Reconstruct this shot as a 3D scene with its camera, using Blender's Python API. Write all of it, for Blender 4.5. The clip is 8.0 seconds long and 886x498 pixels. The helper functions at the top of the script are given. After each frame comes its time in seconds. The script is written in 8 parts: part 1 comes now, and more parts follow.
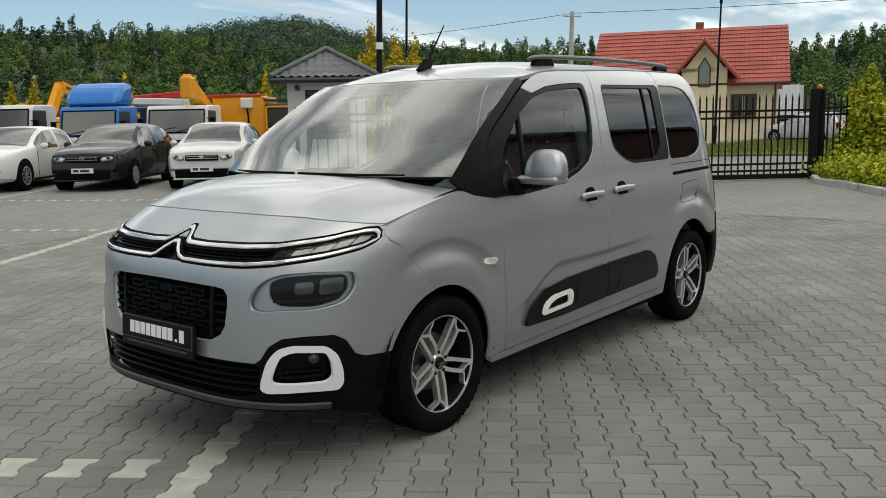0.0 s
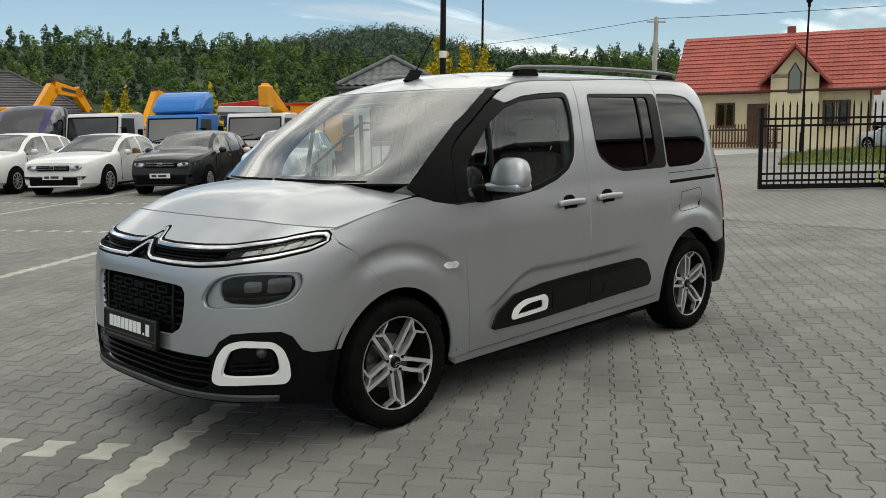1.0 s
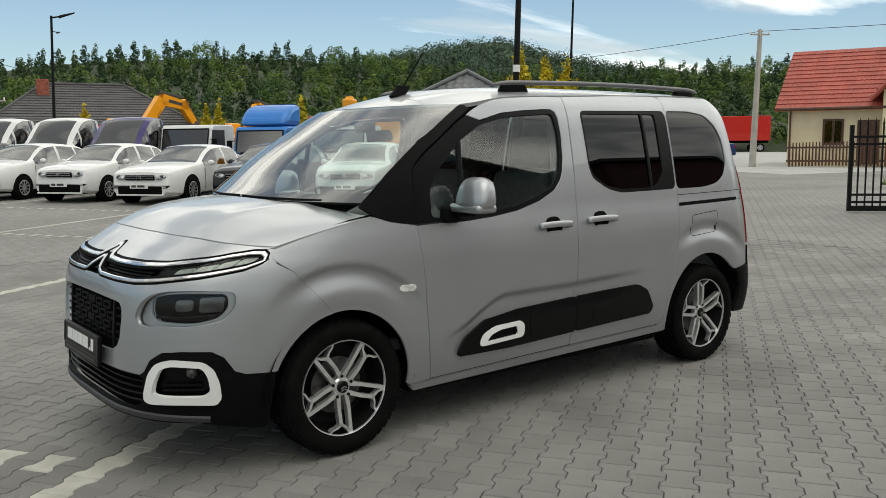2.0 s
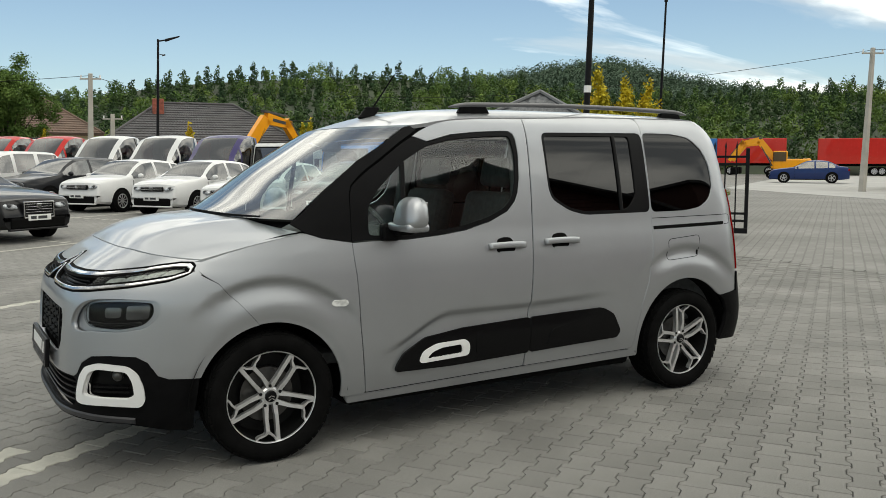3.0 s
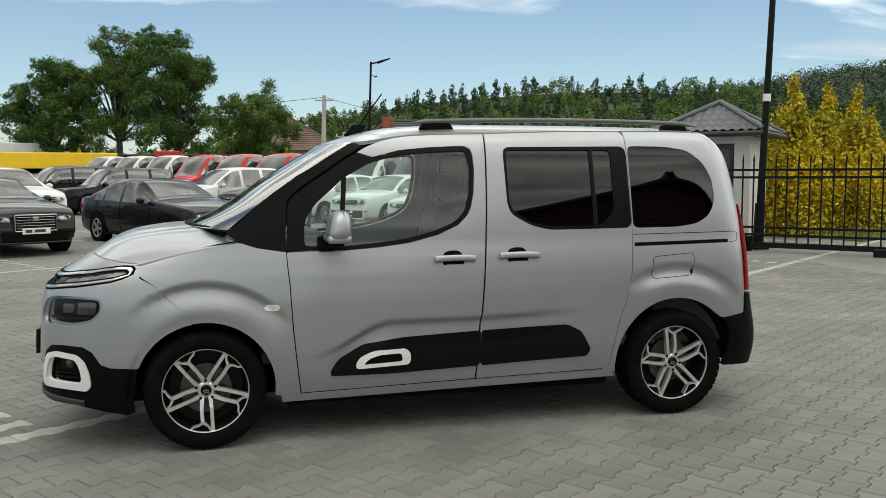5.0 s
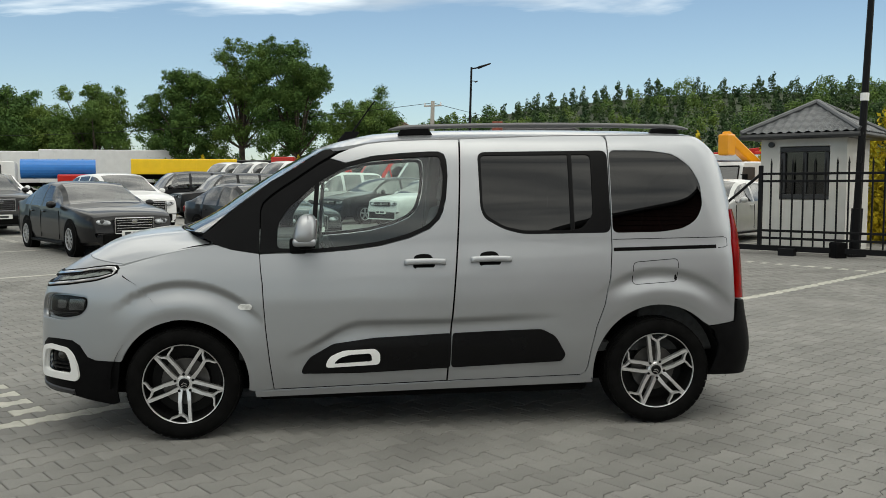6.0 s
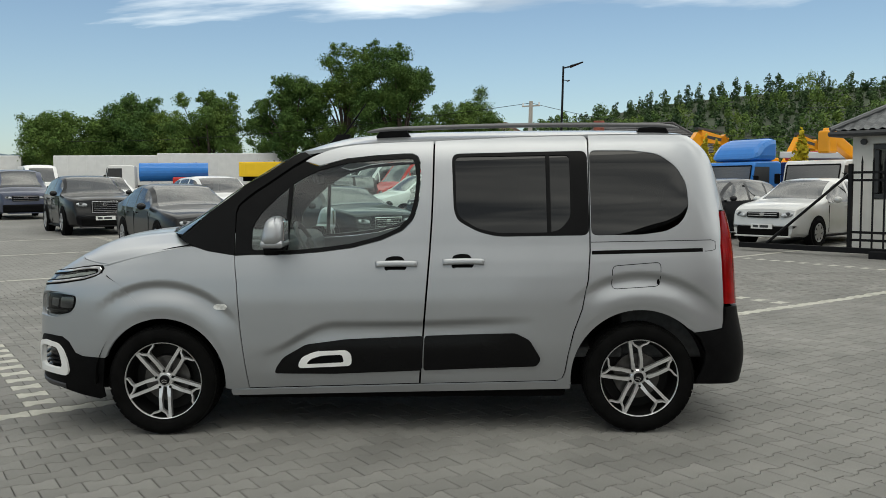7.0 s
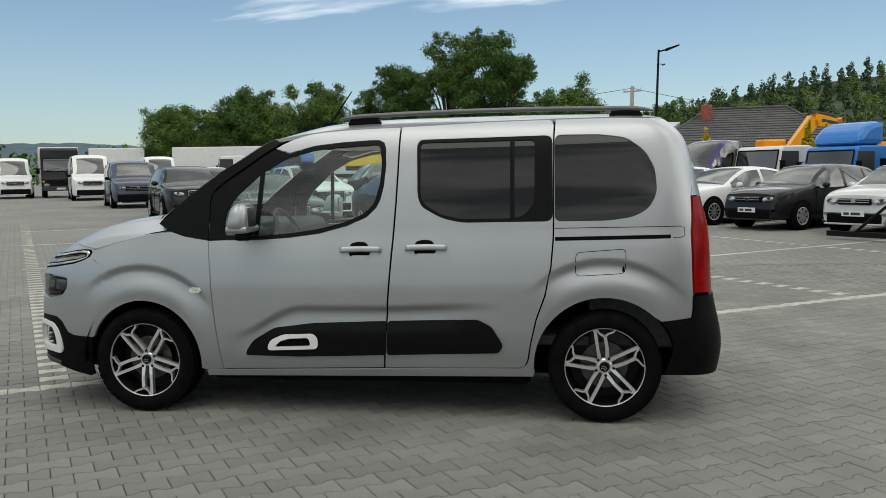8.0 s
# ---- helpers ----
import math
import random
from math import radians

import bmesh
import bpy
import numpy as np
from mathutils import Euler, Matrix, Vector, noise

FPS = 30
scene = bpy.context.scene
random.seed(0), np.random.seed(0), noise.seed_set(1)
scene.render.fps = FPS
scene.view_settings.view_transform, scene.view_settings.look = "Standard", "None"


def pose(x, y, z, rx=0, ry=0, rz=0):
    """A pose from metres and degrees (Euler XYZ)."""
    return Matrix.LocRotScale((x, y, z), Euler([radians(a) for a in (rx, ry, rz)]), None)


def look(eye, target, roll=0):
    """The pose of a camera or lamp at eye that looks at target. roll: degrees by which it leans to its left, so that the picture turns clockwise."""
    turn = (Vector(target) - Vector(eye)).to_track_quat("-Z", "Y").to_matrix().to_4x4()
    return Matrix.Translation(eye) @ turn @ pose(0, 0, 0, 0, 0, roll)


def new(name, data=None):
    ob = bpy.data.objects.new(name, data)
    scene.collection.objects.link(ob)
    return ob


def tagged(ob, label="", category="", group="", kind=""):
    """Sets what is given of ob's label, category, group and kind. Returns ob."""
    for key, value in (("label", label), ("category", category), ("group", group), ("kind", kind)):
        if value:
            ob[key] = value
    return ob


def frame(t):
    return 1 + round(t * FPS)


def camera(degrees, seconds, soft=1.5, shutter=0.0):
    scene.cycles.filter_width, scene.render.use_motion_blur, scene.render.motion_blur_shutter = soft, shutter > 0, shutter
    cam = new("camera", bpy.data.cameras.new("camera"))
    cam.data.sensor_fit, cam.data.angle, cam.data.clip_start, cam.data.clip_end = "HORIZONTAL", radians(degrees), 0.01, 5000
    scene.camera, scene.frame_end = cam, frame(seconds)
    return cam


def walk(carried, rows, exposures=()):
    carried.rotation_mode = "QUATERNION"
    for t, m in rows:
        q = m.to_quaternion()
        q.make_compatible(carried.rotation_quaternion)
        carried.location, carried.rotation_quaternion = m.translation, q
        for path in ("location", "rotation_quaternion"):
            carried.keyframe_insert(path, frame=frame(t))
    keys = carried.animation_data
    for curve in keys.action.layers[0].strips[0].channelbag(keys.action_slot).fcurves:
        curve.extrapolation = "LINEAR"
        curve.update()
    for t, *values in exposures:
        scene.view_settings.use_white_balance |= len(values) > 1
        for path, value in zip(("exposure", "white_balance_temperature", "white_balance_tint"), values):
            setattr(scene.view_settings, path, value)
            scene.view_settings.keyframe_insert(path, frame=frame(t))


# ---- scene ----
cam = camera(54.1, 8.0, soft=0.8)
PATH = [
    (0, (-3.033, -2.408, 1.437), (-1.494, -1.165, 1.145), -1.1),
    (0.5, (-2.978, -2.736, 1.442), (-1.495, -1.423, 1.16), -1.0),
    (1, (-2.726, -2.989, 1.436), (-1.324, -1.588, 1.163), -1.1),
    (1.5, (-2.409, -3.141, 1.448), (-1.089, -1.661, 1.188), -0.9),
    (3, (-1.412, -3.91, 1.452), (-0.388, -2.203, 1.257), 0.1),
    (3.5, (-1.078, -4.208, 1.46), (-0.156, -2.442, 1.281), 0.1),
    (4, (-0.694, -4.391, 1.447), (0.09, -2.559, 1.276), 0.1),
    (4.5, (-0.342, -4.546, 1.457), (0.309, -2.662, 1.288), 0.0),
    (6, (0.903, -4.93, 1.458), (1.134, -2.949, 1.305), -0.2),
    (6.5, (1.275, -5.024, 1.464), (1.386, -3.033, 1.311), -0.4),
    (7, (1.721, -4.942, 1.461), (1.692, -2.947, 1.311), -0.5),
    (7.5, (2.151, -4.968, 1.459), (2.002, -2.98, 1.303), -0.7),
    (8, (2.6, -4.885, 1.436), (2.307, -2.914, 1.263), -0.9),
]
walk(cam, [(t, look(eye, target, roll)) for t, eye, target, roll in PATH], exposures=((0, 0.64, 6900, 5), (4, 0.82, 7050, 4), (6.5, 0.72, 6900, 4), (8, 0.62, 6800, 4)))

# ---- light ----
SUN_EL, SUN_AZ = 62.0, -112.0   # degrees; azimuth counted from +x towards +y
world = bpy.data.worlds.new("sky")
scene.world = world
world.use_nodes = True
wn, wl = world.node_tree.nodes, world.node_tree.links
wn.clear()
w_out = wn.new("ShaderNodeOutputWorld")
w_bg = wn.new("ShaderNodeBackground")
w_sky = wn.new("ShaderNodeTexSky")
w_sky.sky_type, w_sky.sun_disc = "NISHITA", False
w_sky.sun_elevation, w_sky.sun_rotation = radians(SUN_EL), radians(90 - SUN_AZ)
w_sky.air_density, w_sky.dust_density, w_sky.ozone_density = 1.0, 0.6, 1.5
w_tc = wn.new("ShaderNodeTexCoord")
w_sep = wn.new("ShaderNodeSeparateXYZ")
wl.new(w_tc.outputs["Generated"], w_sep.inputs[0])
w_add = wn.new("ShaderNodeMath")
w_add.operation, w_add.inputs[1].default_value = "ADD", 0.12
wl.new(w_sep.outputs["Z"], w_add.inputs[0])
w_dx, w_dy = wn.new("ShaderNodeMath"), wn.new("ShaderNodeMath")
for d, ax in ((w_dx, "X"), (w_dy, "Y")):
    d.operation = "DIVIDE"
    wl.new(w_sep.outputs[ax], d.inputs[0])
    wl.new(w_add.outputs[0], d.inputs[1])
w_com = wn.new("ShaderNodeCombineXYZ")
wl.new(w_dx.outputs[0], w_com.inputs[0])
wl.new(w_dy.outputs[0], w_com.inputs[1])
w_map = wn.new("ShaderNodeMapping")
w_map.inputs["Rotation"].default_value = (0, 0, radians(-25))
w_map.inputs["Scale"].default_value = (0.42, 0.95, 1)
w_map.inputs["Location"].default_value = (0.35, 0.1, 0)
wl.new(w_com.outputs[0], w_map.inputs["Vector"])
w_n = wn.new("ShaderNodeTexNoise")
w_n.inputs["Scale"].default_value, w_n.inputs["Detail"].default_value = 1.1, 7.0
w_n.inputs["Roughness"].default_value, w_n.inputs["Distortion"].default_value = 0.55, 0.4
wl.new(w_map.outputs[0], w_n.inputs["Vector"])
w_ramp = wn.new("ShaderNodeValToRGB")
w_ramp.color_ramp.elements[0].position, w_ramp.color_ramp.elements[1].position = 0.53, 0.72
w_up = wn.new("ShaderNodeMapRange")
w_up.inputs["From Min"].default_value, w_up.inputs["From Max"].default_value = 0.17, 0.30
w_up.inputs["To Min"].default_value, w_up.inputs["To Max"].default_value = 0.02, 0.36
wl.new(w_sep.outputs["Z"], w_up.inputs["Value"])
w_sum = wn.new("ShaderNodeMath")
w_sum.operation = "ADD"
wl.new(w_n.outputs["Fac"], w_sum.inputs[0])
wl.new(w_up.outputs[0], w_sum.inputs[1])
w_side = wn.new("ShaderNodeMath")   # more cloud on the side away from the hills
w_side.operation, w_side.inputs[1].default_value = "MULTIPLY_ADD", -0.13
wl.new(w_sep.outputs["Y"], w_side.inputs[0])
wl.new(w_sum.outputs[0], w_side.inputs[2])
w_side2 = wn.new("ShaderNodeMath")
w_side2.operation, w_side2.inputs[1].default_value = "MULTIPLY_ADD", 0.11
wl.new(w_sep.outputs["X"], w_side2.inputs[0])
wl.new(w_side.outputs[0], w_side2.inputs[2])
wl.new(w_side2.outputs[0], w_ramp.inputs[0])
w_haze = wn.new("ShaderNodeMapRange")
w_haze.inputs["From Min"].default_value, w_haze.inputs["From Max"].default_value = 0.0, 0.30
w_haze.inputs["To Min"].default_value, w_haze.inputs["To Max"].default_value = 0.18, 0.0
wl.new(w_sep.outputs["Z"], w_haze.inputs["Value"])
w_mix1 = wn.new("ShaderNodeMix")
w_mix1.data_type = "RGBA"
wl.new(w_haze.outputs[0], w_mix1.inputs["Factor"])
w_blue = wn.new("ShaderNodeVectorMath")
w_blue.operation, w_blue.inputs[1].default_value = "MULTIPLY", (0.80, 0.86, 0.94)
wl.new(w_sky.outputs[0], w_blue.inputs[0])
wl.new(w_blue.outputs[0], w_mix1.inputs["A"])
w_mix1.inputs["B"].default_value = (5.0, 6.5, 7.9, 1)
w_mix2 = wn.new("ShaderNodeMix")
w_mix2.data_type = "RGBA"
w_cl = wn.new("ShaderNodeMath")
w_cl.operation, w_cl.inputs[1].default_value = "MULTIPLY", 0.9
wl.new(w_ramp.outputs[0], w_cl.inputs[0])
wl.new(w_cl.outputs[0], w_mix2.inputs["Factor"])
wl.new(w_mix1.outputs["Result"], w_mix2.inputs["A"])
w_n2 = wn.new("ShaderNodeTexNoise")
w_n2.inputs["Scale"].default_value, w_n2.inputs["Detail"].default_value, w_n2.inputs["Distortion"].default_value = 2.6, 6.0, 0.5
wl.new(w_map.outputs[0], w_n2.inputs["Vector"])
w_tone = wn.new("ShaderNodeValToRGB")
w_tone.color_ramp.elements[0].position, w_tone.color_ramp.elements[1].position = 0.41, 0.61
w_tone.color_ramp.elements[0].color, w_tone.color_ramp.elements[1].color = (0.33, 0.345, 0.37, 1), (1.0, 0.99, 0.98, 1)
wl.new(w_n2.outputs["Fac"], w_tone.inputs[0])
w_lit = wn.new("ShaderNodeVectorMath")
w_lit.operation, w_lit.inputs["Scale"].default_value = "SCALE", 16.0
w_lean = wn.new("ShaderNodeMath")   # cloud brightness scaled by direction: dimmed towards -x and -y to balance flank and glass
w_lean.operation, w_lean.inputs[1].default_value = "MULTIPLY_ADD", 0.7
wl.new(w_sep.outputs["Y"], w_lean.inputs[0])
wl.new(w_sep.outputs["X"], w_lean.inputs[2])
w_dir_gain = wn.new("ShaderNodeMapRange")
w_dir_gain.interpolation_type = "SMOOTHSTEP"
w_dir_gain.inputs["From Min"].default_value, w_dir_gain.inputs["From Max"].default_value = -0.95, 0.65
w_dir_gain.inputs["To Min"].default_value, w_dir_gain.inputs["To Max"].default_value = 0.50, 1.16
wl.new(w_lean.outputs[0], w_dir_gain.inputs["Value"])
w_deck = wn.new("ShaderNodeVectorMath")
w_deck.operation = "SCALE"
wl.new(w_tone.outputs[0], w_deck.inputs[0])
wl.new(w_dir_gain.outputs[0], w_deck.inputs["Scale"])
wl.new(w_deck.outputs[0], w_lit.inputs[0])
wl.new(w_lit.outputs[0], w_mix2.inputs["B"])
wl.new(w_mix2.outputs["Result"], w_bg.inputs["Color"])
w_bg.inputs["Strength"].default_value = 0.080
wl.new(w_bg.outputs[0], w_out.inputs["Surface"])

sun = new("sun", bpy.data.lights.new("sun", "SUN"))
sun.data.energy, sun.data.angle, sun.data.color = 0.70, radians(60), (1.0, 0.975, 0.935)
_d = Vector((math.cos(radians(SUN_AZ)) * math.cos(radians(SUN_EL)), math.sin(radians(SUN_AZ)) * math.cos(radians(SUN_EL)), math.sin(radians(SUN_EL))))
sun.matrix_world = look(_d * 60, (0, 0, 0))


# ---- materials ----
def mat(name, color, rough=0.6, metal=0.0, coat=0.0, vary=0.12, scale=6.0, bump=0.0, bscale=60.0, fine=0.0, fscale=0.0, island=0.0, obj=0.0, trans=0.0, spec=0.5, tint2=None, coat_rough=0.03):
    """A node material: base colour with large stains and fine grain, relief, optional change per island or per object."""
    m = bpy.data.materials.new(name)
    m.use_nodes = True
    n, l = m.node_tree.nodes, m.node_tree.links
    b = n["Principled BSDF"]
    b.inputs["Roughness"].default_value, b.inputs["Metallic"].default_value = rough, metal
    b.inputs["Coat Weight"].default_value, b.inputs["Coat Roughness"].default_value = coat, coat_rough
    b.inputs["Specular IOR Level"].default_value = spec
    tc = n.new("ShaderNodeTexCoord")
    last = None
    if vary or fine or tint2:
        no = n.new("ShaderNodeTexNoise")
        no.inputs["Scale"].default_value, no.inputs["Detail"].default_value = scale, 6.0
        l.new(tc.outputs["Object"], no.inputs["Vector"])
        mx = n.new("ShaderNodeMix")
        mx.data_type = "RGBA"
        second = tint2 or tuple(c * (1 - 2 * vary) for c in color)
        first = color if tint2 else tuple(min(1, c * (1 + vary)) for c in color)
        mx.inputs["A"].default_value, mx.inputs["B"].default_value = (*first, 1), (*second, 1)
        mr = n.new("ShaderNodeMapRange")
        mr.inputs["From Min"].default_value, mr.inputs["From Max"].default_value = 0.3, 0.7
        l.new(no.outputs["Fac"], mr.inputs["Value"])
        l.new(mr.outputs[0], mx.inputs["Factor"])
        last = mx.outputs["Result"]
        if fine:
            nf = n.new("ShaderNodeTexNoise")
            nf.inputs["Scale"].default_value, nf.inputs["Detail"].default_value = fscale or scale * 25, 3.0
            l.new(tc.outputs["Object"], nf.inputs["Vector"])
            hv = n.new("ShaderNodeHueSaturation")
            mf = n.new("ShaderNodeMapRange")
            mf.inputs["From Min"].default_value, mf.inputs["From Max"].default_value = 0.25, 0.75
            mf.inputs["To Min"].default_value, mf.inputs["To Max"].default_value = 1 - fine, 1 + fine
            l.new(nf.outputs["Fac"], mf.inputs["Value"])
            l.new(mf.outputs[0], hv.inputs["Value"])
            l.new(last, hv.inputs["Color"])
            last = hv.outputs[0]
        if island or obj:
            src = n.new("ShaderNodeNewGeometry").outputs["Random Per Island"] if island else n.new("ShaderNodeObjectInfo").outputs["Random"]
            amt = island or obj
            hv2 = n.new("ShaderNodeHueSaturation")
            mi = n.new("ShaderNodeMapRange")
            mi.inputs["To Min"].default_value, mi.inputs["To Max"].default_value = 1 - amt, 1 + amt
            l.new(src, mi.inputs["Value"])
            l.new(mi.outputs[0], hv2.inputs["Value"])
            l.new(last, hv2.inputs["Color"])
            last = hv2.outputs[0]
        l.new(last, b.inputs["Base Color"])
    else:
        b.inputs["Base Color"].default_value = (*color, 1)
    if trans:
        b.inputs["Transmission Weight"].default_value = trans
    if bump:
        nb = n.new("ShaderNodeTexNoise")
        nb.inputs["Scale"].default_value, nb.inputs["Detail"].default_value = bscale, 4.0
        l.new(tc.outputs["Object"], nb.inputs["Vector"])
        bp = n.new("ShaderNodeBump")
        bp.inputs["Strength"].default_value, bp.inputs["Distance"].default_value = bump, 0.01
        l.new(nb.outputs["Fac"], bp.inputs["Height"])
        l.new(bp.outputs[0], b.inputs["Normal"])
    return m


def glass(name, tint, f0=0.05, rough=0.0):
    """A thin pane: tinted see-through, with a mirror on top that grows towards grazing views (f0: face-on share)."""
    m = bpy.data.materials.new(name)
    m.use_nodes = True
    n, l = m.node_tree.nodes, m.node_tree.links
    n.remove(n["Principled BSDF"])
    tr, gl, mx, lw = (n.new("ShaderNode" + k) for k in ("BsdfTransparent", "BsdfGlossy", "MixShader", "LayerWeight"))
    tr.inputs["Color"].default_value = (*tint, 1)
    gl.inputs["Roughness"].default_value = rough
    lw.inputs["Blend"].default_value = 0.5
    pw, ma = n.new("ShaderNodeMath"), n.new("ShaderNodeMath")
    pw.operation, pw.inputs[1].default_value = "POWER", 5.0
    ma.operation, ma.inputs[1].default_value, ma.inputs[2].default_value = "MULTIPLY_ADD", 1 - f0, f0
    l.new(lw.outputs["Facing"], pw.inputs[0])
    l.new(pw.outputs[0], ma.inputs[0])
    l.new(ma.outputs[0], mx.inputs[0])
    l.new(tr.outputs[0], mx.inputs[1])
    l.new(gl.outputs[0], mx.inputs[2])
    l.new(mx.outputs[0], n["Material Output"].inputs["Surface"])
    return m


M_PAINT = mat("silver_paint", (0.405, 0.418, 0.437), 0.40, 0.80, 0.60, vary=0.02, scale=3, spec=0.5)
M_PLASTIC = mat("black_plastic", (0.005, 0.005, 0.0055), 0.5, spec=0.06, vary=0.15, scale=20, bump=0.08, bscale=400)
M_SATIN = mat("satin_black", (0.006, 0.006, 0.0065), 0.30, spec=0.11, vary=0.1, scale=8)
M_CLAD = mat("black_cladding", (0.004, 0.004, 0.0045), 0.22, spec=0.16, vary=0.1, scale=8)
M_GREYLIP = mat("grey_plastic", (0.032, 0.032, 0.036), 0.45, vary=0.1, scale=10)
M_WHITE = mat("white_trim", (0.80, 0.80, 0.79), 0.35, vary=0.02, coat=0.3)
M_DARK = mat("dark_inner", (0.003, 0.003, 0.003), 0.9, spec=0.1, vary=0.1)
M_RUBBER = mat("tyre_rubber", (0.0055, 0.0055, 0.0055), 0.85, spec=0.05, vary=0.2, scale=14, bump=0.15, bscale=120)
M_ALLOY = mat("machined_alloy", (0.74, 0.74, 0.745), 0.30, 0.78, vary=0.04, scale=30)
M_ALLOYBLK = mat("black_alloy", (0.005, 0.005, 0.005), 0.5, 0.0, 0.0, spec=0.2, vary=0.1)
M_CHROME = mat("chrome", (0.62, 0.62, 0.63), 0.14, 1.0, vary=0.0)
M_STEEL = mat("brake_steel", (0.10, 0.097, 0.094), 0.4, 0.9, vary=0.15, scale=20)
M_RED = mat("red_lens", (0.24, 0.0015, 0.003), 0.2, coat=0.05, spec=0.08, vary=0.15, scale=12)
M_SEAT = mat("dark_fabric", (0.055, 0.057, 0.058), 0.9, vary=0.15, scale=30, bump=0.3, bscale=500)
M_DASH = mat("dashboard_plastic", (0.065, 0.066, 0.066), 0.6, vary=0.1, scale=20)
M_LINER = mat("headliner", (0.48, 0.48, 0.46), 0.95, vary=0.05)
M_REPEATER = mat("repeater_lens", (0.80, 0.80, 0.78), 0.2, 0.0, 0.5, vary=0.1, scale=60)
M_REFL = mat("lamp_reflector", (0.16, 0.16, 0.165), 0.15, 0.9, vary=0.3, scale=25)
M_RAIL = mat("roof_rail_grey", (0.13, 0.13, 0.135), 0.42, 0.4, vary=0.05, scale=8)
M_CLEARLAMP = mat("clear_lamp", (0.40, 0.42, 0.38), 0.15, 0.3, 0.6, vary=0.2, scale=40)
G_CLEAR = glass("clear_glass", (0.87, 0.985, 0.94), 0.10)
G_SCREEN = glass("windscreen_glass", (0.84, 0.93, 0.90), 0.22)
G_TINT = glass("privacy_glass", (0.012, 0.011, 0.011), 0.062)
G_LAMP = glass("lamp_glass", (0.80, 0.82, 0.83), 0.03)


# ---- mesh helpers ----
def part(name, data, material, parent=None, label="", smooth=False):
    """One mesh object; data is a bmesh or a mesh; placed in world coordinates under its thing."""
    if isinstance(data, bmesh.types.BMesh):
        me = bpy.data.meshes.new(name)
        data.to_mesh(me)
        data.free()
    else:
        me = data
    if material and not me.materials:
        me.materials.append(material)
    if smooth:
        me.polygons.foreach_set("use_smooth", [True] * len(me.polygons))
    ob = new(name, me)
    if parent:
        ob.parent = parent
        p = parent
        while p.parent:
            p = p.parent
        if p.get("world_built"):
            ob.matrix_parent_inverse = p.matrix_basis.inverted() if parent is p else Matrix()
    if label:
        ob["label"] = label
    return ob


def thing(name, m, label, category, group="", kind="", world_built=False):
    ob = new(name)
    ob.matrix_basis = m
    if world_built:
        ob["world_built"] = True
    return tagged(ob, label, category, group, kind)


def mesh_of(verts, faces, name="m"):
    me = bpy.data.meshes.new(name)
    me.from_pydata([tuple(v) for v in verts], [], faces)
    return me


def box(bm, c, s, bevel=0.0, rot=None, seg=2):
    """Adds a box of size s at c, bevelled, turned by a matrix."""
    r = bmesh.ops.create_cube(bm, size=1.0)
    vs = r["verts"]
    bmesh.ops.scale(bm, vec=s, verts=vs)
    if bevel:
        es = list({e for v in vs for e in v.link_edges})
        rb = bmesh.ops.bevel(bm, geom=es, offset=bevel, segments=seg, affect="EDGES", profile=0.5)
        vs = list({v for f in rb["faces"] for v in f.verts} | {v for v in vs if v.is_valid})
        vs = list({w for v in vs for f in v.link_faces for w in f.verts})
    if rot is not None:
        bmesh.ops.transform(bm, matrix=rot.to_4x4(), verts=vs)
    bmesh.ops.translate(bm, vec=c, verts=vs)
    return vs


def bar(bm, p, q, r, n=8, r2=None):
    """A round bar from p to q."""
    p, q = Vector(p), Vector(q)
    d = q - p
    res = bmesh.ops.create_cone(bm, cap_ends=True, segments=n, radius1=r, radius2=r if r2 is None else r2, depth=d.length)
    m = Matrix.Translation((p + q) / 2) @ d.to_track_quat("Z", "Y").to_matrix().to_4x4()
    bmesh.ops.transform(bm, matrix=m, verts=res["verts"])
    return res["verts"]


def lathe(profile, n=48, axis="Y"):
    """A surface of revolution about the y axis; profile: (radius, y) pairs."""
    verts, faces = [], []
    k = len(profile)
    for i in range(n):
        a = 2 * math.pi * i / n
        for r, y in profile:
            verts.append((r * math.cos(a), y, r * math.sin(a)))
    for i in range(n):
        for j in range(k - 1):
            a, b = i * k + j, ((i + 1) % n) * k + j
            faces.append((a, a + 1, b + 1, b))
    return verts, faces


def sweep(points, section, closed=False):
    """A section (list of (side, up)) swept along points with z as up."""
    pts = [Vector(p) for p in points]
    verts, faces = [], []
    k, n = len(section), len(pts)
    for i, p in enumerate(pts):
        a, b = pts[max(0, i - 1)], pts[min(n - 1, i + 1)]
        t = (b - a).normalized()
        side = t.cross(Vector((0, 0, 1))).normalized()
        up = side.cross(t)
        for s, u in section:
            verts.append(p + side * s + up * u)
    for i in range(n - 1):
        for j in range(k):
            faces.append((i * k + j, i * k + (j + 1) % k, (i + 1) * k + (j + 1) % k, (i + 1) * k + j))
    faces.append(tuple(range(k))[::-1])
    faces.append(tuple((n - 1) * k + j for j in range(k)))
    return verts, faces


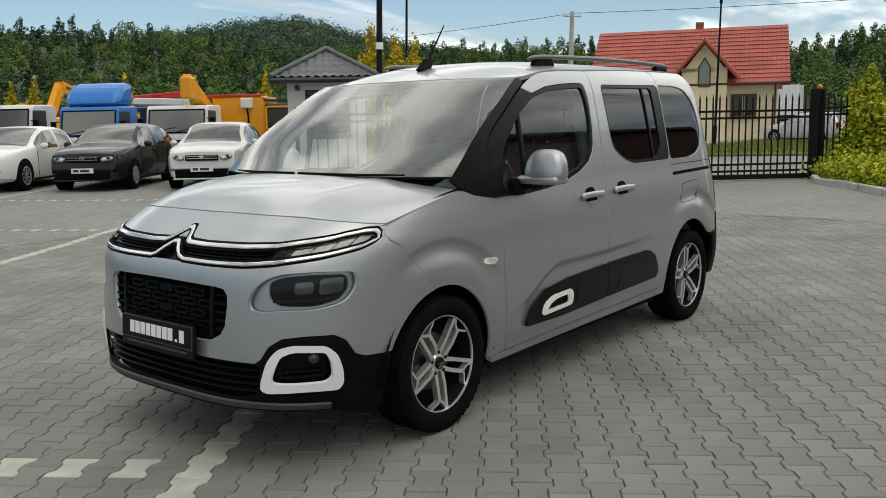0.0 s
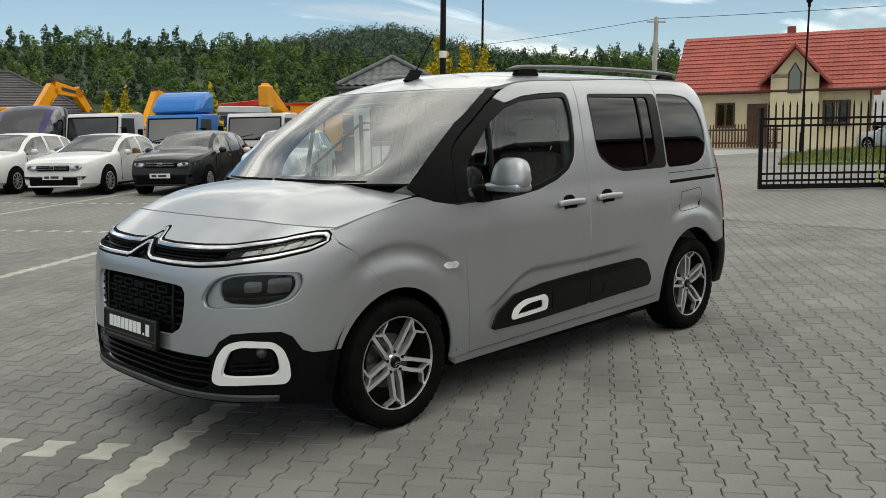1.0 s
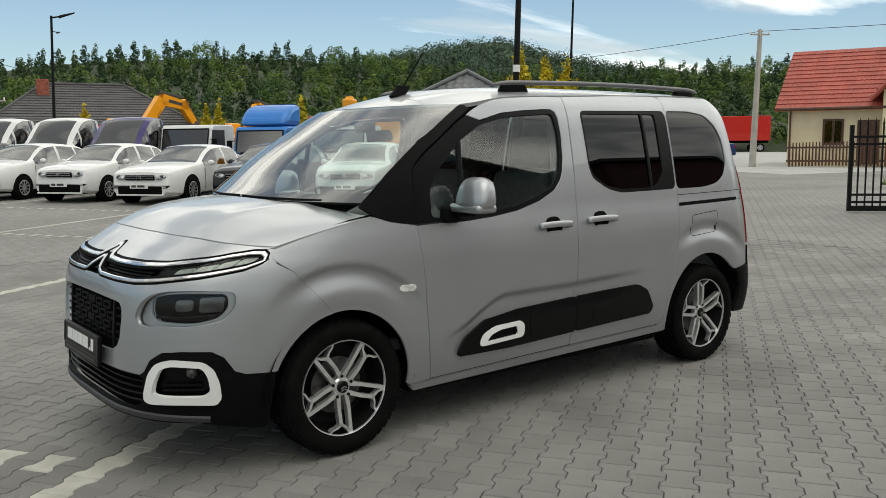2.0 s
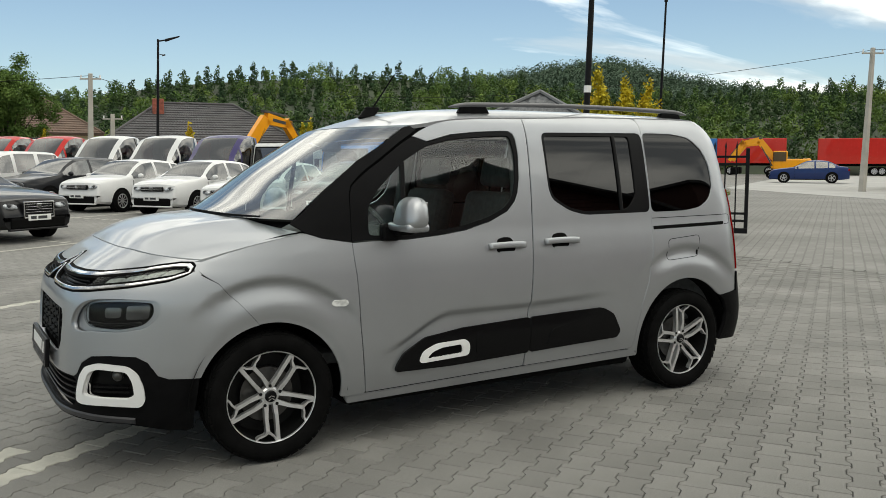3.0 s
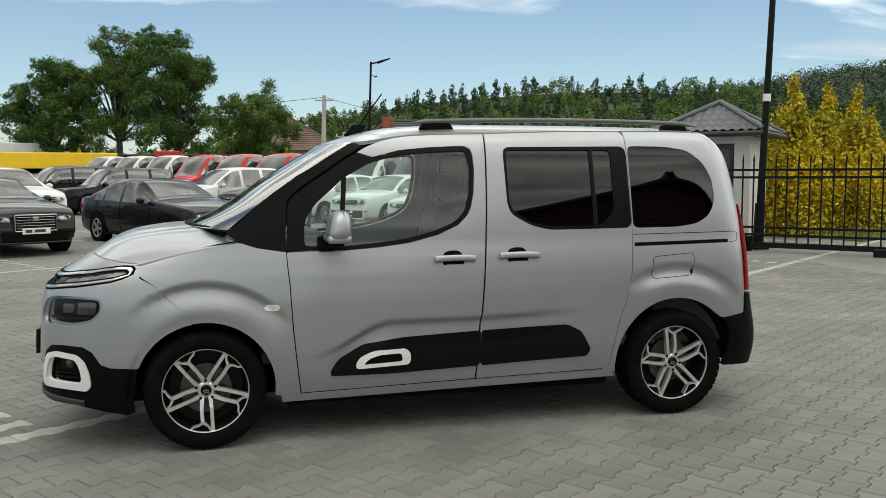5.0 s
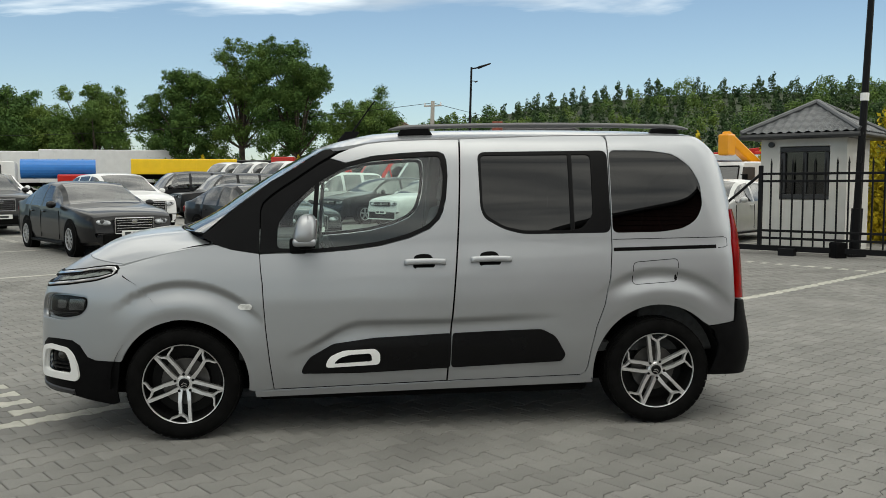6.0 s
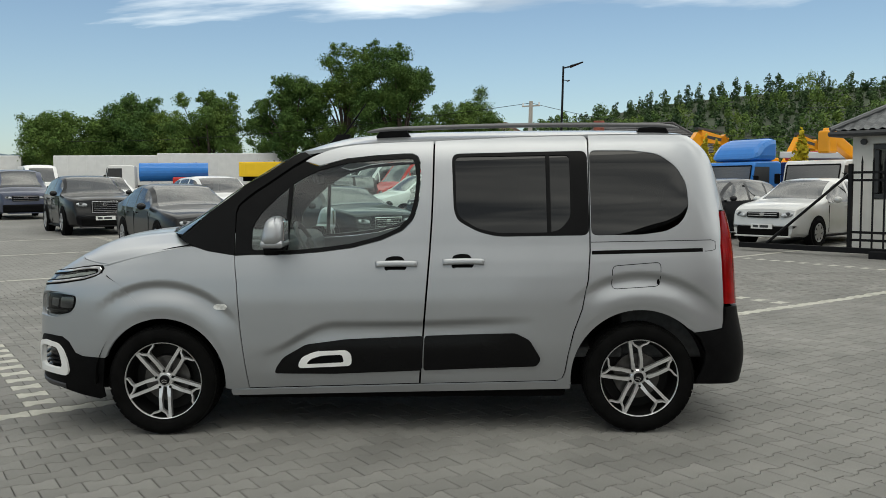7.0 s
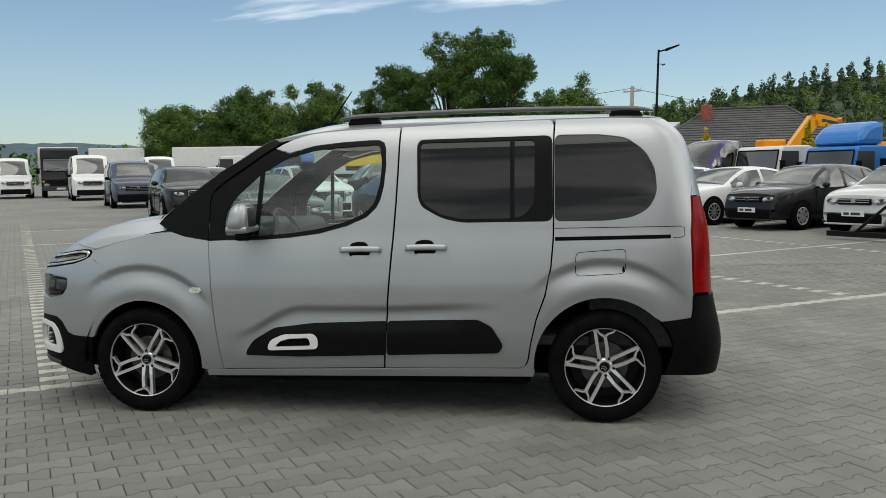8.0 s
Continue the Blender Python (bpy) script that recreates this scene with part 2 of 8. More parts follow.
def curve(xs, ys):
    """A smooth monotone curve through the points."""
    xs, ys = np.array(xs, float), np.array(ys, float)
    h, d = np.diff(xs), np.diff(ys) / np.diff(xs)
    m = np.zeros(len(xs))
    m[1:-1] = np.where(d[:-1] * d[1:] > 0, 2 * d[:-1] * d[1:] / (d[:-1] + d[1:] + 1e-12), 0)
    m[0], m[-1] = d[0], d[-1]

    def f(x):
        x = min(max(x, xs[0]), xs[-1])
        i = min(int(np.searchsorted(xs, x, "right")) - 1, len(h) - 1)
        t = (x - xs[i]) / h[i]
        return float(ys[i] * (1 + 2 * t) * (1 - t) ** 2 + m[i] * h[i] * t * (1 - t) ** 2 + ys[i + 1] * t * t * (3 - 2 * t) + m[i + 1] * h[i] * t * t * (t - 1))
    return f


def round_poly(pts, r, n=4):
    """Rounds the corners of a closed polygon."""
    out = []
    for i, p in enumerate(pts):
        p = Vector(p)
        a, b = Vector(pts[i - 1]) - p, Vector(pts[(i + 1) % len(pts)]) - p
        k = min(r, a.length * 0.45, b.length * 0.45)
        s, e = p + a.normalized() * k, p + b.normalized() * k
        for j in range(n + 1):
            t = j / n
            out.append(tuple(s * (1 - t) ** 2 + p * 2 * t * (1 - t) + e * t * t))
    return out


def inside(p, poly):
    x, y = p
    c = False
    j = len(poly) - 1
    for i in range(len(poly)):
        xi, yi = poly[i]
        xj, yj = poly[j]
        if (yi > y) != (yj > y) and x < (xj - xi) * (y - yi) / (yj - yi) + xi:
            c = not c
        j = i
    return c


def dense(poly, step):
    out = []
    for i, p in enumerate(poly):
        q = poly[(i + 1) % len(poly)]
        n = max(1, int(math.hypot(q[0] - p[0], q[1] - p[1]) / step))
        for k in range(n):
            out.append((p[0] + (q[0] - p[0]) * k / n, p[1] + (q[1] - p[1]) * k / n))
    return out


def offset(poly, d):
    """Moves a polygon's outline inwards by d (outwards when negative)."""
    area = sum(poly[i - 1][0] * poly[i][1] - poly[i][0] * poly[i - 1][1] for i in range(len(poly)))
    sgn = 1 if area > 0 else -1
    out = []
    n = len(poly)
    for i in range(n):
        a, p, b = Vector(poly[i - 1]), Vector(poly[i]), Vector(poly[(i + 1) % n])
        e1, e2 = (p - a), (b - p)
        if e1.length < 1e-6 or e2.length < 1e-6:
            out.append(tuple(p))
            continue
        e1.normalize(), e2.normalize()
        n1, n2 = Vector((-e1.y, e1.x)) * sgn, Vector((-e2.y, e2.x)) * sgn
        v = n1 + n2
        v = v / max(0.5, v.length_squared / 2) if v.length > 1e-6 else n1
        out.append((p.x + v.x * d, p.y + v.y * d))
    return out


# ---- the silver car ----
from mathutils.geometry import delaunay_2d_cdt

YC = 0.915
_w = curve([.10, .18, .30, .42, .55, .76, .90, 1.0, 1.1, 1.16, 1.3, 1.45, 1.6, 1.68, 1.74, 1.80], [YC - y for y in (.13, .09, .055, .035, .025, .022, .034, .05, .070, .080, .105, .136, .172, .205, .26, .36)])
_xf = curve([.10, .18, .30, .45, .60, .80, .88, .93, .97, 1.0, 1.045, 1.2], [-.82, -.86, -.90, -.902, -.897, -.880, -.850, -.800, -.735, -.69, -.61, -.40])
_xr = curve([.2, .42, .74, 1.1, 1.29, 1.6, 1.72, 1.80], [3.44, 3.475, 3.42, 3.40, 3.36, 3.28, 3.18, 3.02])
NF, NR, X0, X1, LA, LB, LW = 4.2, 5.0, 0.5, 2.85, 1.39, 0.6, 0.92
CF, CR = 0.5 ** (1 / NF), 0.5 ** (1 / NR)
U0, U1 = X0 - LA * CF, X1 + LB * CR
UC, UE = U0 - LW * CF, U1 + LW * CR


def ease(a, b, v):
    """0 below a, 1 above b, smooth between."""
    v = max(0.0, min(1.0, (v - a) / (b - a)))
    return v * v * (3 - 2 * v)


def fold(s, depth, run):
    """A pressed crease: flush above the fold (s < 0), undercut just below it, easing part of the way back out over run metres."""
    return -depth * ease(-.004, .042, s) * (1 - .78 * ease(.045, run, s))


def haunch(x, z):
    """Brows pressed over the wheels, the turned-in arch lips, and the crease along the doors."""
    d = 0.0
    for wx, r0, lip in ((0.0, .588, .425), (2.785, .622, .455)):
        dx, dz = x - wx, z - .325
        r = math.hypot(dx, dz)
        if r < .8 and z > .30:
            a = math.degrees(math.atan2(dz, dx))
            d += fold(r0 - r, .024, .155) * ease(30, 62, a) * (1 - ease(104, 138, a))
            d -= .006 * ease(0, .06, lip - r) * ease(.30, .50, z)
    if .5 < x < 2.4:
        q = ease(.56, 1.02, x)
        zc = .50 + .172 * q + .02 * ease(1.4, 2.2, x)
        d += fold(zc - z, .022, .20) * ease(.30, .42, z) * ease(.54, .80, x) * (1 - ease(1.75, 2.25, x))
    return d


def skin(u, z):
    """The point of the body's outer surface at the girth u and the height z, on the left side."""
    w, a, b = _w(z), X0 - _xf(z), _xr(z) - X1
    if u < X0:
        if u >= U0:
            cx = (X0 - u) / LA
            cy = (1 - cx ** NF) ** (1 / NF)
        else:
            cy = max(0, (u - UC) / LW)
            cx = (1 - cy ** NF) ** (1 / NF)
        x, y = X0 - a * cx, w * cy
    elif u > X1:
        if u <= U1:
            cx = (u - X1) / LB
            cy = (1 - cx ** NR) ** (1 / NR)
        else:
            cy = max(0, (UE - u) / LW)
            cx = (1 - cy ** NR) ** (1 / NR)
        x, y = X1 + b * cx, w * cy
    else:
        x, y, cy = u, w, 1.0
    if cy > 0.7:
        y += haunch(x, z) * (cy - 0.7) / 0.3
    return Vector((x, YC - y, z))


def skin_n(u, z):
    e = 0.008
    a = skin(u + e, z) - skin(u - e, z)
    b = skin(u, z + e) - skin(u, z - e)
    n = a.cross(b)
    return n.normalized()


def ux(x, z):
    """The girth at which the flank has this x."""
    if x < X0:
        cx = min(0.9999, (X0 - x) / (X0 - _xf(z)))
        return X0 - LA * cx if cx <= CF else UC + LW * (1 - cx ** NF) ** (1 / NF)
    if x > X1:
        cx = min(0.9999, (x - X1) / (_xr(z) - X1))
        return X1 + LB * cx if cx <= CR else UE - LW * (1 - cx ** NR) ** (1 / NR)
    return x


def uy(dy, z):
    """The girth at which the front has this distance from the car's middle."""
    cy = min(0.9999, dy / _w(z))
    return UC + LW * cy if cy <= CF else X0 - LA * (1 - cy ** NF) ** (1 / NF)


def SX(pts):
    return [(ux(x, z), z) for x, z in pts]


def FY(pts):
    return [(uy(d, z), z) for d, z in pts]


def build_panel(outline, holes=(), lift=0.0, flange=0.012, step=0.04, border=0.025):
    """A skin panel: the outline and holes in girth and height, laid on the body, with returned edges."""
    loops = [dense(outline, border)] + [dense(h, border) for h in holes]
    pts, edges = [], []
    for lp in loops:
        s = len(pts)
        pts += lp
        edges += [(s + i, s + (i + 1) % len(lp)) for i in range(len(lp))]
    x0, x1 = min(p[0] for p in loops[0]), max(p[0] for p in loops[0])
    z0, z1 = min(p[1] for p in loops[0]), max(p[1] for p in loops[0])
    rim = np.array(pts)
    nx, nz = int((x1 - x0) / step) + 1, int((z1 - z0) / step) + 1
    for i in range(nx):
        for j in range(nz):
            p = (x0 + (i + 0.5) * step + (0.25 * step if j % 2 else 0), z0 + (j + 0.5) * step)
            if inside(p, loops[0]) and not any(inside(p, h) for h in loops[1:]) and ((rim - p) ** 2).sum(1).min() > (0.4 * step) ** 2:
                pts.append(p)
    vs, _, fs, *_ = delaunay_2d_cdt([Vector(p) for p in pts], edges, [], 0, 1e-6)
    good = []
    for f in fs:
        c = (sum(vs[i].x for i in f) / 3, sum(vs[i].y for i in f) / 3)
        if inside(c, loops[0]) and not any(inside(c, h) for h in loops[1:]):
            a, b, d = (vs[i] for i in f)
            good.append(tuple(f) if (b - a).cross(d - a) > 0 else tuple(f)[::-1])
    verts, norms = [], []
    for v in vs:
        n = skin_n(v.x, v.y)
        verts.append(skin(v.x, v.y) + n * lift)
        norms.append(n)
    if flange:
        cnt = {}
        for f in good:
            for i in range(3):
                e = (f[i], f[(i + 1) % 3])
                cnt[e] = cnt.get(e, 0) + 1
        for (a, b) in [e for e in cnt if (e[1], e[0]) not in cnt]:
            t = (verts[b] - verts[a]).normalized()
            fn = t.cross(norms[a])
            k = len(verts)
            verts += [verts[a], verts[b], verts[b] - norms[b] * flange, verts[a] - norms[a] * flange]
            norms += [norms[a], norms[b], fn, fn]
            good.append((k + 1, k, k + 3, k + 2))
    return verts, good, norms


def panel_mesh(verts, faces, norms, mirror=False):
    if mirror:
        verts = [Vector((v.x, 2 * YC - v.y, v.z)) for v in verts]
        norms = [Vector((n.x, -n.y, n.z)) for n in norms]
        faces = [f[::-1] for f in faces]
    me = mesh_of(verts, faces)
    me.polygons.foreach_set("use_smooth", [True] * len(me.polygons))
    me.normals_split_custom_set_from_vertices([tuple(n) for n in norms])
    return me


CAR = thing("car", pose(1.3, YC, 0), "silver-grey compact people carrier with black plastic cladding, parked on pavers", "car", world_built=True)


def panel(name, outline, material, holes=(), lift=0.0, flange=0.012, gap=0.003, step=0.04, border=0.025, parent=None, label="", both=True, hole_gap=0.0):
    o = offset(outline, gap) if gap else outline
    hs = [offset(h, -hole_gap) if hole_gap else h for h in holes]
    v, f, n = build_panel(o, hs, lift, flange, step, border)
    ob = part(name, panel_mesh(v, f, n), material, parent or CAR, label)
    if both:
        ob2 = part(name, panel_mesh(v, f, n, True), material, parent or CAR, label)
        return ob, ob2
    return ob


def arc(cx, cz, r, a0, a1, n=20):
    return [(cx + r * math.cos(radians(a0 + (a1 - a0) * i / n)), cz + r * math.sin(radians(a0 + (a1 - a0) * i / n))) for i in range(n + 1)]


# outlines on the flank, x along the car and z up
SEAM_F = [(-.076, .704), (-.16, .80), (-.25, .895), (-.338, .960)]
HOODLINE = [(-.338, .992), (-.20, 1.033), (-.095, 1.060), (.06, 1.092), (.195, 1.112)]
DOOR_F = [(.436, 1.058), (.450, .893), (.465, .63), (.485, .428), (.504, .275)]
DOOR_M = [(1.504, .298), (1.517, .477), (1.535, .68), (1.553, .879), (1.570, 1.076), (1.583, 1.26), (1.592, 1.45), (1.600, 1.716)]
ROOFLINE1 = [(1.457, 1.714), (1.287, 1.708), (1.147, 1.699), (1.06, 1.688), (.996, 1.672), (.94, 1.654), (.885, 1.630), (.84, 1.603)]
SEAM_A = [(.776, 1.562), (.638, 1.468), (.56, 1.418), (.504, 1.376), (.462, 1.340), (.447, 1.30), (.443, 1.20)]
ARCH_F = arc(0, .325, .366, -8, 100, 26)
ARCH_F2 = arc(0, .325, .366, 100, 158, 16)
WIN1 = round_poly([(.533, 1.087), (.540, 1.225), (.600, 1.315), (.768, 1.463), (.918, 1.546), (1.085, 1.588), (1.253, 1.604), (1.480, 1.616), (1.497, 1.50), (1.485, 1.375), (1.455, 1.27), (1.395, 1.210), (1.281, 1.162), (1.115, 1.120), (.95, 1.099), (.753, 1.083)], .03, 3)
FRAME1 = [(.84, 1.598), (.93, 1.571), (1.085, 1.611), (1.253, 1.628), (1.42, 1.637), (1.475, 1.637), (1.503, 1.622), (1.515, 1.59), (1.520, 1.50), (1.508, 1.37), (1.488, 1.29), (1.465, 1.245), (1.41, 1.192), (1.29, 1.140), (1.12, 1.097), (.95, 1.076), (.753, 1.062), (.53, 1.062)]
FRAME2 = round_poly([(1.703, 1.637), (2.494, 1.648), (2.496, 1.156), (1.968, 1.152), (1.851, 1.180), (1.735, 1.246), (1.712, 1.306)], .045, 4)
GLASS2 = round_poly([(1.722, 1.620), (2.392, 1.625), (2.391, 1.262), (2.326, 1.188), (2.257, 1.175), (1.969, 1.174), (1.852, 1.200), (1.750, 1.262), (1.727, 1.315)], .03, 3)
WIN3 = round_poly([(2.506, 1.650), (2.758, 1.648), (2.912, 1.626), (3.012, 1.551), (3.068, 1.449), (3.078, 1.312), (3.032, 1.225), (2.943, 1.177), (2.804, 1.158), (2.506, 1.155)], .04, 4)
DOOR_R = [(2.498, 1.150), (2.497, 1.066), (2.483, .901), (2.448, .734), (2.398, .599), (2.367, .462), (2.350, .36), (2.335, .325), (2.304, .311)]
ROOFLINE2 = [(2.47, 1.742), (2.106, 1.736), (1.62, 1.717)]
CLAD = round_poly([(.662, .370), (.672, .405), (.712, .460), (.846, .535), (1.077, .565), (1.541, .582), (2.065, .596), (2.145, .555), (2.210, .445), (2.185, .405), (1.541, .383), (1.007, .366)], .03, 4)
ACCENT = round_poly([(.797, .403), (.822, .462), (.905, .498), (1.085, .505), (1.113, .480), (1.113, .416)], .03, 4)
ACCENT_IN = round_poly([(.845, .424), (.880, .457), (.943, .476), (1.060, .482), (1.070, .434)], .018, 4)
# the bonnet edge round the front, by distance from the middle
DYB = YC - skin(ux(-.338, .996), .996).y
_bz = curve([0, .2, .52, .74, .815, .9], [1.046, 1.047, 1.045, 1.023, 1.006, .992])
BONNET = [(DYB * e, _bz(DYB * e)) for e in (1, .98, .95, .91, .86, .8, .7, .6, .5, .4, .3, .2, .1, 0)]
STRIP_UP = [(0, .952), (.10, .944), (.2, .942), (.436, .946), (.586, .953), (.716, .974), (.775, .990)]
STRIP_LOW_F = [(.829, .940), (.818, .917), (.785, .904), (.716, .886), (.617, .871), (.503, .858), (.415, .856), (.221, .857), (0, .860)]
strip = FY(STRIP_UP) + SX([(-.40, .996), (-.362, .994), (-.352, .982), (-.365, .955)]) + FY(STRIP_LOW_F)
lamp = round_poly(FY([(.611, .808), (.615, .742), (.648, .708), (.756, .698), (.805, .718), (.820, .763), (.815, .822), (.752, .834), (.662, .831)]), .025, 3)
scoop = round_poly(FY([(.533, .722), (.546, .690), (.600, .682), (.648, .690), (.756, .687), (.812, .707), (.829, .763), (.824, .830), (.752, .843), (.662, .840), (.607, .822), (.556, .778)]), .03, 3)
low_edge = SX([(-.345, .459)]) + FY([(.833, .467), (.822, .485), (.811, .550), (.792, .578), (.73, .583), (.664, .577), (.615, .542), (.585, .490), (.560, .472), (.45, .473), (.28, .472), (.14, .471), (0, .470)])


def band(low, high):
    """A closed outline between two runs that both start at the middle."""
    return low + high[::-1]


run_bonnet = FY(BONNET)[::-1] + SX([(-.345, .999)])
run_strip_up = FY(STRIP_UP) + SX([(-.40, .996), (-.362, .996)])
run_strip_low = (SX([(-.352, .982), (-.365, .955)]) + FY(STRIP_LOW_F))[::-1]
panel("nose_panel", band(run_strip_up, run_bonnet), M_PAINT, gap=.001, step=.03)
low_run = low_edge[::-1]
GRILLE_EDGE = [(0, .532), (.167, .534), (.30, .541), (.345, .553), (.395, .578), (.420, .615), (.434, .70), (.432, .745), (.410, .769), (.36, .775), (.2, .778), (0, .779)]
fascia = run_strip_low[:-1] + SX([(-.346, .955)] + SEAM_F[::-1][1:] + ARCH_F2) + low_edge
panel("front_bumper", fascia + FY(GRILLE_EDGE), M_PAINT, holes=[scoop], gap=.0, step=.03, flange=.03)
# lower black bumper with a mouth and a fog lamp ring
ring_out = round_poly(FY([(.578, .362), (.602, .348), (.713, .350), (.781, .341), (.793, .370), (.798, .434), (.794, .498), (.777, .535), (.697, .549), (.644, .532), (.610, .483), (.582, .398)]), .02, 3)
ring_in = round_poly(FY([(.616, .392), (.654, .384), (.765, .380), (.779, .401), (.781, .464), (.773, .510), (.696, .522), (.658, .503), (.634, .448)]), .018, 3)
MOUTH = [(0, .318), (.25, .318), (.493, .320), (.550, .338), (.572, .40), (.576, .455), (.555, .466), (.3, .465), (0, .464)]
lower = low_run + SX([(-.352, .40), (-.362, .33), (-.364, .215), (-.40, .200), (-.52, .222)]) + FY([(.73, .258), (.51, .270), (.25, .264), (0, .262)]) + FY(MOUTH)
panel("lower_bumper", lower, M_PLASTIC, holes=[ring_out], gap=.002, step=.03, label="black textured plastic lower bumper")
panel("fog_lamp_ring", ring_out, M_WHITE, holes=[ring_in], lift=.012, gap=.001, flange=.03, label="white fog lamp surround")
v_, f_, n_ = build_panel(offset(ring_in, -.01), (), -.045, 0)
for mir in (False, True):
    part("fog_lamp_pocket", panel_mesh(v_, f_, n_, mir), M_SATIN, CAR)
v_, f_, n_ = build_panel(FY([(0, .29), (.59, .29), (.60, .468), (0, .468)]), (), -.05, 0)
for mir in (False, True):
    part("lower_grille_back", panel_mesh(v_, f_, n_, mir), M_DARK, CAR)
v_, f_, n_ = build_panel(FY([(0, .50), (.46, .50), (.47, .79), (0, .80)]), (), -.045, 0)
for mir in (False, True):
    part("grille_back", panel_mesh(v_, f_, n_, mir), M_DARK, CAR)
v_, f_, n_ = build_panel(offset(strip, -.006), (), -.028, 0)
for mir in (False, True):
    part("band_back", panel_mesh(v_, f_, n_, mir), M_SATIN, CAR)


def ribbon(path, half, depth, lift=0.0):
    """A raised strip along a path of (girth, height) points: half its width, its depth, rounded on top."""
    verts, faces = [], []
    sec = [(-half, -depth), (-half, -.15 * depth), (-.55 * half, 0), (.55 * half, 0), (half, -.15 * depth), (half, -depth)]
    n = len(path)
    for i, (u, z) in enumerate(path):
        a, b = path[max(0, i - 1)], path[min(n - 1, i + 1)]
        du, dz = b[0] - a[0], b[1] - a[1]
        k = math.hypot(du, dz) or 1
        pu, pz = -dz / k, du / k
        for s, d in sec:
            uu, zz = u + pu * s, z + pz * s
            nn = skin_n(uu, zz)
            verts.append(skin(uu, zz) + nn * (lift + d))
    k = len(sec)
    for i in range(n - 1):
        for j in range(k - 1):
            faces.append((i * k + j, i * k + j + 1, (i + 1) * k + j + 1, (i + 1) * k + j))
    faces += [tuple(range(k))[::-1], tuple((n - 1) * k + j for j in range(k))]
    return verts, faces


def ribbons(name, path, half, depth, lift, material, label="", parent=None, both=True):
    v, f = ribbon(path, half, depth, lift)
    part(name, mesh_of(v, f), material, parent or CAR, label)
    if both:
        part(name, mesh_of([(p.x, 2 * YC - p.y, p.z) for p in v], [q[::-1] for q in f]), material, parent or CAR, label)


def fill(path, step=.025):
    out = []
    for (a, b), (c, d) in zip(path, path[1:]):
        n = max(1, int(math.hypot(c - a, d - b) / step))
        out += [(a + (c - a) * i / n, b + (d - b) * i / n) for i in range(n)]
    return out + [path[-1]]


# the two chrome bars that rise into chevrons in the middle and frame the daytime lamps
up_path = fill(FY([(.0, .986), (.012, .984), (.062, .943), (.085, .934), (.2, .931), (.436, .935), (.586, .942), (.716, .962), (.76, .976)]) + SX([(-.42, .986), (-.372, .985), (-.362, .972), (-.375, .952)]) + FY([(.812, .929), (.785, .916), (.716, .898), (.617, .882), (.496, .872), (.3, .869), (.12, .870), (.085, .880), (.016, .931), (.0, .933)]), .012)
ribbons("lamp_gasket", up_path, .0165, .02, .003, M_DARK)
ribbons("chrome_bar", up_path, .0072, .02, .006, M_CHROME, "bright chrome grille bar")
for k, zz in enumerate((.886, .900, .914)):
    ribbons("grille_blade", fill(FY([(.10, zz), (.3, zz), (.55, zz + .003)])), .003, .012, -.014, M_PLASTIC)
# daytime lamp cells behind a clear cover
CELLS = [[(.655, .900), (.705, .910), (.712, .938), (.66, .930)], [(.712, .912), (.752, .922), (.758, .952), (.718, .942)], [(.758, .924), (.785, .934), (.788, .966), (.762, .955)], [(.790, .936), (.812, .945), (.812, .975), (.792, .968)]]
for c in CELLS:
    panel("daytime_lamp", round_poly(FY(c), .008, 3), M_CLEARLAMP, lift=-.008, gap=0, step=.02, label="clear daytime running lamp")
panel("daytime_lamp_cover", FY([(.60, .885), (.716, .903), (.785, .921), (.812, .935)]) + SX([(-.385, .955), (-.372, .972), (-.42, .978)]) + FY([(.75, .966), (.70, .953), (.60, .938)]), G_LAMP, lift=.001, gap=0, flange=0)
# headlamps in scooped recesses
v_, f_, n_ = build_panel(offset(scoop, -.012), (), -.036, 0)
for mir in (False, True):
    part("headlamp_recess", panel_mesh(v_, f_, n_, mir), M_PAINT, CAR)
panel("headlamp", lamp, M_DARK, lift=-.034, gap=0, flange=.02, step=.025, label="dark headlamp with clear cover")
panel("headlamp_cover", lamp, G_LAMP, lift=-.008, gap=.002, flange=.026, step=.025)
for a, b, c, d in ((.700, .752, .752, .802), (.766, .812, .745, .812)):
    panel("headlamp_reflector", round_poly(FY([(a, c), (b, c), (b, d), (a, d)]), .014, 5), M_REFL, lift=-.030, gap=0, flange=.006, step=.015)
ribbons("headlamp_blade", fill(FY([(.630, .727), (.70, .722), (.80, .726)])), .006, .012, -.022, M_SATIN)
# fenders, doors, quarters
fender = SX(SEAM_F + HOODLINE + [(.28, 1.084)] + DOOR_F + [(.392, .268)] + ARCH_F)
panel("front_fender", fender, M_PAINT, flange=.02, gap=.0022, step=.013)
panel("lamp_corner", SX([(-.350, .940), (-.322, .940), (-.322, 1.000), (-.350, 1.000)]), M_PAINT, lift=-.003, gap=0, flange=0)
door1 = DOOR_F + DOOR_M + ROOFLINE1 + FRAME1
panel("front_door", SX(door1), M_PAINT, gap=.0042, step=.015)
trimA = [(.438, 1.063), (.53, 1.065)] + FRAME1[::-1][1:] + [(.843, 1.598)] + SEAM_A
panel("window_frame", SX(trimA), M_SATIN, holes=[SX(WIN1)], gap=.001, lift=-.002, label="satin black window surround")
panel("front_side_window", SX(WIN1), G_CLEAR, lift=-.012, gap=-.006, flange=0)
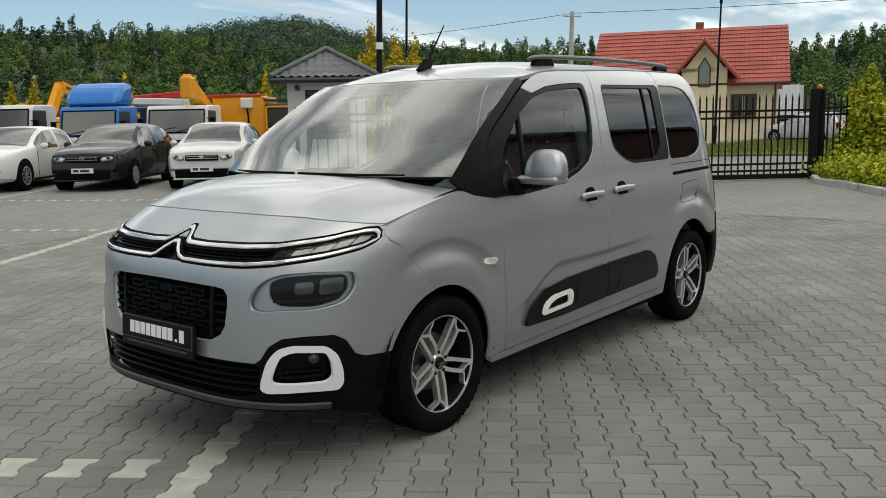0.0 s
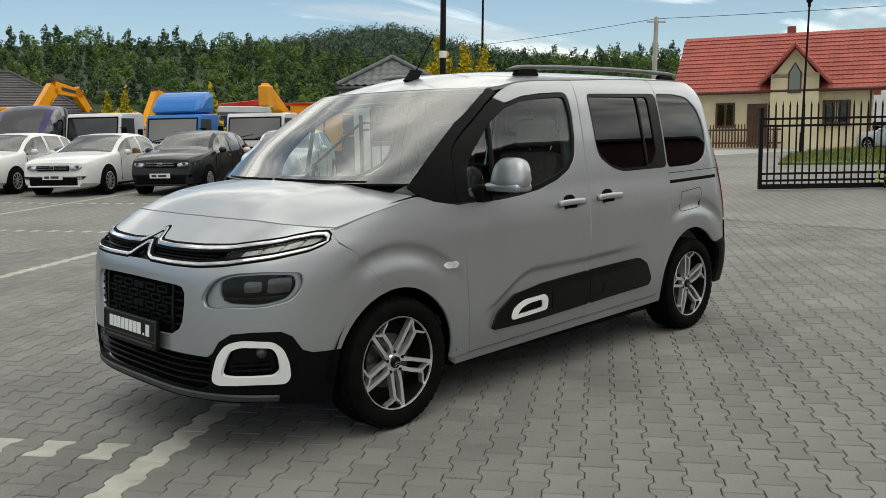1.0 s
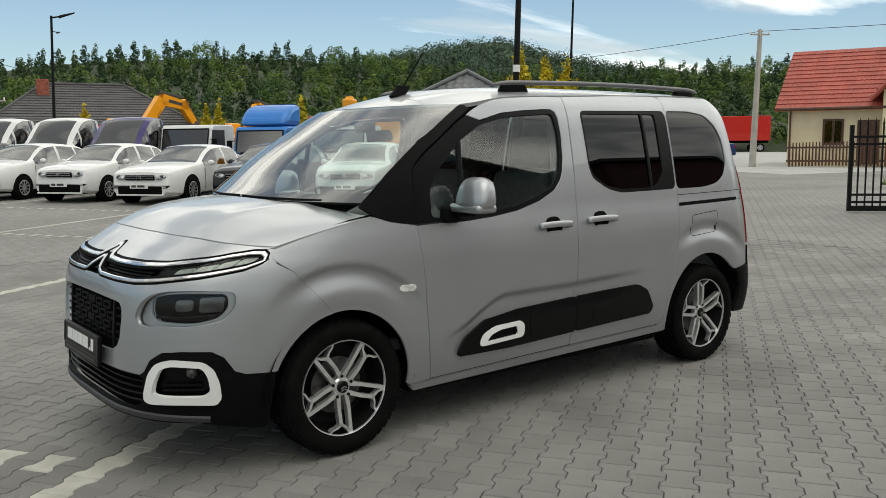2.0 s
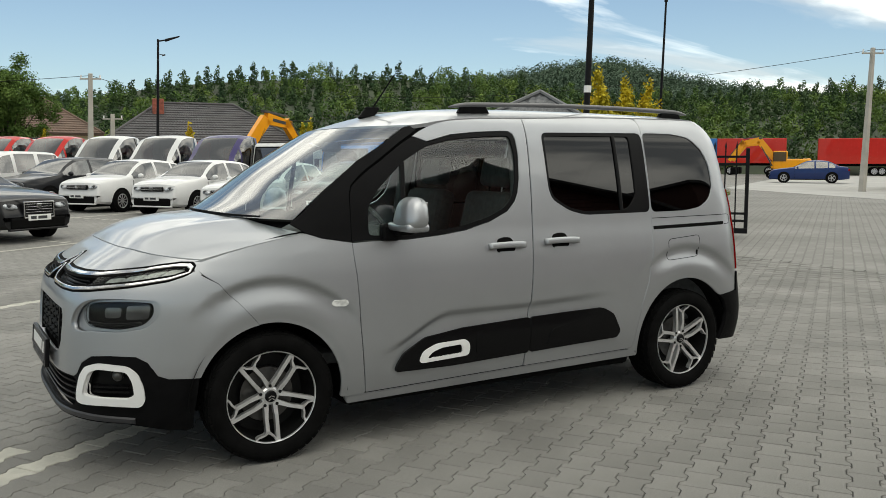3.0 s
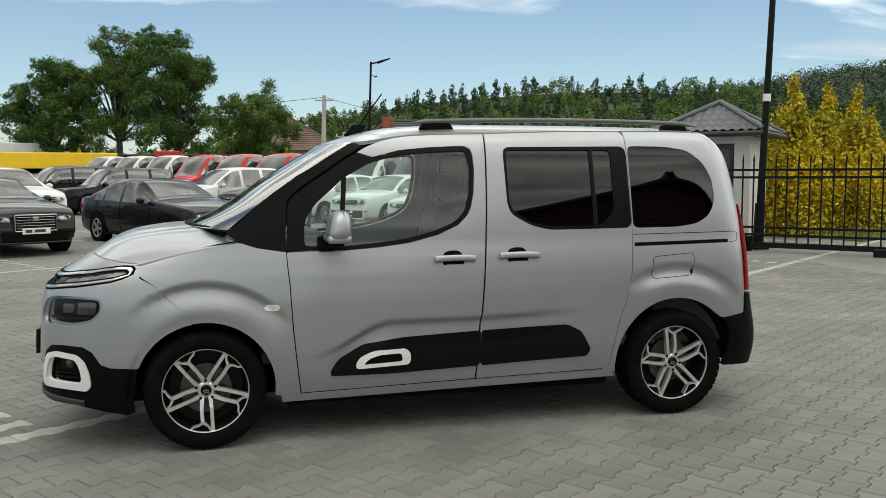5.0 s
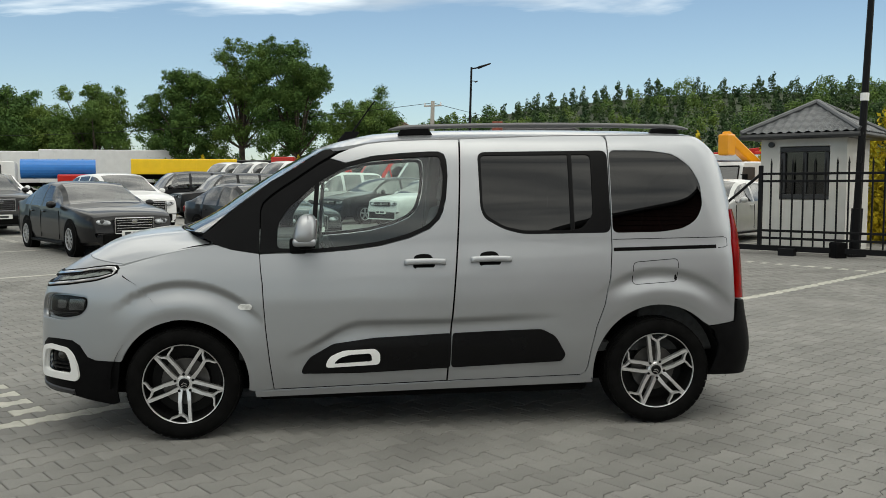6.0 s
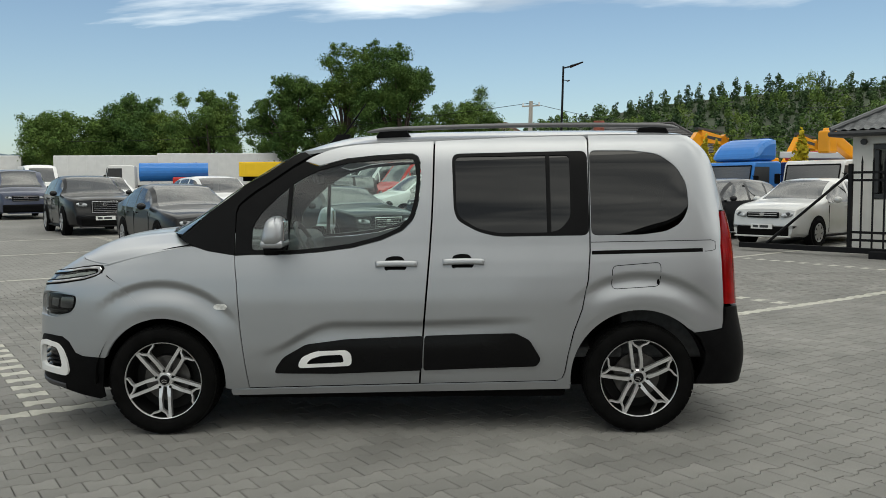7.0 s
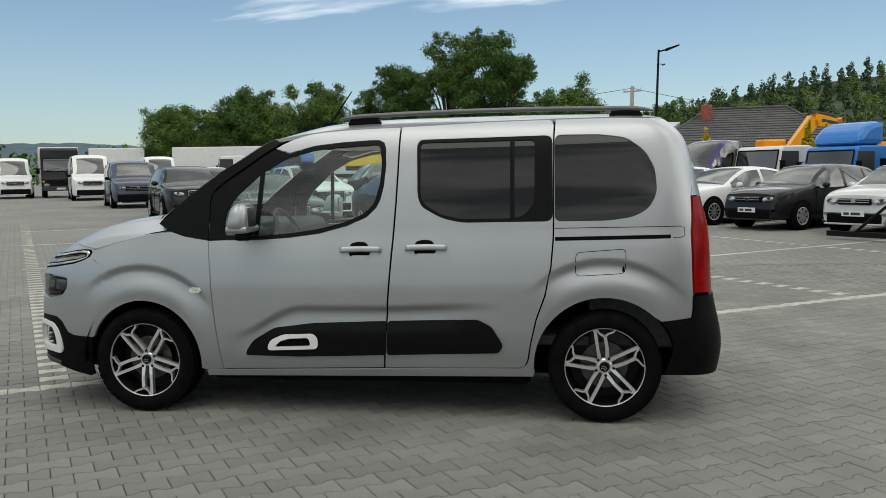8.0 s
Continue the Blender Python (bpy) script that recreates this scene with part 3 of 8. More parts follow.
pillar = [(.198, 1.110), (.28, 1.082), (.434, 1.062), (.439, 1.20), (.441, 1.30), (.455, 1.345), (.498, 1.386), (.554, 1.428), (.632, 1.478), (.77, 1.572), (.838, 1.612), (.872, 1.634), (.842, 1.656), (.81, 1.652), (.73, 1.605), (.62, 1.535), (.455, 1.432), (.291, 1.311), (.13, 1.178), (.115, 1.158)]
panel("pillar_trim", SX(pillar), M_SATIN, gap=.002, label="satin black windscreen pillar")
ribbons("window_bar", fill(SX([(.765, 1.463), (.735, 1.086)])), .013, .015, .0, M_SATIN)
door2 = [DOOR_M[0]] + [(1.52, .298)] + DOOR_R[::-1] + [(2.500, 1.646), (2.503, 1.712), (2.49, 1.735)] + ROOFLINE2
door2 = [(x, z) for x, z in door2[1:]] + [(x + .004, z) for x, z in DOOR_M[::-1]]
panel("sliding_door", SX(door2), M_PAINT, holes=[SX(FRAME2)], step=.015)
panel("window_frame", SX(FRAME2), M_SATIN, holes=[SX(GLASS2)], gap=.0, lift=-.003, label="satin black window surround")
panel("sliding_door_window", SX(GLASS2), G_TINT, lift=-.011, gap=-.006, flange=0, label="dark privacy glass")
ribbons("window_bar", fill(SX([(2.263, 1.625), (2.265, 1.175)])), .012, .015, -.002, M_SATIN)
LID = [(3.262, 1.700), (3.285, 1.60), (3.282, 1.45), (3.268, 1.288)]
quarter = [(2.508, 1.742), (2.8, 1.744), (3.05, 1.740), (3.18, 1.728)] + LID + [(3.262, 1.089), (3.272, .75), (3.270, .66), (3.262, .612), (3.098, .590)] + arc(2.785, .325, .398, 42, 188, 30)[1:] + [(2.385, .285), (2.31, .290)] + [(x + .003, z) for x, z in DOOR_R[::-1]] + [(2.501, 1.30), (2.503, 1.646), (2.507, 1.70)]
panel("quarter_panel", SX(quarter), M_PAINT, holes=[SX(WIN3)], flange=.02, step=.015)
panel("quarter_window", SX(WIN3), G_TINT, lift=-.007, gap=.001, flange=.006, label="dark privacy glass")
ribbons("slide_track", fill(SX([(2.508, 1.057), (3.148, 1.068)])), .011, .01, .0015, M_DARK, "black sliding door track")
ribbons("track_cover_edge", fill(SX([(2.505, 1.117), (3.20, 1.124), (3.226, 1.115), (3.226, 1.070), (3.20, 1.062), (3.16, 1.060)])), .002, .006, .001, M_DARK)
ribbons("fuel_flap_edge", fill(SX(round_poly([(2.624, .980), (2.903, 1.000), (2.898, .862), (2.621, .846)], .03, 4) + [(2.624, .955)])), .002, .006, .0008, M_DARK, both=False)
panel("fuel_flap_notch", round_poly(SX([(2.880, .872), (2.897, .868), (2.893, .905), (2.884, .90)]), .006, 3), M_DARK, lift=.0015, gap=0, step=.01, both=False)
tail_lamp = [(3.270, 1.287)] + [(3.264, 1.089), (3.274, .752)]
tail_u = SX(tail_lamp) + [(U1 + .10, .735), (U1 + .115, .90), (U1 + .11, 1.10), (U1 + .06, 1.287)]
panel("tail_lamp", tail_u, M_RED, lift=.008, gap=.002, flange=.03, step=.03, label="red tail lamp cluster")
lid_u = SX([(3.268, 1.700), (3.291, 1.60), (3.288, 1.45), (3.276, 1.292)]) + [(U1 + .064, 1.292), (U1 + .116, 1.10), (U1 + .12, .90), (U1 + .105, .73), (UE, .72), (UE, 1.66), (U1 + .1, 1.69)]
panel("tailgate", lid_u, M_PAINT, gap=.001)
rear_b = SX([(3.098, .586), (3.262, .608), (3.272, .65), (3.278, .735)]) + [(U1 + .11, .72), (UE, .71), (UE, .30)] + SX([(3.42, .27), (3.25, .285), (3.118, .29), (3.16, .40), (3.162, .48), (3.13, .56)])
panel("rear_bumper", rear_b, M_PLASTIC, lift=.010, gap=.001, flange=.03, label="black textured plastic rear bumper")
sill = [(.398, .262), (.52, .266), (1.51, .289), (2.30, .302), (2.365, .288), (2.385, .272), (2.38, .262), (1.4, .248), (.405, .232)]
panel("sill", SX(sill), M_PAINT, lift=.003, gap=.0, flange=.05, step=.03)
CLAD_F = round_poly([(.662, .370), (.672, .405), (.712, .460), (.846, .535), (1.077, .565), (1.529, .582), (1.520, .383), (1.007, .366)], .02, 4)
CLAD_R = round_poly([(1.537, .582), (2.065, .596), (2.145, .555), (2.210, .445), (2.185, .405), (1.528, .383)], .02, 4)
panel("door_cladding", SX(CLAD_F), M_CLAD, holes=[SX(ACCENT_IN)], lift=.020, gap=0, flange=.022, step=.03, label="black side protection strip")
panel("door_cladding", SX(CLAD_R), M_CLAD, lift=.020, gap=0, flange=.022, step=.03, label="black side protection strip")
panel("cladding_insert", SX(offset(ACCENT_IN, -.01)), M_PLASTIC, lift=.006, gap=0, flange=0, step=.03)
panel("accent_ring", SX(ACCENT), M_WHITE, holes=[SX(ACCENT_IN)], lift=.026, gap=0, flange=.012, step=.02, label="white accent ring")
panel("cladding_pad", SX(round_poly([(1.62, .410), (1.66, .425), (1.67, .500), (2.00, .560), (2.06, .545), (2.12, .450), (2.08, .425)], .04, 4)), M_CLAD, lift=.024, gap=0, flange=.006, step=.03)
panel("cladding_pad", SX(round_poly([(1.16, .405), (1.16, .515), (1.20, .545), (1.49, .555), (1.50, .410)], .04, 4)), M_CLAD, lift=.0235, gap=0, flange=.006, step=.03)
panel("side_repeater", round_poly(SX([(.31, .757), (.325, .775), (.385, .777), (.397, .760), (.385, .745), (.325, .743)]), .012, 3), M_REPEATER, lift=.008, gap=0, flange=.012, step=.015, label="small clear side repeater lamp")
for hx, hz in ((1.262, .993), (1.650, 1.003)):
    hole = round_poly([(hx + .045, hz - .030), (hx + .052, hz + .042), (hx + .10, hz + .054), (hx + .15, hz + .050), (hx + .178, hz + .005), (hx + .172, hz - .026), (hx + .11, hz - .034)], .02, 4)
    panel("handle_cup", SX(hole), M_DARK, lift=.0015, gap=0, flange=0, step=.02)
    panel("handle_dish", SX(round_poly([(hx + .06, hz - .026), (hx + .07, hz - .05), (hx + .11, hz - .06), (hx + .155, hz - .05), (hx + .17, hz - .026)], .025, 4)), M_PAINT, lift=.0025, gap=0, flange=0, step=.02)
    v_, f_ = ribbon(fill(SX([(hx - .004, hz + .004), (hx + .03, hz + .007), (hx + .12, hz + .009), (hx + .20, hz + .008), (hx + .236, hz + .004)]), .015), .0165, .022, .026)
    part("door_handle", mesh_of(v_, f_), M_PAINT, CAR, smooth=True)
    part("door_handle", mesh_of([(p.x, 2 * YC - p.y, p.z) for p in v_], [q[::-1] for q in f_]), M_PAINT, CAR, smooth=True)


# bonnet, windscreen and roof: lofts between the left and right borders
def loft(stations, cols, flip=False):
    k = len(cols)
    verts = [p for st in stations for p in st]
    faces = []
    for i in range(len(stations) - 1):
        for j in range(k - 1):
            q = (i * k + j, (i + 1) * k + j, (i + 1) * k + j + 1, i * k + j + 1)
            faces.append(q[::-1] if flip else q)
    return verts, faces


def thick(name, verts, faces, material, t, label="", smooth=True):
    bm = bmesh.new()
    vs = [bm.verts.new(v) for v in verts]
    for f in faces:
        bm.faces.new([vs[i] for i in f])
    bmesh.ops.recalc_face_normals(bm, faces=bm.faces)
    if sum(f.normal.z for f in bm.faces) < 0:
        bmesh.ops.reverse_faces(bm, faces=bm.faces)
    if t:
        r = bmesh.ops.extrude_face_region(bm, geom=bm.faces[:], use_keep_orig=True)
        mv = [g for g in r["geom"] if isinstance(g, bmesh.types.BMVert)]
        bmesh.ops.translate(bm, vec=(0, 0, -t), verts=mv)
        bm.normal_update()
        new_f = [g for g in r["geom"] if isinstance(g, bmesh.types.BMFace)]
        for f in new_f:
            f.normal_flip()
    ob = part(name, bm, material, CAR, label, smooth=smooth)
    if t and smooth:
        me = ob.data
        bm = bmesh.new()
        bm.from_mesh(me)
        for e in bm.edges:
            if len(e.link_faces) != 2 or e.calc_face_angle(0) > radians(40):
                e.smooth = False
        bm.to_mesh(me)
        bm.free()
    return ob


ETA = [-1 + 2 * i / 40 for i in range(41)]
_hbz = curve([-.338, -.20, -.095, .06, .195], [.992, 1.033, 1.060, 1.092, 1.112])
_hcz = curve([0, .2, .45, .75, 1.0], [1.044, 1.110, 1.155, 1.178, 1.188])
stations = []
for i in range(25):
    s = i / 24
    xb = -.334 + (.188 + .334) * s
    zb = _hbz(xb)
    db = YC - skin(ux(xb, zb), zb).y - .003
    xc, zc = -.615 + (.615 - .115) * s, _hcz(s)
    st = []
    for e in ETA:
        p = 3.5 - 1.3 * s
        f = 1 - abs(e) ** p
        x, z = xb + (xc - xb) * f, zb + (zc - zb) * (1 - abs(e) ** (2.6 - .2 * s))
        z += .010 * math.exp(-((abs(e) - .62) / .10) ** 2) * min(1, 3 * s)
        if s < 1:
            ze = _bz(DYB * abs(e)) + .003
            q = skin(uy(DYB * abs(e), ze), ze)
            x0_ = -.334 + (-.615 + .334) * (1 - abs(e) ** 3.5)
            z0_ = _hbz(-.334) + (_hcz(0) - _hbz(-.334)) * (1 - abs(e) ** 2.6)
            k = (1 - s) ** 3
            x += k * (q.x - x0_)
            z += k * (ze - z0_)
        st.append(Vector((x, YC + db * e, z)))
    stations.append(st)
thick("bonnet", *loft(stations, ETA), M_PAINT, .02)
_wb = [(.128, 1.176), (.291, 1.311), (.455, 1.432), (.62, 1.536), (.73, 1.606), (.825, 1.660)]
_wbz = curve([p[0] for p in _wb], [p[1] for p in _wb])
_wcz = curve([-.10, .095, .334, .51, .70], [1.180, 1.275, 1.438, 1.545, 1.657])
stations = []
for i in range(21):
    s = i / 20
    xb = .130 + (.822 - .130) * s
    zb = _wbz(xb) + .002
    db = YC - skin(ux(xb, zb), zb).y + .002
    xc = -.10 + .80 * s
    zc = _wcz(xc)
    stations.append([Vector((xb + (xc - xb) * (1 - abs(e) ** 2.2), YC + db * e, zb + (zc - zb) * (1 - abs(e) ** 2.2))) for e in ETA])
thick("windscreen", *loft(stations, ETA), G_SCREEN, 0, "reflective clear windscreen")
# dark band behind the lower edge of the screen
stations2 = [[p + Vector((.012, 0, -.012)) for p in st] for st in stations[:3]]
thick("windscreen_band", *loft(stations2, ETA), M_DARK, 0)
stations2 = [[p + Vector((.006, 0, -.010)) for p in st] for st in stations[19:]]
thick("windscreen_header", *loft(stations2, ETA), M_DARK, 0)
# cowl
stations2 = [[Vector((p.x + dx, YC + (p.y - YC) * k, p.z + dz)) for p in stations[0]] for dx, dz, k in ((.03, -.012, .93), (-.02, -.045, .88), (-.08, -.09, .80))]
thick("cowl", *loft(stations2, ETA), M_PLASTIC, 0)
_rbz = curve([.83, .885, .94, .996, 1.06, 1.147, 1.287, 1.62, 2.106, 2.5, 2.8, 3.05, 3.18, 3.25], [1.658, 1.664, 1.672, 1.682, 1.692, 1.702, 1.711, 1.720, 1.739, 1.746, 1.748, 1.744, 1.732, 1.708])
_rcz = curve([.70, .90, 1.13, 1.59, 2.2, 2.84, 3.1, 3.22], [1.660, 1.725, 1.772, 1.795, 1.798, 1.790, 1.770, 1.742])
stations = []
for i in range(41):
    s = i / 40
    xb = .832 + (3.245 - .832) * s
    zb = _rbz(xb)
    db = YC - skin(ux(xb, zb), zb).y
    bow = -.125 * max(0, 1 - (xb - .832) / .6) ** 1.5 if xb < 1.43 else .0
    bow += .05 * max(0, (xb - 2.9) / .35) ** 2
    xc = xb + bow
    zc = _rcz(xc)
    stations.append([Vector((xb + (xc - xb) * (1 - abs(e) ** 2.2), YC + db * e, zb + (zc - zb) * (1 - abs(e) ** 2.8))) for e in ETA])
thick("roof", *loft(stations, ETA), M_PAINT, .02)
thick("headliner", [v - Vector((0, 0, .045)) for v in loft(stations[1:-1], ETA)[0]], loft(stations[1:-1], ETA)[1], M_LINER, 0)


# roof rails
def rail_point(x, y):
    zb = _rbz(x)
    db = YC - skin(ux(x, zb), zb).y
    return zb + (_rcz(x) - zb) * (1 - abs((YC - y) / db) ** 2.8)


for sgn in (1, -1):
    ry = .362
    ys = lambda y: y if sgn > 0 else 2 * YC - y
    path = []
    for i in range(41):
        x = 1.190 + (3.075 - 1.190) * i / 40
        e = min(1.0, (x - 1.190) / .16, (3.075 - x) / .16)
        path.append((x, ys(ry), 1.776 + .010 * i / 40 + .012 * e * (2 - e) + .016 * math.sin(math.pi * i / 40)))
    v, f = [], []
    sec = [(-.020, -.012), (-.025, -.002), (-.022, .008), (-.010, .014), (.010, .014), (.022, .008), (.025, -.002), (.020, -.012)]
    for i, p in enumerate(path):
        e = max(.0, min(1, (p[0] - 1.190) / .10, (3.075 - p[0]) / .10))
        k = .35 + .65 * (1 - (1 - e) ** 2)
        v += [(p[0], p[1] + a * k, p[2] + b * k) for a, b in sec]
    for i in range(40):
        for j in range(8):
            f.append((i * 8 + j, (i + 1) * 8 + j, (i + 1) * 8 + (j + 1) % 8, i * 8 + (j + 1) % 8))
    f += [tuple(range(8)), tuple(320 + j for j in range(8))[::-1]]
    part("roof_rail", mesh_of(v, f), M_RAIL, CAR, "grey roof rail on black feet", smooth=True)
    for xa, xb_ in ((1.265, 1.435), (2.83, 3.00)):
        bm = bmesh.new()
        for vv in box(bm, ((xa + xb_) / 2, ys(ry), 1.764), (xb_ - xa, .040, .050), .010):
            if vv.co.z < 1.764:
                vv.co.x += .02 if vv.co.x > (xa + xb_) / 2 else -.02
        part("rail_foot", bm, M_PLASTIC, CAR)
# aerial
bm = bmesh.new()
za = _rcz(.92)
for v in box(bm, (.93, YC, za + .03), (.10, .04, .075), .012):
    if v.co.z > za + .02:
        v.co.x += .045
        v.co.y = YC + (v.co.y - YC) * .4
part("aerial_base", bm, M_PLASTIC, CAR)
bm = bmesh.new()
bar(bm, (.97, YC, za + .05), (1.13, YC, za + .27), .006, 6, .004)
part("aerial_mast", bm, M_PLASTIC, CAR)

# mirrors
for sgn in (1, -1):
    ys = lambda y: y if sgn > 0 else 2 * YC - y
    bm = bmesh.new()
    r = bmesh.ops.create_uvsphere(bm, u_segments=28, v_segments=18, radius=1.0)
    for v in bm.verts:
        x, y, z = v.co
        p = 3.2
        k = (abs(x) ** p + abs(y) ** p + abs(z) ** p) ** (-1 / p)
        x, y, z = x * k, y * k, z * k
        hw = .108 * (1 - .14 * z)
        X = x * .062 + (.02 * z if x < 0 else 0)
        v.co = (.705 + X, ys(-.070 + y * hw), 1.203 + z * .084)
    part("mirror_housing", bm, M_PAINT, CAR, smooth=True)
    bm = bmesh.new()
    box(bm, (.763, ys(-.07), 1.205), (.010, .125, .112), .004)
    part("mirror_glass", bm, M_CHROME, CAR)
    bm = bmesh.new()
    box(bm, (.700, ys(.015), 1.110), (.09, .10, .050), .018)
    box(bm, (.655, ys(.075), 1.10), (.10, .06, .09), .015)
    part("mirror_arm", bm, M_PLASTIC, CAR)
    bm = bmesh.new()
    box(bm, (.698, ys(-.050), 1.134), (.128, .235, .044), .019, None, 4)
    part("mirror_base", bm, M_PAINT, CAR, smooth=True)

# wheels
TW = .205


def tyre_mesh():
    prof = [(.226, -.085), (.234, -.097), (.256, -.107), (.285, -.106), (.306, -.097), (.3145, -.084), (.3180, -.05), (.3185, 0), (.3180, .05), (.3145, .084), (.306, .097), (.285, .106), (.256, .107), (.234, .097), (.226, .085)]
    return lathe(prof, 64)


def tread_mesh():
    bm = bmesh.new()
    n = 44
    for i in range(n):
        for j, (y, w) in enumerate(((-.084, .026), (-.045, .030), (0, .028), (.045, .030), (.084, .026))):
            a = 2 * math.pi * (i + (.5 if j % 2 else 0)) / n
            rr = .3187 if abs(y) < .07 else .3120
            m = Matrix.Rotation(-a, 3, "Y")
            box(bm, m @ Vector((rr, y, 0)), (.007, w, .038), 0, m @ Matrix.Rotation(.15 if j % 2 else -.15, 3, "X"))
    me = bpy.data.meshes.new("tread")
    bm.to_mesh(me)
    bm.free()
    return me


def spoke_mesh():
    """Five machined pairs of spokes and the rim's bright lip; the outer face looks to -y."""
    bm = bmesh.new()

    def prism(poly, y0, y1):
        """poly of (x, z, dish)"""
        a = [bm.verts.new((x, y0 + d, z)) for x, z, d in poly]
        b = [bm.verts.new((x, y1 + d, z)) for x, z, d in poly]
        bm.faces.new(a)
        bm.faces.new(b[::-1])
        for i in range(len(a)):
            bm.faces.new((a[i], b[i], b[(i + 1) % len(a)], a[(i + 1) % len(a)]))
    for k in range(5):
        ang = radians(-92 + 72 * k)
        c, s = math.cos(ang), math.sin(ang)

        def P(r, o, d):
            return (c * r - s * o, s * r + c * o, d)

        def strip(pts):
            """A flat bar along (radius, offset, half width) points."""
            for (r0, o0, w0), (r1, o1, w1) in zip(pts, pts[1:]):
                d0, d1 = .020 * max(0, 1 - (r0 - .04) / .10), .020 * max(0, 1 - (r1 - .04) / .10)
                k = math.hypot(r1 - r0, o1 - o0)
                nr, no = -(o1 - o0) / k, (r1 - r0) / k
                prism([P(r0 + nr * w0, o0 + no * w0, d0), P(r0 - nr * w0, o0 - no * w0, d0), P(r1 - nr * w1, o1 - no * w1, d1), P(r1 + nr * w1, o1 + no * w1, d1)], -.085, -.055)
        strip([(.030, .020, .012), (.10, .0235, .0088), (.222, .0240, .0096)])
        strip([(.030, -.022, .012), (.107, -.0290, .0090), (.172, -.0270, .0096), (.181, -.0255, .0096)])
        strip([(.172, -.027, .008), (.196, .002, .0048), (.219, .013, .0048)])
        strip([(.174, -.025, .007), (.188, -.047, .0048), (.194, -.075, .0048), (.207, -.092, .0048)])
    bmesh.ops.recalc_face_normals(bm, faces=bm.faces)
    me = bpy.data.meshes.new("spokes")
    bm.to_mesh(me)
    bm.free()
    return me


ME_TREAD, ME_SPOKE = tread_mesh(), spoke_mesh()
ME_TYRE = mesh_of(*tyre_mesh())
ME_TYRE.polygons.foreach_set("use_smooth", [True] * len(ME_TYRE.polygons))
ME_LIP = mesh_of(*lathe([(.2275, -.086), (.2275, -.093), (.2262, -.0955), (.2228, -.094), (.2212, -.084), (.2205, -.07)], 64))
ME_BARREL = mesh_of(*lathe([(.2208, -.085), (.213, -.04), (.195, .03), (.02, .035)], 48))
ME_DISC = mesh_of(*lathe([(.02, -.01), (.135, -.01), (.137, -.002), (.137, .012), (.02, .012)], 40))
ME_CAP = mesh_of(*lathe([(.001, -.080), (.024, -.079), (.029, -.074), (.029, -.055)], 28))
ME_HUB = mesh_of(*lathe([(.028, -.066), (.038, -.065), (.046, -.058), (.050, -.045), (.050, -.03)], 32))

bm = bmesh.new()
bar(bm, (0, -.055, 0), (0, -.070, 0), .0085, 6)
ME_BOLT = bpy.data.meshes.new("lug_bolt")
bm.to_mesh(ME_BOLT)
bm.free()
ME_BOLT.materials.append(M_ALLOYBLK)


def wheel(x, y, out, roll):
    """A road wheel; out is -1 where its face looks to -y."""
    w = new("wheel")
    w.parent = CAR
    w.matrix_parent_inverse = CAR.matrix_basis.inverted()
    w.matrix_basis = pose(x, y, .3225, 0, roll, 0) @ pose(0, 0, 0, 0, 0, 0 if out < 0 else 180)
    w["label"] = "alloy wheel with black tyre"
    for nm, me, ma in (("tyre", ME_TYRE, M_RUBBER), ("tread", ME_TREAD, M_RUBBER), ("spokes", ME_SPOKE, M_ALLOY), ("rim_lip", ME_LIP, M_ALLOY), ("rim_barrel", ME_BARREL, M_ALLOYBLK), ("brake_disc", ME_DISC, M_STEEL), ("centre_cap", ME_CAP, M_SATIN), ("hub", ME_HUB, M_ALLOY)):
        if not me.materials:
            me.materials.append(ma)
        new(nm, me).parent = w
    for k in range(5):
        a = radians(-92 + 36 + 72 * k)
        bolt = new("lug_bolt", ME_BOLT)
        bolt.parent = w
        bolt.location = (.052 * math.cos(a), 0, .052 * math.sin(a))
    bm = bmesh.new()
    for dz in (.007, -.006):
        for sg in (1, -1):
            box(bm, (sg * .0065, -.0805, dz), (.018, .003, .005), 0, None)
            for v in list(bm.verts)[-8:]:
                v.co.z += -abs(v.co.x) * .7
    me = bpy.data.meshes.new("cap_mark")
    bm.to_mesh(me)
    bm.free()
    me.materials.append(M_CHROME)
    new("cap_mark", me).parent = w


for wx, rl in ((0.0, -4.0), (2.785, 26.0)):
    wheel(wx, .145, -1, rl)
    wheel(wx, 2 * YC - .145, 1, rl)
# wheel wells and underside
for wx in (0.0, 2.785):
    for sgn in (1, -1):
        v, f = [], []
        n = 24
        for i in range(n + 1):
            a = radians(-3 + 186 * i / n)
            for yy in (.05, .45):
                r = .40 if yy < .1 else .40
                v.append((wx + r * math.cos(a), yy if sgn > 0 else 2 * YC - yy, .325 + r * math.sin(a)))
        for i in range(n):
            f.append((2 * i, 2 * i + 1, 2 * i + 3, 2 * i + 2))
        f.append(tuple(2 * i + 1 for i in range(n + 1)))
        part("wheel_well", mesh_of(v, f), M_DARK, CAR)
bm = bmesh.new()
box(bm, (1.39, YC, .27), (1.95, 1.62, .14), .03)
box(bm, (1.35, YC, .25), (4.0, .95, .12), .03)
part("underbody", bm, M_DARK, CAR)
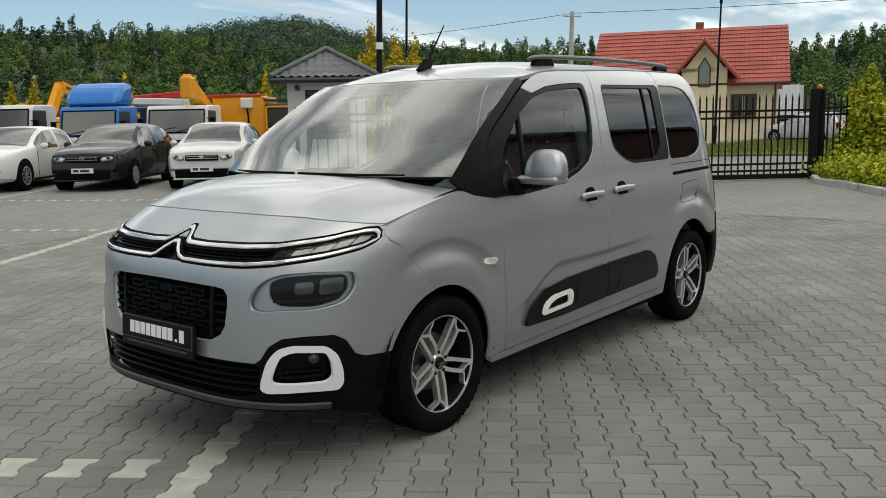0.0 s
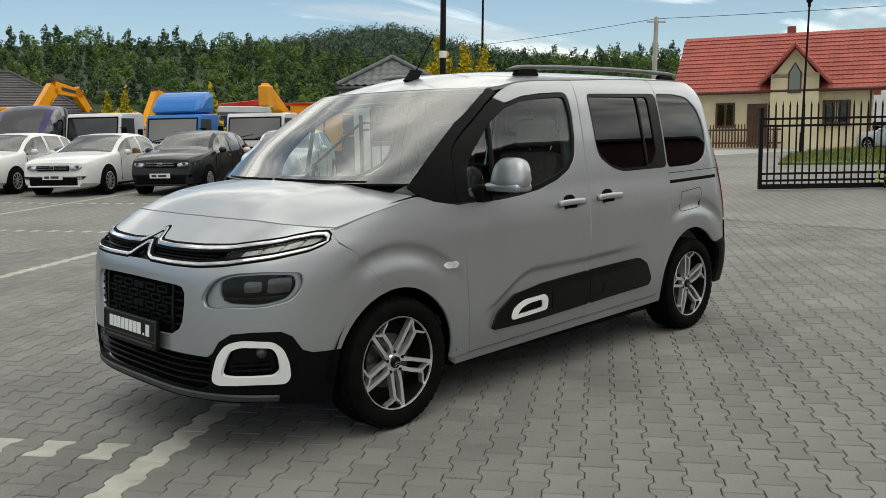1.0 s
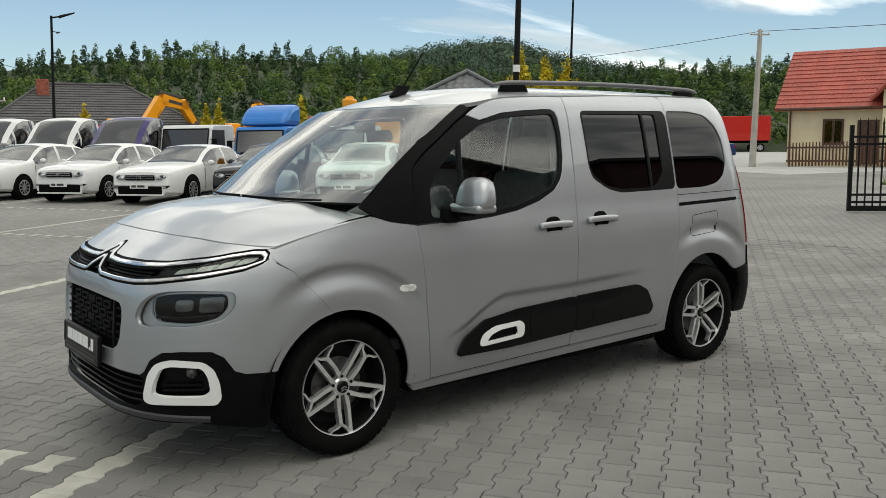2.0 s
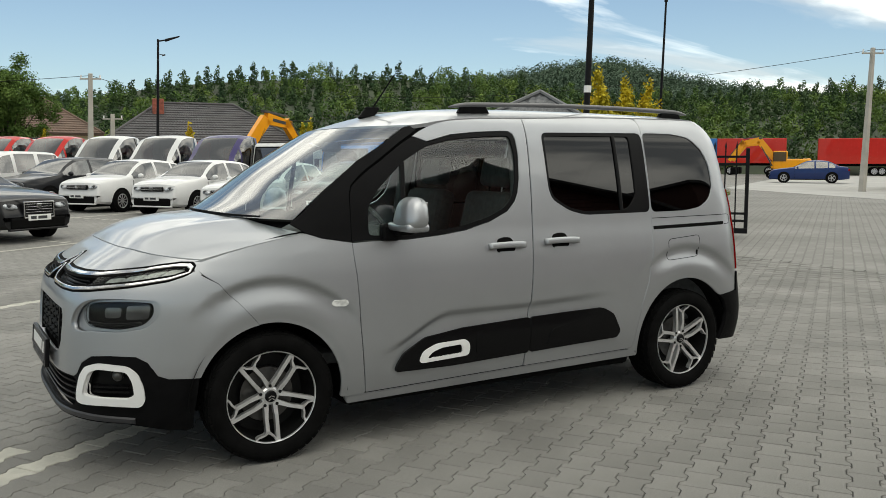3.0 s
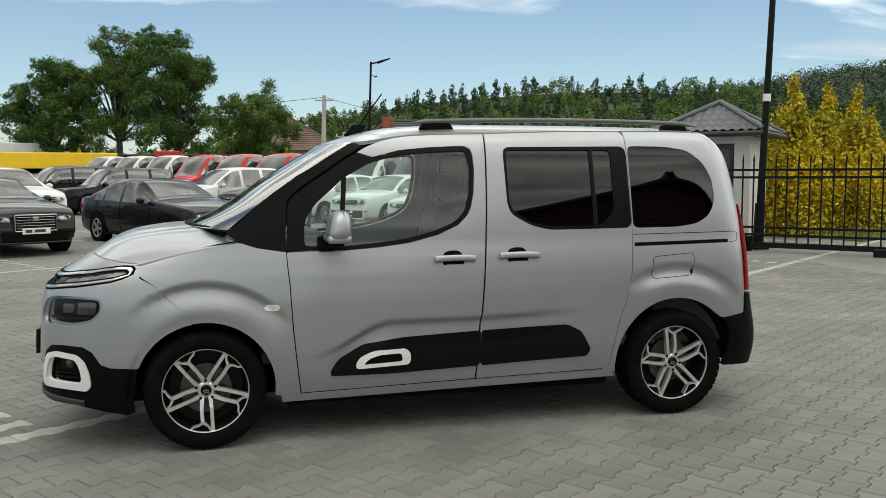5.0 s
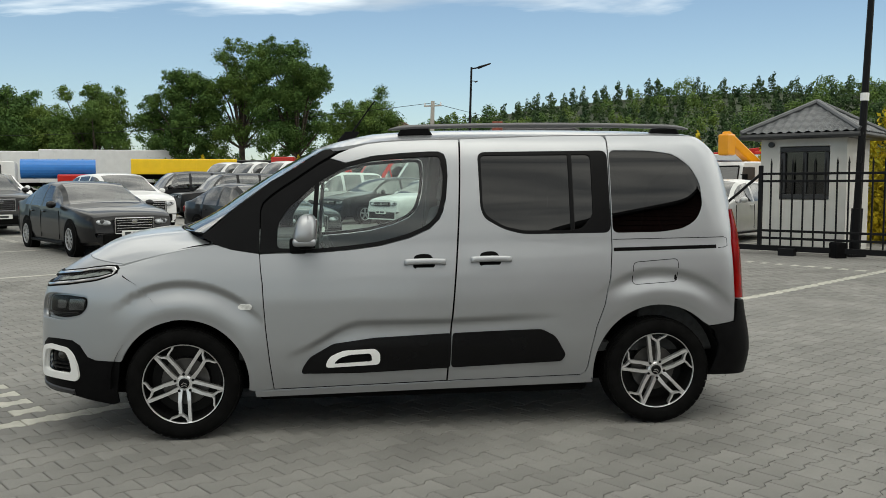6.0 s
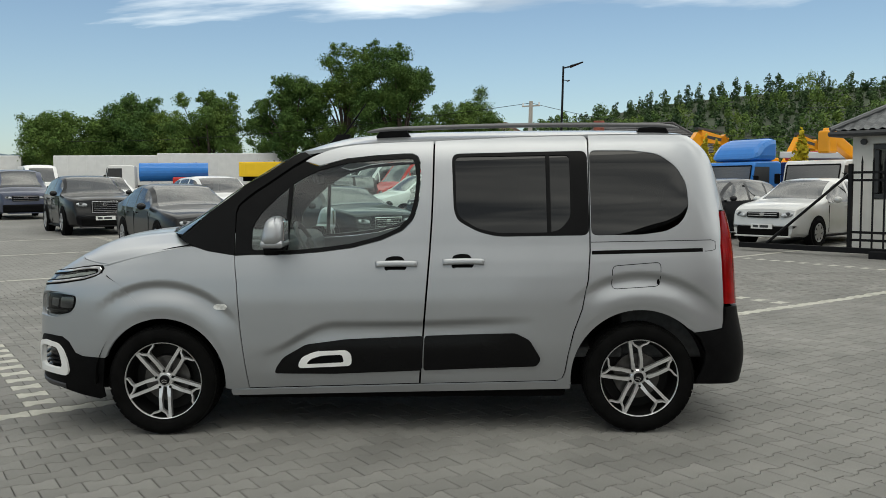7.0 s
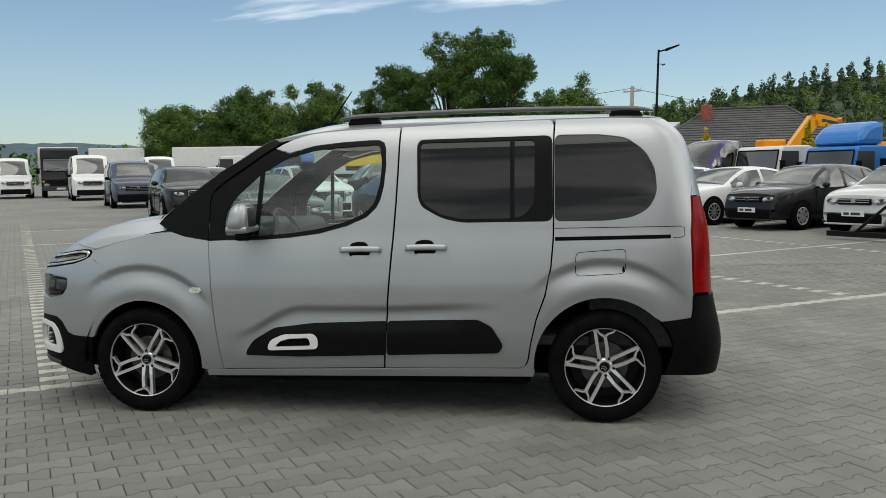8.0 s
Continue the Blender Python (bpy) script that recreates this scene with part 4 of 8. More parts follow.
# dark liners behind the shut lines
for run in (SX(DOOR_F), SX(DOOR_M), SX(DOOR_R), SX(ROOFLINE1 + SEAM_A), SX(ROOFLINE2[::-1] + [(2.5, 1.742)]), SX(HOODLINE), SX(SEAM_F), SX(LID), FY(BONNET), SX(DOOR_F[-1:] + [(1.0, .285)] + DOOR_M[:1] + [(2.0, .305), (2.304, .31)])):
    v_, f_ = ribbon(fill(run, .04), .016, .004, -.016)
    for mir in (0, 1):
        vv = [(p.x, 2 * YC - p.y, p.z) for p in v_] if mir else v_
        part("door_seal", mesh_of(vv, f_), M_DARK, CAR)

# lip below the front, plate, mouth blades, grille cells
lip = fill(FY([(0, .288), (.25, .289), (.50, .292), (.60, .290), (.68, .284)]) + SX([(-.62, .272)]))
ribbons("front_lip", lip, .016, .04, .006, M_GREYLIP, "grey front lip")
for zz in (.345, .375, .405, .435):
    ribbons("mouth_blade", fill(FY([(0, zz), (.3, zz + .001), (.565, zz + .004)])), .0045, .02, -.016, M_SATIN)
for zz in (.405, .428):
    ribbons("fog_blade", fill(FY([(.65, zz), (.70, zz), (.765, zz)])), .005, .02, -.022, M_SATIN)
for sgn in (1, -1):
    p = skin(uy(.748, .488), .488) + skin_n(uy(.748, .488), .488) * -.018
    bm = bmesh.new()
    bmesh.ops.create_uvsphere(bm, u_segments=16, v_segments=10, radius=.026)
    bmesh.ops.translate(bm, vec=(p.x, p.y if sgn > 0 else 2 * YC - p.y, p.z), verts=bm.verts)
    part("fog_lamp", bm, M_STEEL, CAR, smooth=True)


def cell(dy, z, w, h):
    return round_poly(FY([(max(.001, dy - w), z - h), (dy + w, z - h), (dy + w, z + h), (max(.001, dy - w), z + h)]), .012, 3)


for r in range(4):
    for c in range(3):
        dy, z = (.0 if r % 2 else .056) + .112 * c, .605 + .044 * r
        if dy < .30:
            panel("grille_cell", cell(dy, z, .047, .017), M_PLASTIC, holes=[cell(dy, z, .036, .009)] if dy > .05 else [], lift=-.016, gap=0, flange=.014, step=.05, border=.02)
for k in range(5):
    zz = .595 + .036 * k
    ribbons("grille_side_blade", fill(FY([(.345, zz), (.415, zz)])), .005, .02, -.015, M_PLASTIC)
ribbons("grille_post", fill(FY([(.325, .56), (.330, .772)])), .010, .02, -.010, M_SATIN)
bm = bmesh.new()
px = -.925
tilt = Matrix.Rotation(radians(4), 3, "Y")
box(bm, (px, YC, .530), (.020, .54, .142), .006, tilt)
part("plate_holder", bm, M_SATIN, CAR, "black dealer plate")
for k in range(10):
    bm = bmesh.new()
    w_ = .016 if k == 8 else .034
    box(bm, (px - .0105, YC + .185 - .0415 * k, .548 if k != 8 else .526), (.003, w_, .054 if k != 8 else .012), .001, tilt)
    part("plate_bar", bm, M_WHITE, CAR, "plain pale bar")
bm = bmesh.new()
box(bm, (px - .0145, YC, .482), (.003, .46, .010), .001, tilt)
part("plate_bar", bm, M_GREYLIP, CAR, "plain grey bar")
for dz_, dy_, sz in ((.066, 0, (.004, .53, .004)), (-.030, 0, (.004, .53, .004)), (.018, .263, (.004, .004, .10)), (.018, -.263, (.004, .004, .10))):
    bm = bmesh.new()
    box(bm, (px - .0112 + dz_ * .07, YC + dy_, .530 + dz_), sz, 0, tilt)
    part("plate_edge", bm, M_GREYLIP, CAR)

# cabin
bm = bmesh.new()
box(bm, (.42, YC, 1.0), (.62, 1.5, .26), .08, None, 4)
box(bm, (.52, YC - .40, 1.10), (.34, .40, .10), .05, None, 3)
part("dashboard", bm, M_DASH, CAR, smooth=False)
bm = bmesh.new()
box(bm, (1.5, YC, .46), (2.4, 1.55, .06), .01)
box(bm, (3.0, YC, .62), (.6, 1.5, .4), .02)
part("cabin_floor", bm, M_SEAT, CAR)
for sx, sy in ((1.35, YC - .38), (1.35, YC + .38)):
    bm = bmesh.new()
    box(bm, (sx - .12, sy, .66), (.50, .50, .16), .05, None, 3)
    box(bm, (sx + .20, sy, .98), (.14, .48, .62), .055, Matrix.Rotation(radians(14), 3, "Y"), 3)
    part("front_seat", bm, M_SEAT, CAR)
    bm = bmesh.new()
    box(bm, (sx + .30, sy, 1.40), (.10, .28, .18), .04, Matrix.Rotation(radians(10), 3, "Y"), 3)
    part("headrest", bm, M_SEAT, CAR)
for sy in (YC - .5, YC, YC + .5):
    bm = bmesh.new()
    box(bm, (2.15, sy, .68), (.48, .44, .14), .05, None, 3)
    box(bm, (2.42, sy, .98), (.13, .44, .58), .05, Matrix.Rotation(radians(14), 3, "Y"), 3)
    box(bm, (2.50, sy, 1.33), (.09, .25, .14), .035, None, 3)
    part("rear_seat", bm, M_SEAT, CAR)
bm = bmesh.new()
m_st = pose(.80, YC - .38, 1.06, 0, 62, 0)
seg = 28
ringv = [m_st @ Vector((.18 * math.cos(2 * math.pi * i / seg), .18 * math.sin(2 * math.pi * i / seg), 0)) for i in range(seg)]
for i in range(seg):
    bar(bm, ringv[i], ringv[(i + 1) % seg], .014, 8)
box(bm, m_st @ Vector((0, 0, .02)), (.13, .13, .05), .03, m_st.to_3x3())
for a in (0, 180, 270):
    bar(bm, m_st @ Vector((0, 0, .01)), m_st @ Vector((.17 * math.cos(radians(a + 90)), .17 * math.sin(radians(a + 90)), 0)), .014, 6)
part("steering_wheel", bm, M_DASH, CAR)
bm = bmesh.new()
box(bm, (.80, YC, 1.50), (.04, .24, .07), .02, Matrix.Rotation(radians(-20), 3, "Y"))
box(bm, (.70, YC, 1.55), (.10, .10, .06), .02)
part("interior_mirror", bm, M_DASH, CAR)
for sgn in (1, -1):
    for (xa, za_), (xb_, zb_) in (((1.56, 1.10), (1.60, 1.66)), ((2.55, 1.12), (2.50, 1.66))):
        bm = bmesh.new()
        y0_, y1_ = skin(xa, za_).y + .095, skin(xb_, zb_).y + .095
        bar(bm, (xa, y0_ if sgn > 0 else 2 * YC - y0_, za_), (xb_, y1_ if sgn > 0 else 2 * YC - y1_, zb_), .05, 10)
        part("inner_pillar", bm, M_DASH, CAR)
# wipers parked at the base of the windscreen
for ya, yb in ((YC - .62, YC - .02), (YC + .02, YC + .60)):
    n_ = 10
    pts_ = []
    for i in range(n_ + 1):
        y = ya + (yb - ya) * i / n_
        e = (y - YC) / .83
        x = .150 + (-.085 - .150) * (1 - abs(e) ** 2.2)
        pts_.append(Vector((x, y, 1.186 + .008 * (1 - abs(e)))))
    v_, f_ = sweep(pts_, [(-.007, -.008), (-.007, .004), (.007, .004), (.007, -.008)])
    part("wiper", mesh_of(v_, f_), M_PLASTIC, CAR)


# ---- ground, pavers and markings ----
AX = radians(-55.4)
VA, VB = Vector((math.cos(AX), math.sin(AX))), Vector((-math.sin(AX), math.cos(AX)))   # the yard's two directions
PITCH, PLEN = 0.14, 0.2
A0, B0 = -1.05, -0.45


def zg(x, y):
    """The ground's height: level round the car, rising gently far off."""
    d = math.hypot(x - 1, y)
    far = max(0.0, min(1.0, 1.6 * y / max(d, 1) - 0.55))
    return 0.014 * max(0, min(d, 20) - 8) + 0.007 * far * max(0, min(d, 110) - 20)


def ab(a, b):
    p = VA * a + VB * b
    return p.x, p.y


M_PAVER = mat("concrete_paver", (0.197, 0.193, 0.180), 0.88, vary=0.12, scale=1.1, fine=0.26, fscale=150, island=0.10, bump=0.35, bscale=180)
M_PAVER1 = mat("concrete_paver_single", (0.197, 0.193, 0.180), 0.88, vary=0.12, scale=1.1, fine=0.26, fscale=150, obj=0.10, bump=0.35, bscale=180)
M_PAINTED = mat("worn_white_paint", (0.43, 0.42, 0.37), 0.8, vary=0.10, scale=9, fine=0.08, island=0.06, bump=0.3, bscale=160)
M_JOINT = mat("joint_sand", (0.055, 0.053, 0.049), 0.95, vary=0.2, scale=3)


def far_paving(name):
    """Paver courses seen from afar: a brick pattern with wavy courses along the yard's directions."""
    m = mat(name, (0.190, 0.183, 0.167), 0.9, vary=0.0)
    n, l = m.node_tree.nodes, m.node_tree.links
    tc = n.new("ShaderNodeTexCoord")
    mp = n.new("ShaderNodeMapping")
    mp.inputs["Rotation"].default_value = (0, 0, -(AX + math.pi / 2))
    l.new(tc.outputs["Object"], mp.inputs["Vector"])
    sp, cb = n.new("ShaderNodeSeparateXYZ"), n.new("ShaderNodeCombineXYZ")
    l.new(mp.outputs[0], sp.inputs[0])
    pp, ml, ad = (n.new("ShaderNodeMath") for _ in range(3))
    pp.operation, pp.inputs[1].default_value = "PINGPONG", 0.1
    ml.operation, ml.inputs[1].default_value = "MULTIPLY", 0.25
    ad.operation = "ADD"
    l.new(sp.outputs["X"], pp.inputs[0])
    l.new(pp.outputs[0], ml.inputs[0])
    l.new(sp.outputs["Y"], ad.inputs[0])
    l.new(ml.outputs[0], ad.inputs[1])
    l.new(sp.outputs["X"], cb.inputs[0])
    l.new(ad.outputs[0], cb.inputs[1])
    br = n.new("ShaderNodeTexBrick")
    br.inputs["Scale"].default_value = 1.0
    br.inputs["Brick Width"].default_value, br.inputs["Row Height"].default_value = PLEN, PITCH
    br.inputs["Mortar Size"].default_value, br.inputs["Mortar Smooth"].default_value = 0.008, 0.2
    br.inputs["Color1"].default_value, br.inputs["Color2"].default_value, br.inputs["Mortar"].default_value = (.228, .223, .209, 1), (.192, .188, .176, 1), (.130, .126, .118, 1)
    l.new(cb.outputs[0], br.inputs["Vector"])
    no = n.new("ShaderNodeTexNoise")
    no.inputs["Scale"].default_value, no.inputs["Detail"].default_value = 0.35, 8
    l.new(tc.outputs["Object"], no.inputs["Vector"])
    hv, mr = n.new("ShaderNodeHueSaturation"), n.new("ShaderNodeMapRange")
    mr.inputs["From Min"].default_value, mr.inputs["From Max"].default_value = 0.3, 0.7
    mr.inputs["To Min"].default_value, mr.inputs["To Max"].default_value = 0.82, 1.14
    l.new(no.outputs["Fac"], mr.inputs["Value"])
    l.new(mr.outputs[0], hv.inputs["Value"])
    l.new(br.outputs["Color"], hv.inputs["Color"])
    l.new(hv.outputs[0], n["Principled BSDF"].inputs["Base Color"])
    return m


# the ground sheet: rings out to the horizon
v, f = [], []
rings = [0.01, 4, 8, 10, 12, 16, 20, 25, 30, 35, 41, 47, 55, 65, 80, 110, 200, 500, 1200, 3000]
NS = 72
for r in rings:
    for k in range(NS):
        x, y = 1 + r * math.cos(2 * math.pi * k / NS), r * math.sin(2 * math.pi * k / NS)
        v.append((x, y, zg(x, y) - .008))
for i in range(len(rings) - 1):
    for k in range(NS):
        f.append((i * NS + k, (i + 1) * NS + k, (i + 1) * NS + (k + 1) % NS, i * NS + (k + 1) % NS))
tagged(part("ground", mesh_of(v, f), far_paving("yard_paving")), "grey interlocking concrete paving of a sales yard", "ground", kind="structure")

pavement = tagged(new("pavement"), "weathered grey bone-shaped concrete pavers with dark joints", "pavement", kind="structure")
_g = [(-.1, 1), (-.064, 1), (-.036, -1), (.036, -1), (.064, 1), (.1, 1)]
P_OUT = [(.0688 + .0125 * g, b) for b, g in _g] + [(-.0688 - .0125 * g, b) for b, g in _g[::-1]]
P_OUT = [(a * .981, b * .978) for a, b in P_OUT]
P_IN = [(a * .955, b * .962) for a, b in P_OUT]


def paver_geo():
    n = len(P_OUT)
    vs = [(*(VA * a + VB * b), -.011) for a, b in P_OUT] + [(*(VA * a + VB * b), -.0035) for a, b in P_OUT] + [(*(VA * a + VB * b), 0.0) for a, b in P_IN]
    fs = [tuple(range(2 * n, 3 * n))]
    for i in range(n):
        j = (i + 1) % n
        fs += [(i, j, n + j, n + i), (n + i, n + j, 2 * n + j, 2 * n + i)]
    return np.array(vs), fs


PV, PF = paver_geo()
ME_PAVER = mesh_of(PV, PF)
ME_PAVER.materials.append(M_PAVER1)
if ME_PAVER.polygons[0].normal.z < 0:
    ME_PAVER.flip_normals()
    PF = [q[::-1] for q in PF]
LADDERS = [(-1, -0.45), (0, 3.68), (0, 7.8), (0, 12.0)]


def painted(i, j, b):
    """Whether the paver of column i is one of the white-painted ones."""
    a = A0 + PITCH * i
    if i in (0, -30, -62) and (i != -30 or b > 2.2) and b > -2.6:
        return True
    if i % 2 == 0 and any(abs(b - lb) < .05 for _, lb in LADDERS) and a < A0 - .05:
        return True
    return False


rng = random.Random(4)
jv, jf, wv, wf = [], [], [], []
single = []
for i in range(-75, 75):
    for j in range(-60, 80):
        a, b = A0 + PITCH * i, B0 + PLEN * j + (PLEN / 2 if i % 2 else 0)
        x, y = ab(a, b)
        if not (-4.29 < x < 9.59 and -4.09 < y < 8.59):
            continue
        edge = not (-4.1 < x < 9.4 and -3.9 < y < 8.4)
        dz = rng.uniform(-.0016, .0012) + zg(x, y) + (.0022 if edge else 0)
        if painted(i, j, b):
            s = len(wv)
            wv.extend((PV + (x, y, dz)).tolist())
            wf.extend([tuple(k + s for k in q) for q in PF])
        elif -.9 < x < 3.1 and -2.65 < y < -.62 and len(single) < 300:
            single.append((x, y, dz))
        else:
            s = len(jv)
            jv.extend((PV + (x, y, dz)).tolist())
            jf.extend([tuple(k + s for k in q) for q in PF])
part("paving", mesh_of(jv, jf), M_PAVER, pavement)["kind"] = "stuff"
part("painted_paving", mesh_of(wv, wf), M_PAINTED, pavement, "worn off-white painted marking pavers")["kind"] = "stuff"
for x, y, dz in single:
    o = new("paver", ME_PAVER)
    o.parent = pavement
    o.location = (x, y, dz)
bed = [(-4.2, -4.0), (9.5, -4.0), (9.5, 8.5), (-4.2, 8.5)]
gx, gy = [-4.2 + .6851 * i for i in range(21)], [-4.0 + .625 * i for i in range(21)]
part("joint_bed", mesh_of([(x, y, zg(x, y) - .0065) for x in gx for y in gy], [(i * 21 + j, (i + 1) * 21 + j, (i + 1) * 21 + j + 1, i * 21 + j + 1) for i in range(20) for j in range(20)]), M_JOINT, pavement)
# markings further off: painted courses
mv, mf = [], []


def quad(a0, a1, b0, b1):
    s = len(mv)
    for a, b in ((a0, b0), (a1, b0), (a1, b1), (a0, b1)):
        x, y = ab(a, b)
        mv.append((x, y, zg(x, y) - .004))
    mf.append((s, s + 1, s + 2, s + 3))


def near(a, b):
    x, y = ab(a, b)
    return -4.2 < x < 9.5 and -4.0 < y < 8.5


for ai, b_from in ((0, -2.4), (-30, -.6), (-62, -.6), (-95, -.6), (-125, -.6)):
    a = A0 + PITCH * ai
    b = b_from
    while b < 22:
        if not near(a, b):
            quad(a - .06, a + .06, b, b + .98)
        b += 1.0
for lb in (-.45, 3.68, 7.8, 12.0, 16.2, 20.4):
    for i in range(-170, 0, 2):
        a = A0 + PITCH * i
        if not near(a, lb):
            quad(a - .06, a + .06, lb - .095, lb + .095)
tagged(part("yard_marking", mesh_of(mv, mf), M_PAINTED), "worn white painted parking bay lines on pavers", "marking", kind="structure")

M_GRASS = mat("grass", (0.115, 0.150, 0.038), 0.9, vary=0.25, scale=1.5, fine=0.3, bump=0.8, bscale=40)
M_ROAD = mat("road_concrete", (0.38, 0.375, 0.36), 0.9, vary=0.08, scale=0.4, fine=0.06)
M_KERB = mat("kerb_concrete", (0.45, 0.44, 0.41), 0.85, vary=0.12, scale=3, bump=0.2)


def sheet(name, outline, material, lift, label, category):
    vs = [(x, y) for x, y in dense(outline, 3.0)]
    cx, cy = sum(p[0] for p in vs) / len(vs), sum(p[1] for p in vs) / len(vs)
    verts = [(cx, cy, zg(cx, cy) + lift)] + [(x, y, zg(x, y) + lift) for x, y in vs] + [(x, y, zg(x, y) - .01) for x, y in vs]
    n = len(vs)
    faces = [(0, 1 + i, 1 + (i + 1) % n) for i in range(n)] + [(1 + i, 1 + n + i, 1 + n + (i + 1) % n, 1 + (i + 1) % n) for i in range(n)]
    return tagged(part(name, mesh_of(verts, faces), material), label, category, kind="structure")


sheet("lawn_1", [(13.2, 10.6), (12.6, 13.5), (14.6, 18), (21.5, 20.6), (27, 23.2), (27.5, 21.0), (21, 16.2), (15.5, 11.5)], M_GRASS, .06, "rough green grass verge below golden conifers", "grass")
sheet("lawn_2", [(23.5, 8.6), (25.2, 5.2), (27, 2), (38, 5.5), (41, 12), (31, 11.4)], M_GRASS, .06, "rough green grass verge beside the road", "grass")
sheet("road_verge", [(28.5, 14.5), (34, 27), (60, 44), (90, 58), (110, 30), (44, 12.5)], M_ROAD, .004, "pale worn concrete road across the entrance", "road")
sheet("bed_1", [(15.6, 2.75), (14.8, 2.45), (14.2, 1.70), (13.1, .9), (12.6, -.2), (15, -2), (20, -1), (19, 3.0)], M_GRASS, .08, "planted bed with low golden shrubs", "grass")
kp = [(15.7, 2.85), (14.8, 2.55), (14.2, 1.80), (13.0, .95), (12.5, -.2)]
for i in range(len(kp) - 1):
    p, q = Vector(kp[i]), Vector(kp[i + 1])
    n_ = max(1, int((q - p).length / 1.0))
    for k in range(n_):
        c = p + (q - p) * (k + .5) / n_
        bm = bmesh.new()
        d = (q - p).normalized()
        box(bm, (c.x, c.y, zg(c.x, c.y) + .03), ((q - p).length / n_ - .01, .12, .16), .015, Matrix.Rotation(math.atan2(d.y, d.x), 3, "Z"))
        tagged(part("kerb", bm, M_KERB), "pale concrete kerb edging the planted bed", "kerb", "kerb stones", "structure")


# ---- gate, lamp posts, booth ----
M_IRON = mat("black_iron", (0.007, 0.007, 0.008), 0.5, 0.0, vary=0.1, scale=15, spec=0.15)
POST_LEAN = Vector((0.029, -0.011, 1.0))   # the posts' lean against the sloping yard


def fence(name, p, q, z0, z1, rails, pitch, label, spikes=True, tail=None, category="gate"):
    """A leaf of upright bars between rails, from p to q."""
    p, q = Vector((*p, 0)), Vector((*q, 0))
    d = (q - p).normalized()
    g = thing(name, Matrix.Translation(p), label, category)
    rot = Matrix.Rotation(math.atan2(d.y, d.x), 3, "Z")
    L = (q - p).length

    def put(nm, c, s, bev=.004):
        bm = bmesh.new()
        box(bm, rot @ Vector(c), s, bev, rot, 1)
        return part(nm, bm, M_IRON, g)
    put("bottom_beam", (L / 2, 0, z0 + .05), (L + .06, .09, .10))
    for z in rails:
        put("rail", (L / 2, 0, z), (L, .035, .045))
    for e in (0, L):
        put("end_post", (e, 0, (z0 + z1 - .12) / 2), (.07, .07, z1 - .12 - z0))
    n = int(L / pitch)
    bm = bmesh.new()
    box(bm, (0, 0, (z0 + .1 + z1 - .10) / 2), (.026, .026, z1 - .10 - z0 - .1))
    if spikes:
        bmesh.ops.create_cone(bm, cap_ends=True, segments=4, radius1=.022, radius2=0, depth=.13, matrix=Matrix.Translation((0, 0, z1 - .04)))
    me = bpy.data.meshes.new("bar")
    bm.to_mesh(me)
    bm.free()
    me.materials.append(M_IRON)
    for i in range(1, n):
        b = new("bar", me)
        b.parent = g
        b.matrix_basis = Matrix.Translation(rot @ Vector((L * i / n, 0, 0))) @ rot.to_4x4()
    if tail:
        put("tail_beam", (-tail / 2, 0, z0 + .05), (tail, .09, .10))
        bm = bmesh.new()
        bar(bm, rot @ Vector((0, 0, rails[0])), rot @ Vector((-tail * .75, 0, z0 + .08)), .028, 6)
        part("brace", bm, M_IRON, g)
    return g


fence("sliding_gate", (8.9, 10.95), (12.05, 7.3), .14, 1.88, (1.60, 1.46, .52, .38), .195, "black iron sliding gate with spiked bars, drawn half open", tail=2.2)
fence("fixed_gate", (14.3, 4.9), (16.05, 3.06), .11, 1.86, (1.52, 1.38, .42, .28), .134, "black iron spiked fence leaf beside the entrance")
fence("side_fence", (16.2, 2.9), (17.1, 1.9), .12, 1.82, (1.56, 1.42, .36), .13, "black iron spiked fence behind golden shrubs", category="fence")
bm = bmesh.new()
box(bm, (16.10, 3.00, .99), (.17, .17, 1.92), .01)
box(bm, (16.22, 2.90, .99), (.11, .11, 1.92), .01)
tagged(part("gate_post", bm, M_IRON), "thick black steel gate post with a warning lamp", "gate post")
bm = bmesh.new()
bmesh.ops.create_uvsphere(bm, u_segments=14, v_segments=8, radius=.05)
bmesh.ops.translate(bm, vec=(16.16, 2.95, 1.995), verts=bm.verts)
M_AMBER = mat("amber_plastic", (0.75, 0.24, 0.03), 0.35, vary=0.1)
tagged(part("gate_beacon", bm, M_AMBER, smooth=True), "small amber warning beacon on a gate post", "beacon")
for gx, gy in ((9.25, 10.5), (11.4, 8.0)):
    bm = bmesh.new()
    box(bm, (gx - .05, gy - .05, .10), (.30, .18, .20), .02, Matrix.Rotation(radians(-46), 3, "Z"))
    tagged(part("gate_roller", bm, M_IRON), "black steel gate roller stand on pavers", "gate roller")
bm = bmesh.new()
box(bm, (9.85, 9.85, .20), (.22, .26, .30), .03)
tagged(part("gate_motor", bm, M_PLASTIC), "dark plastic gate motor box beside the gate", "gate motor")


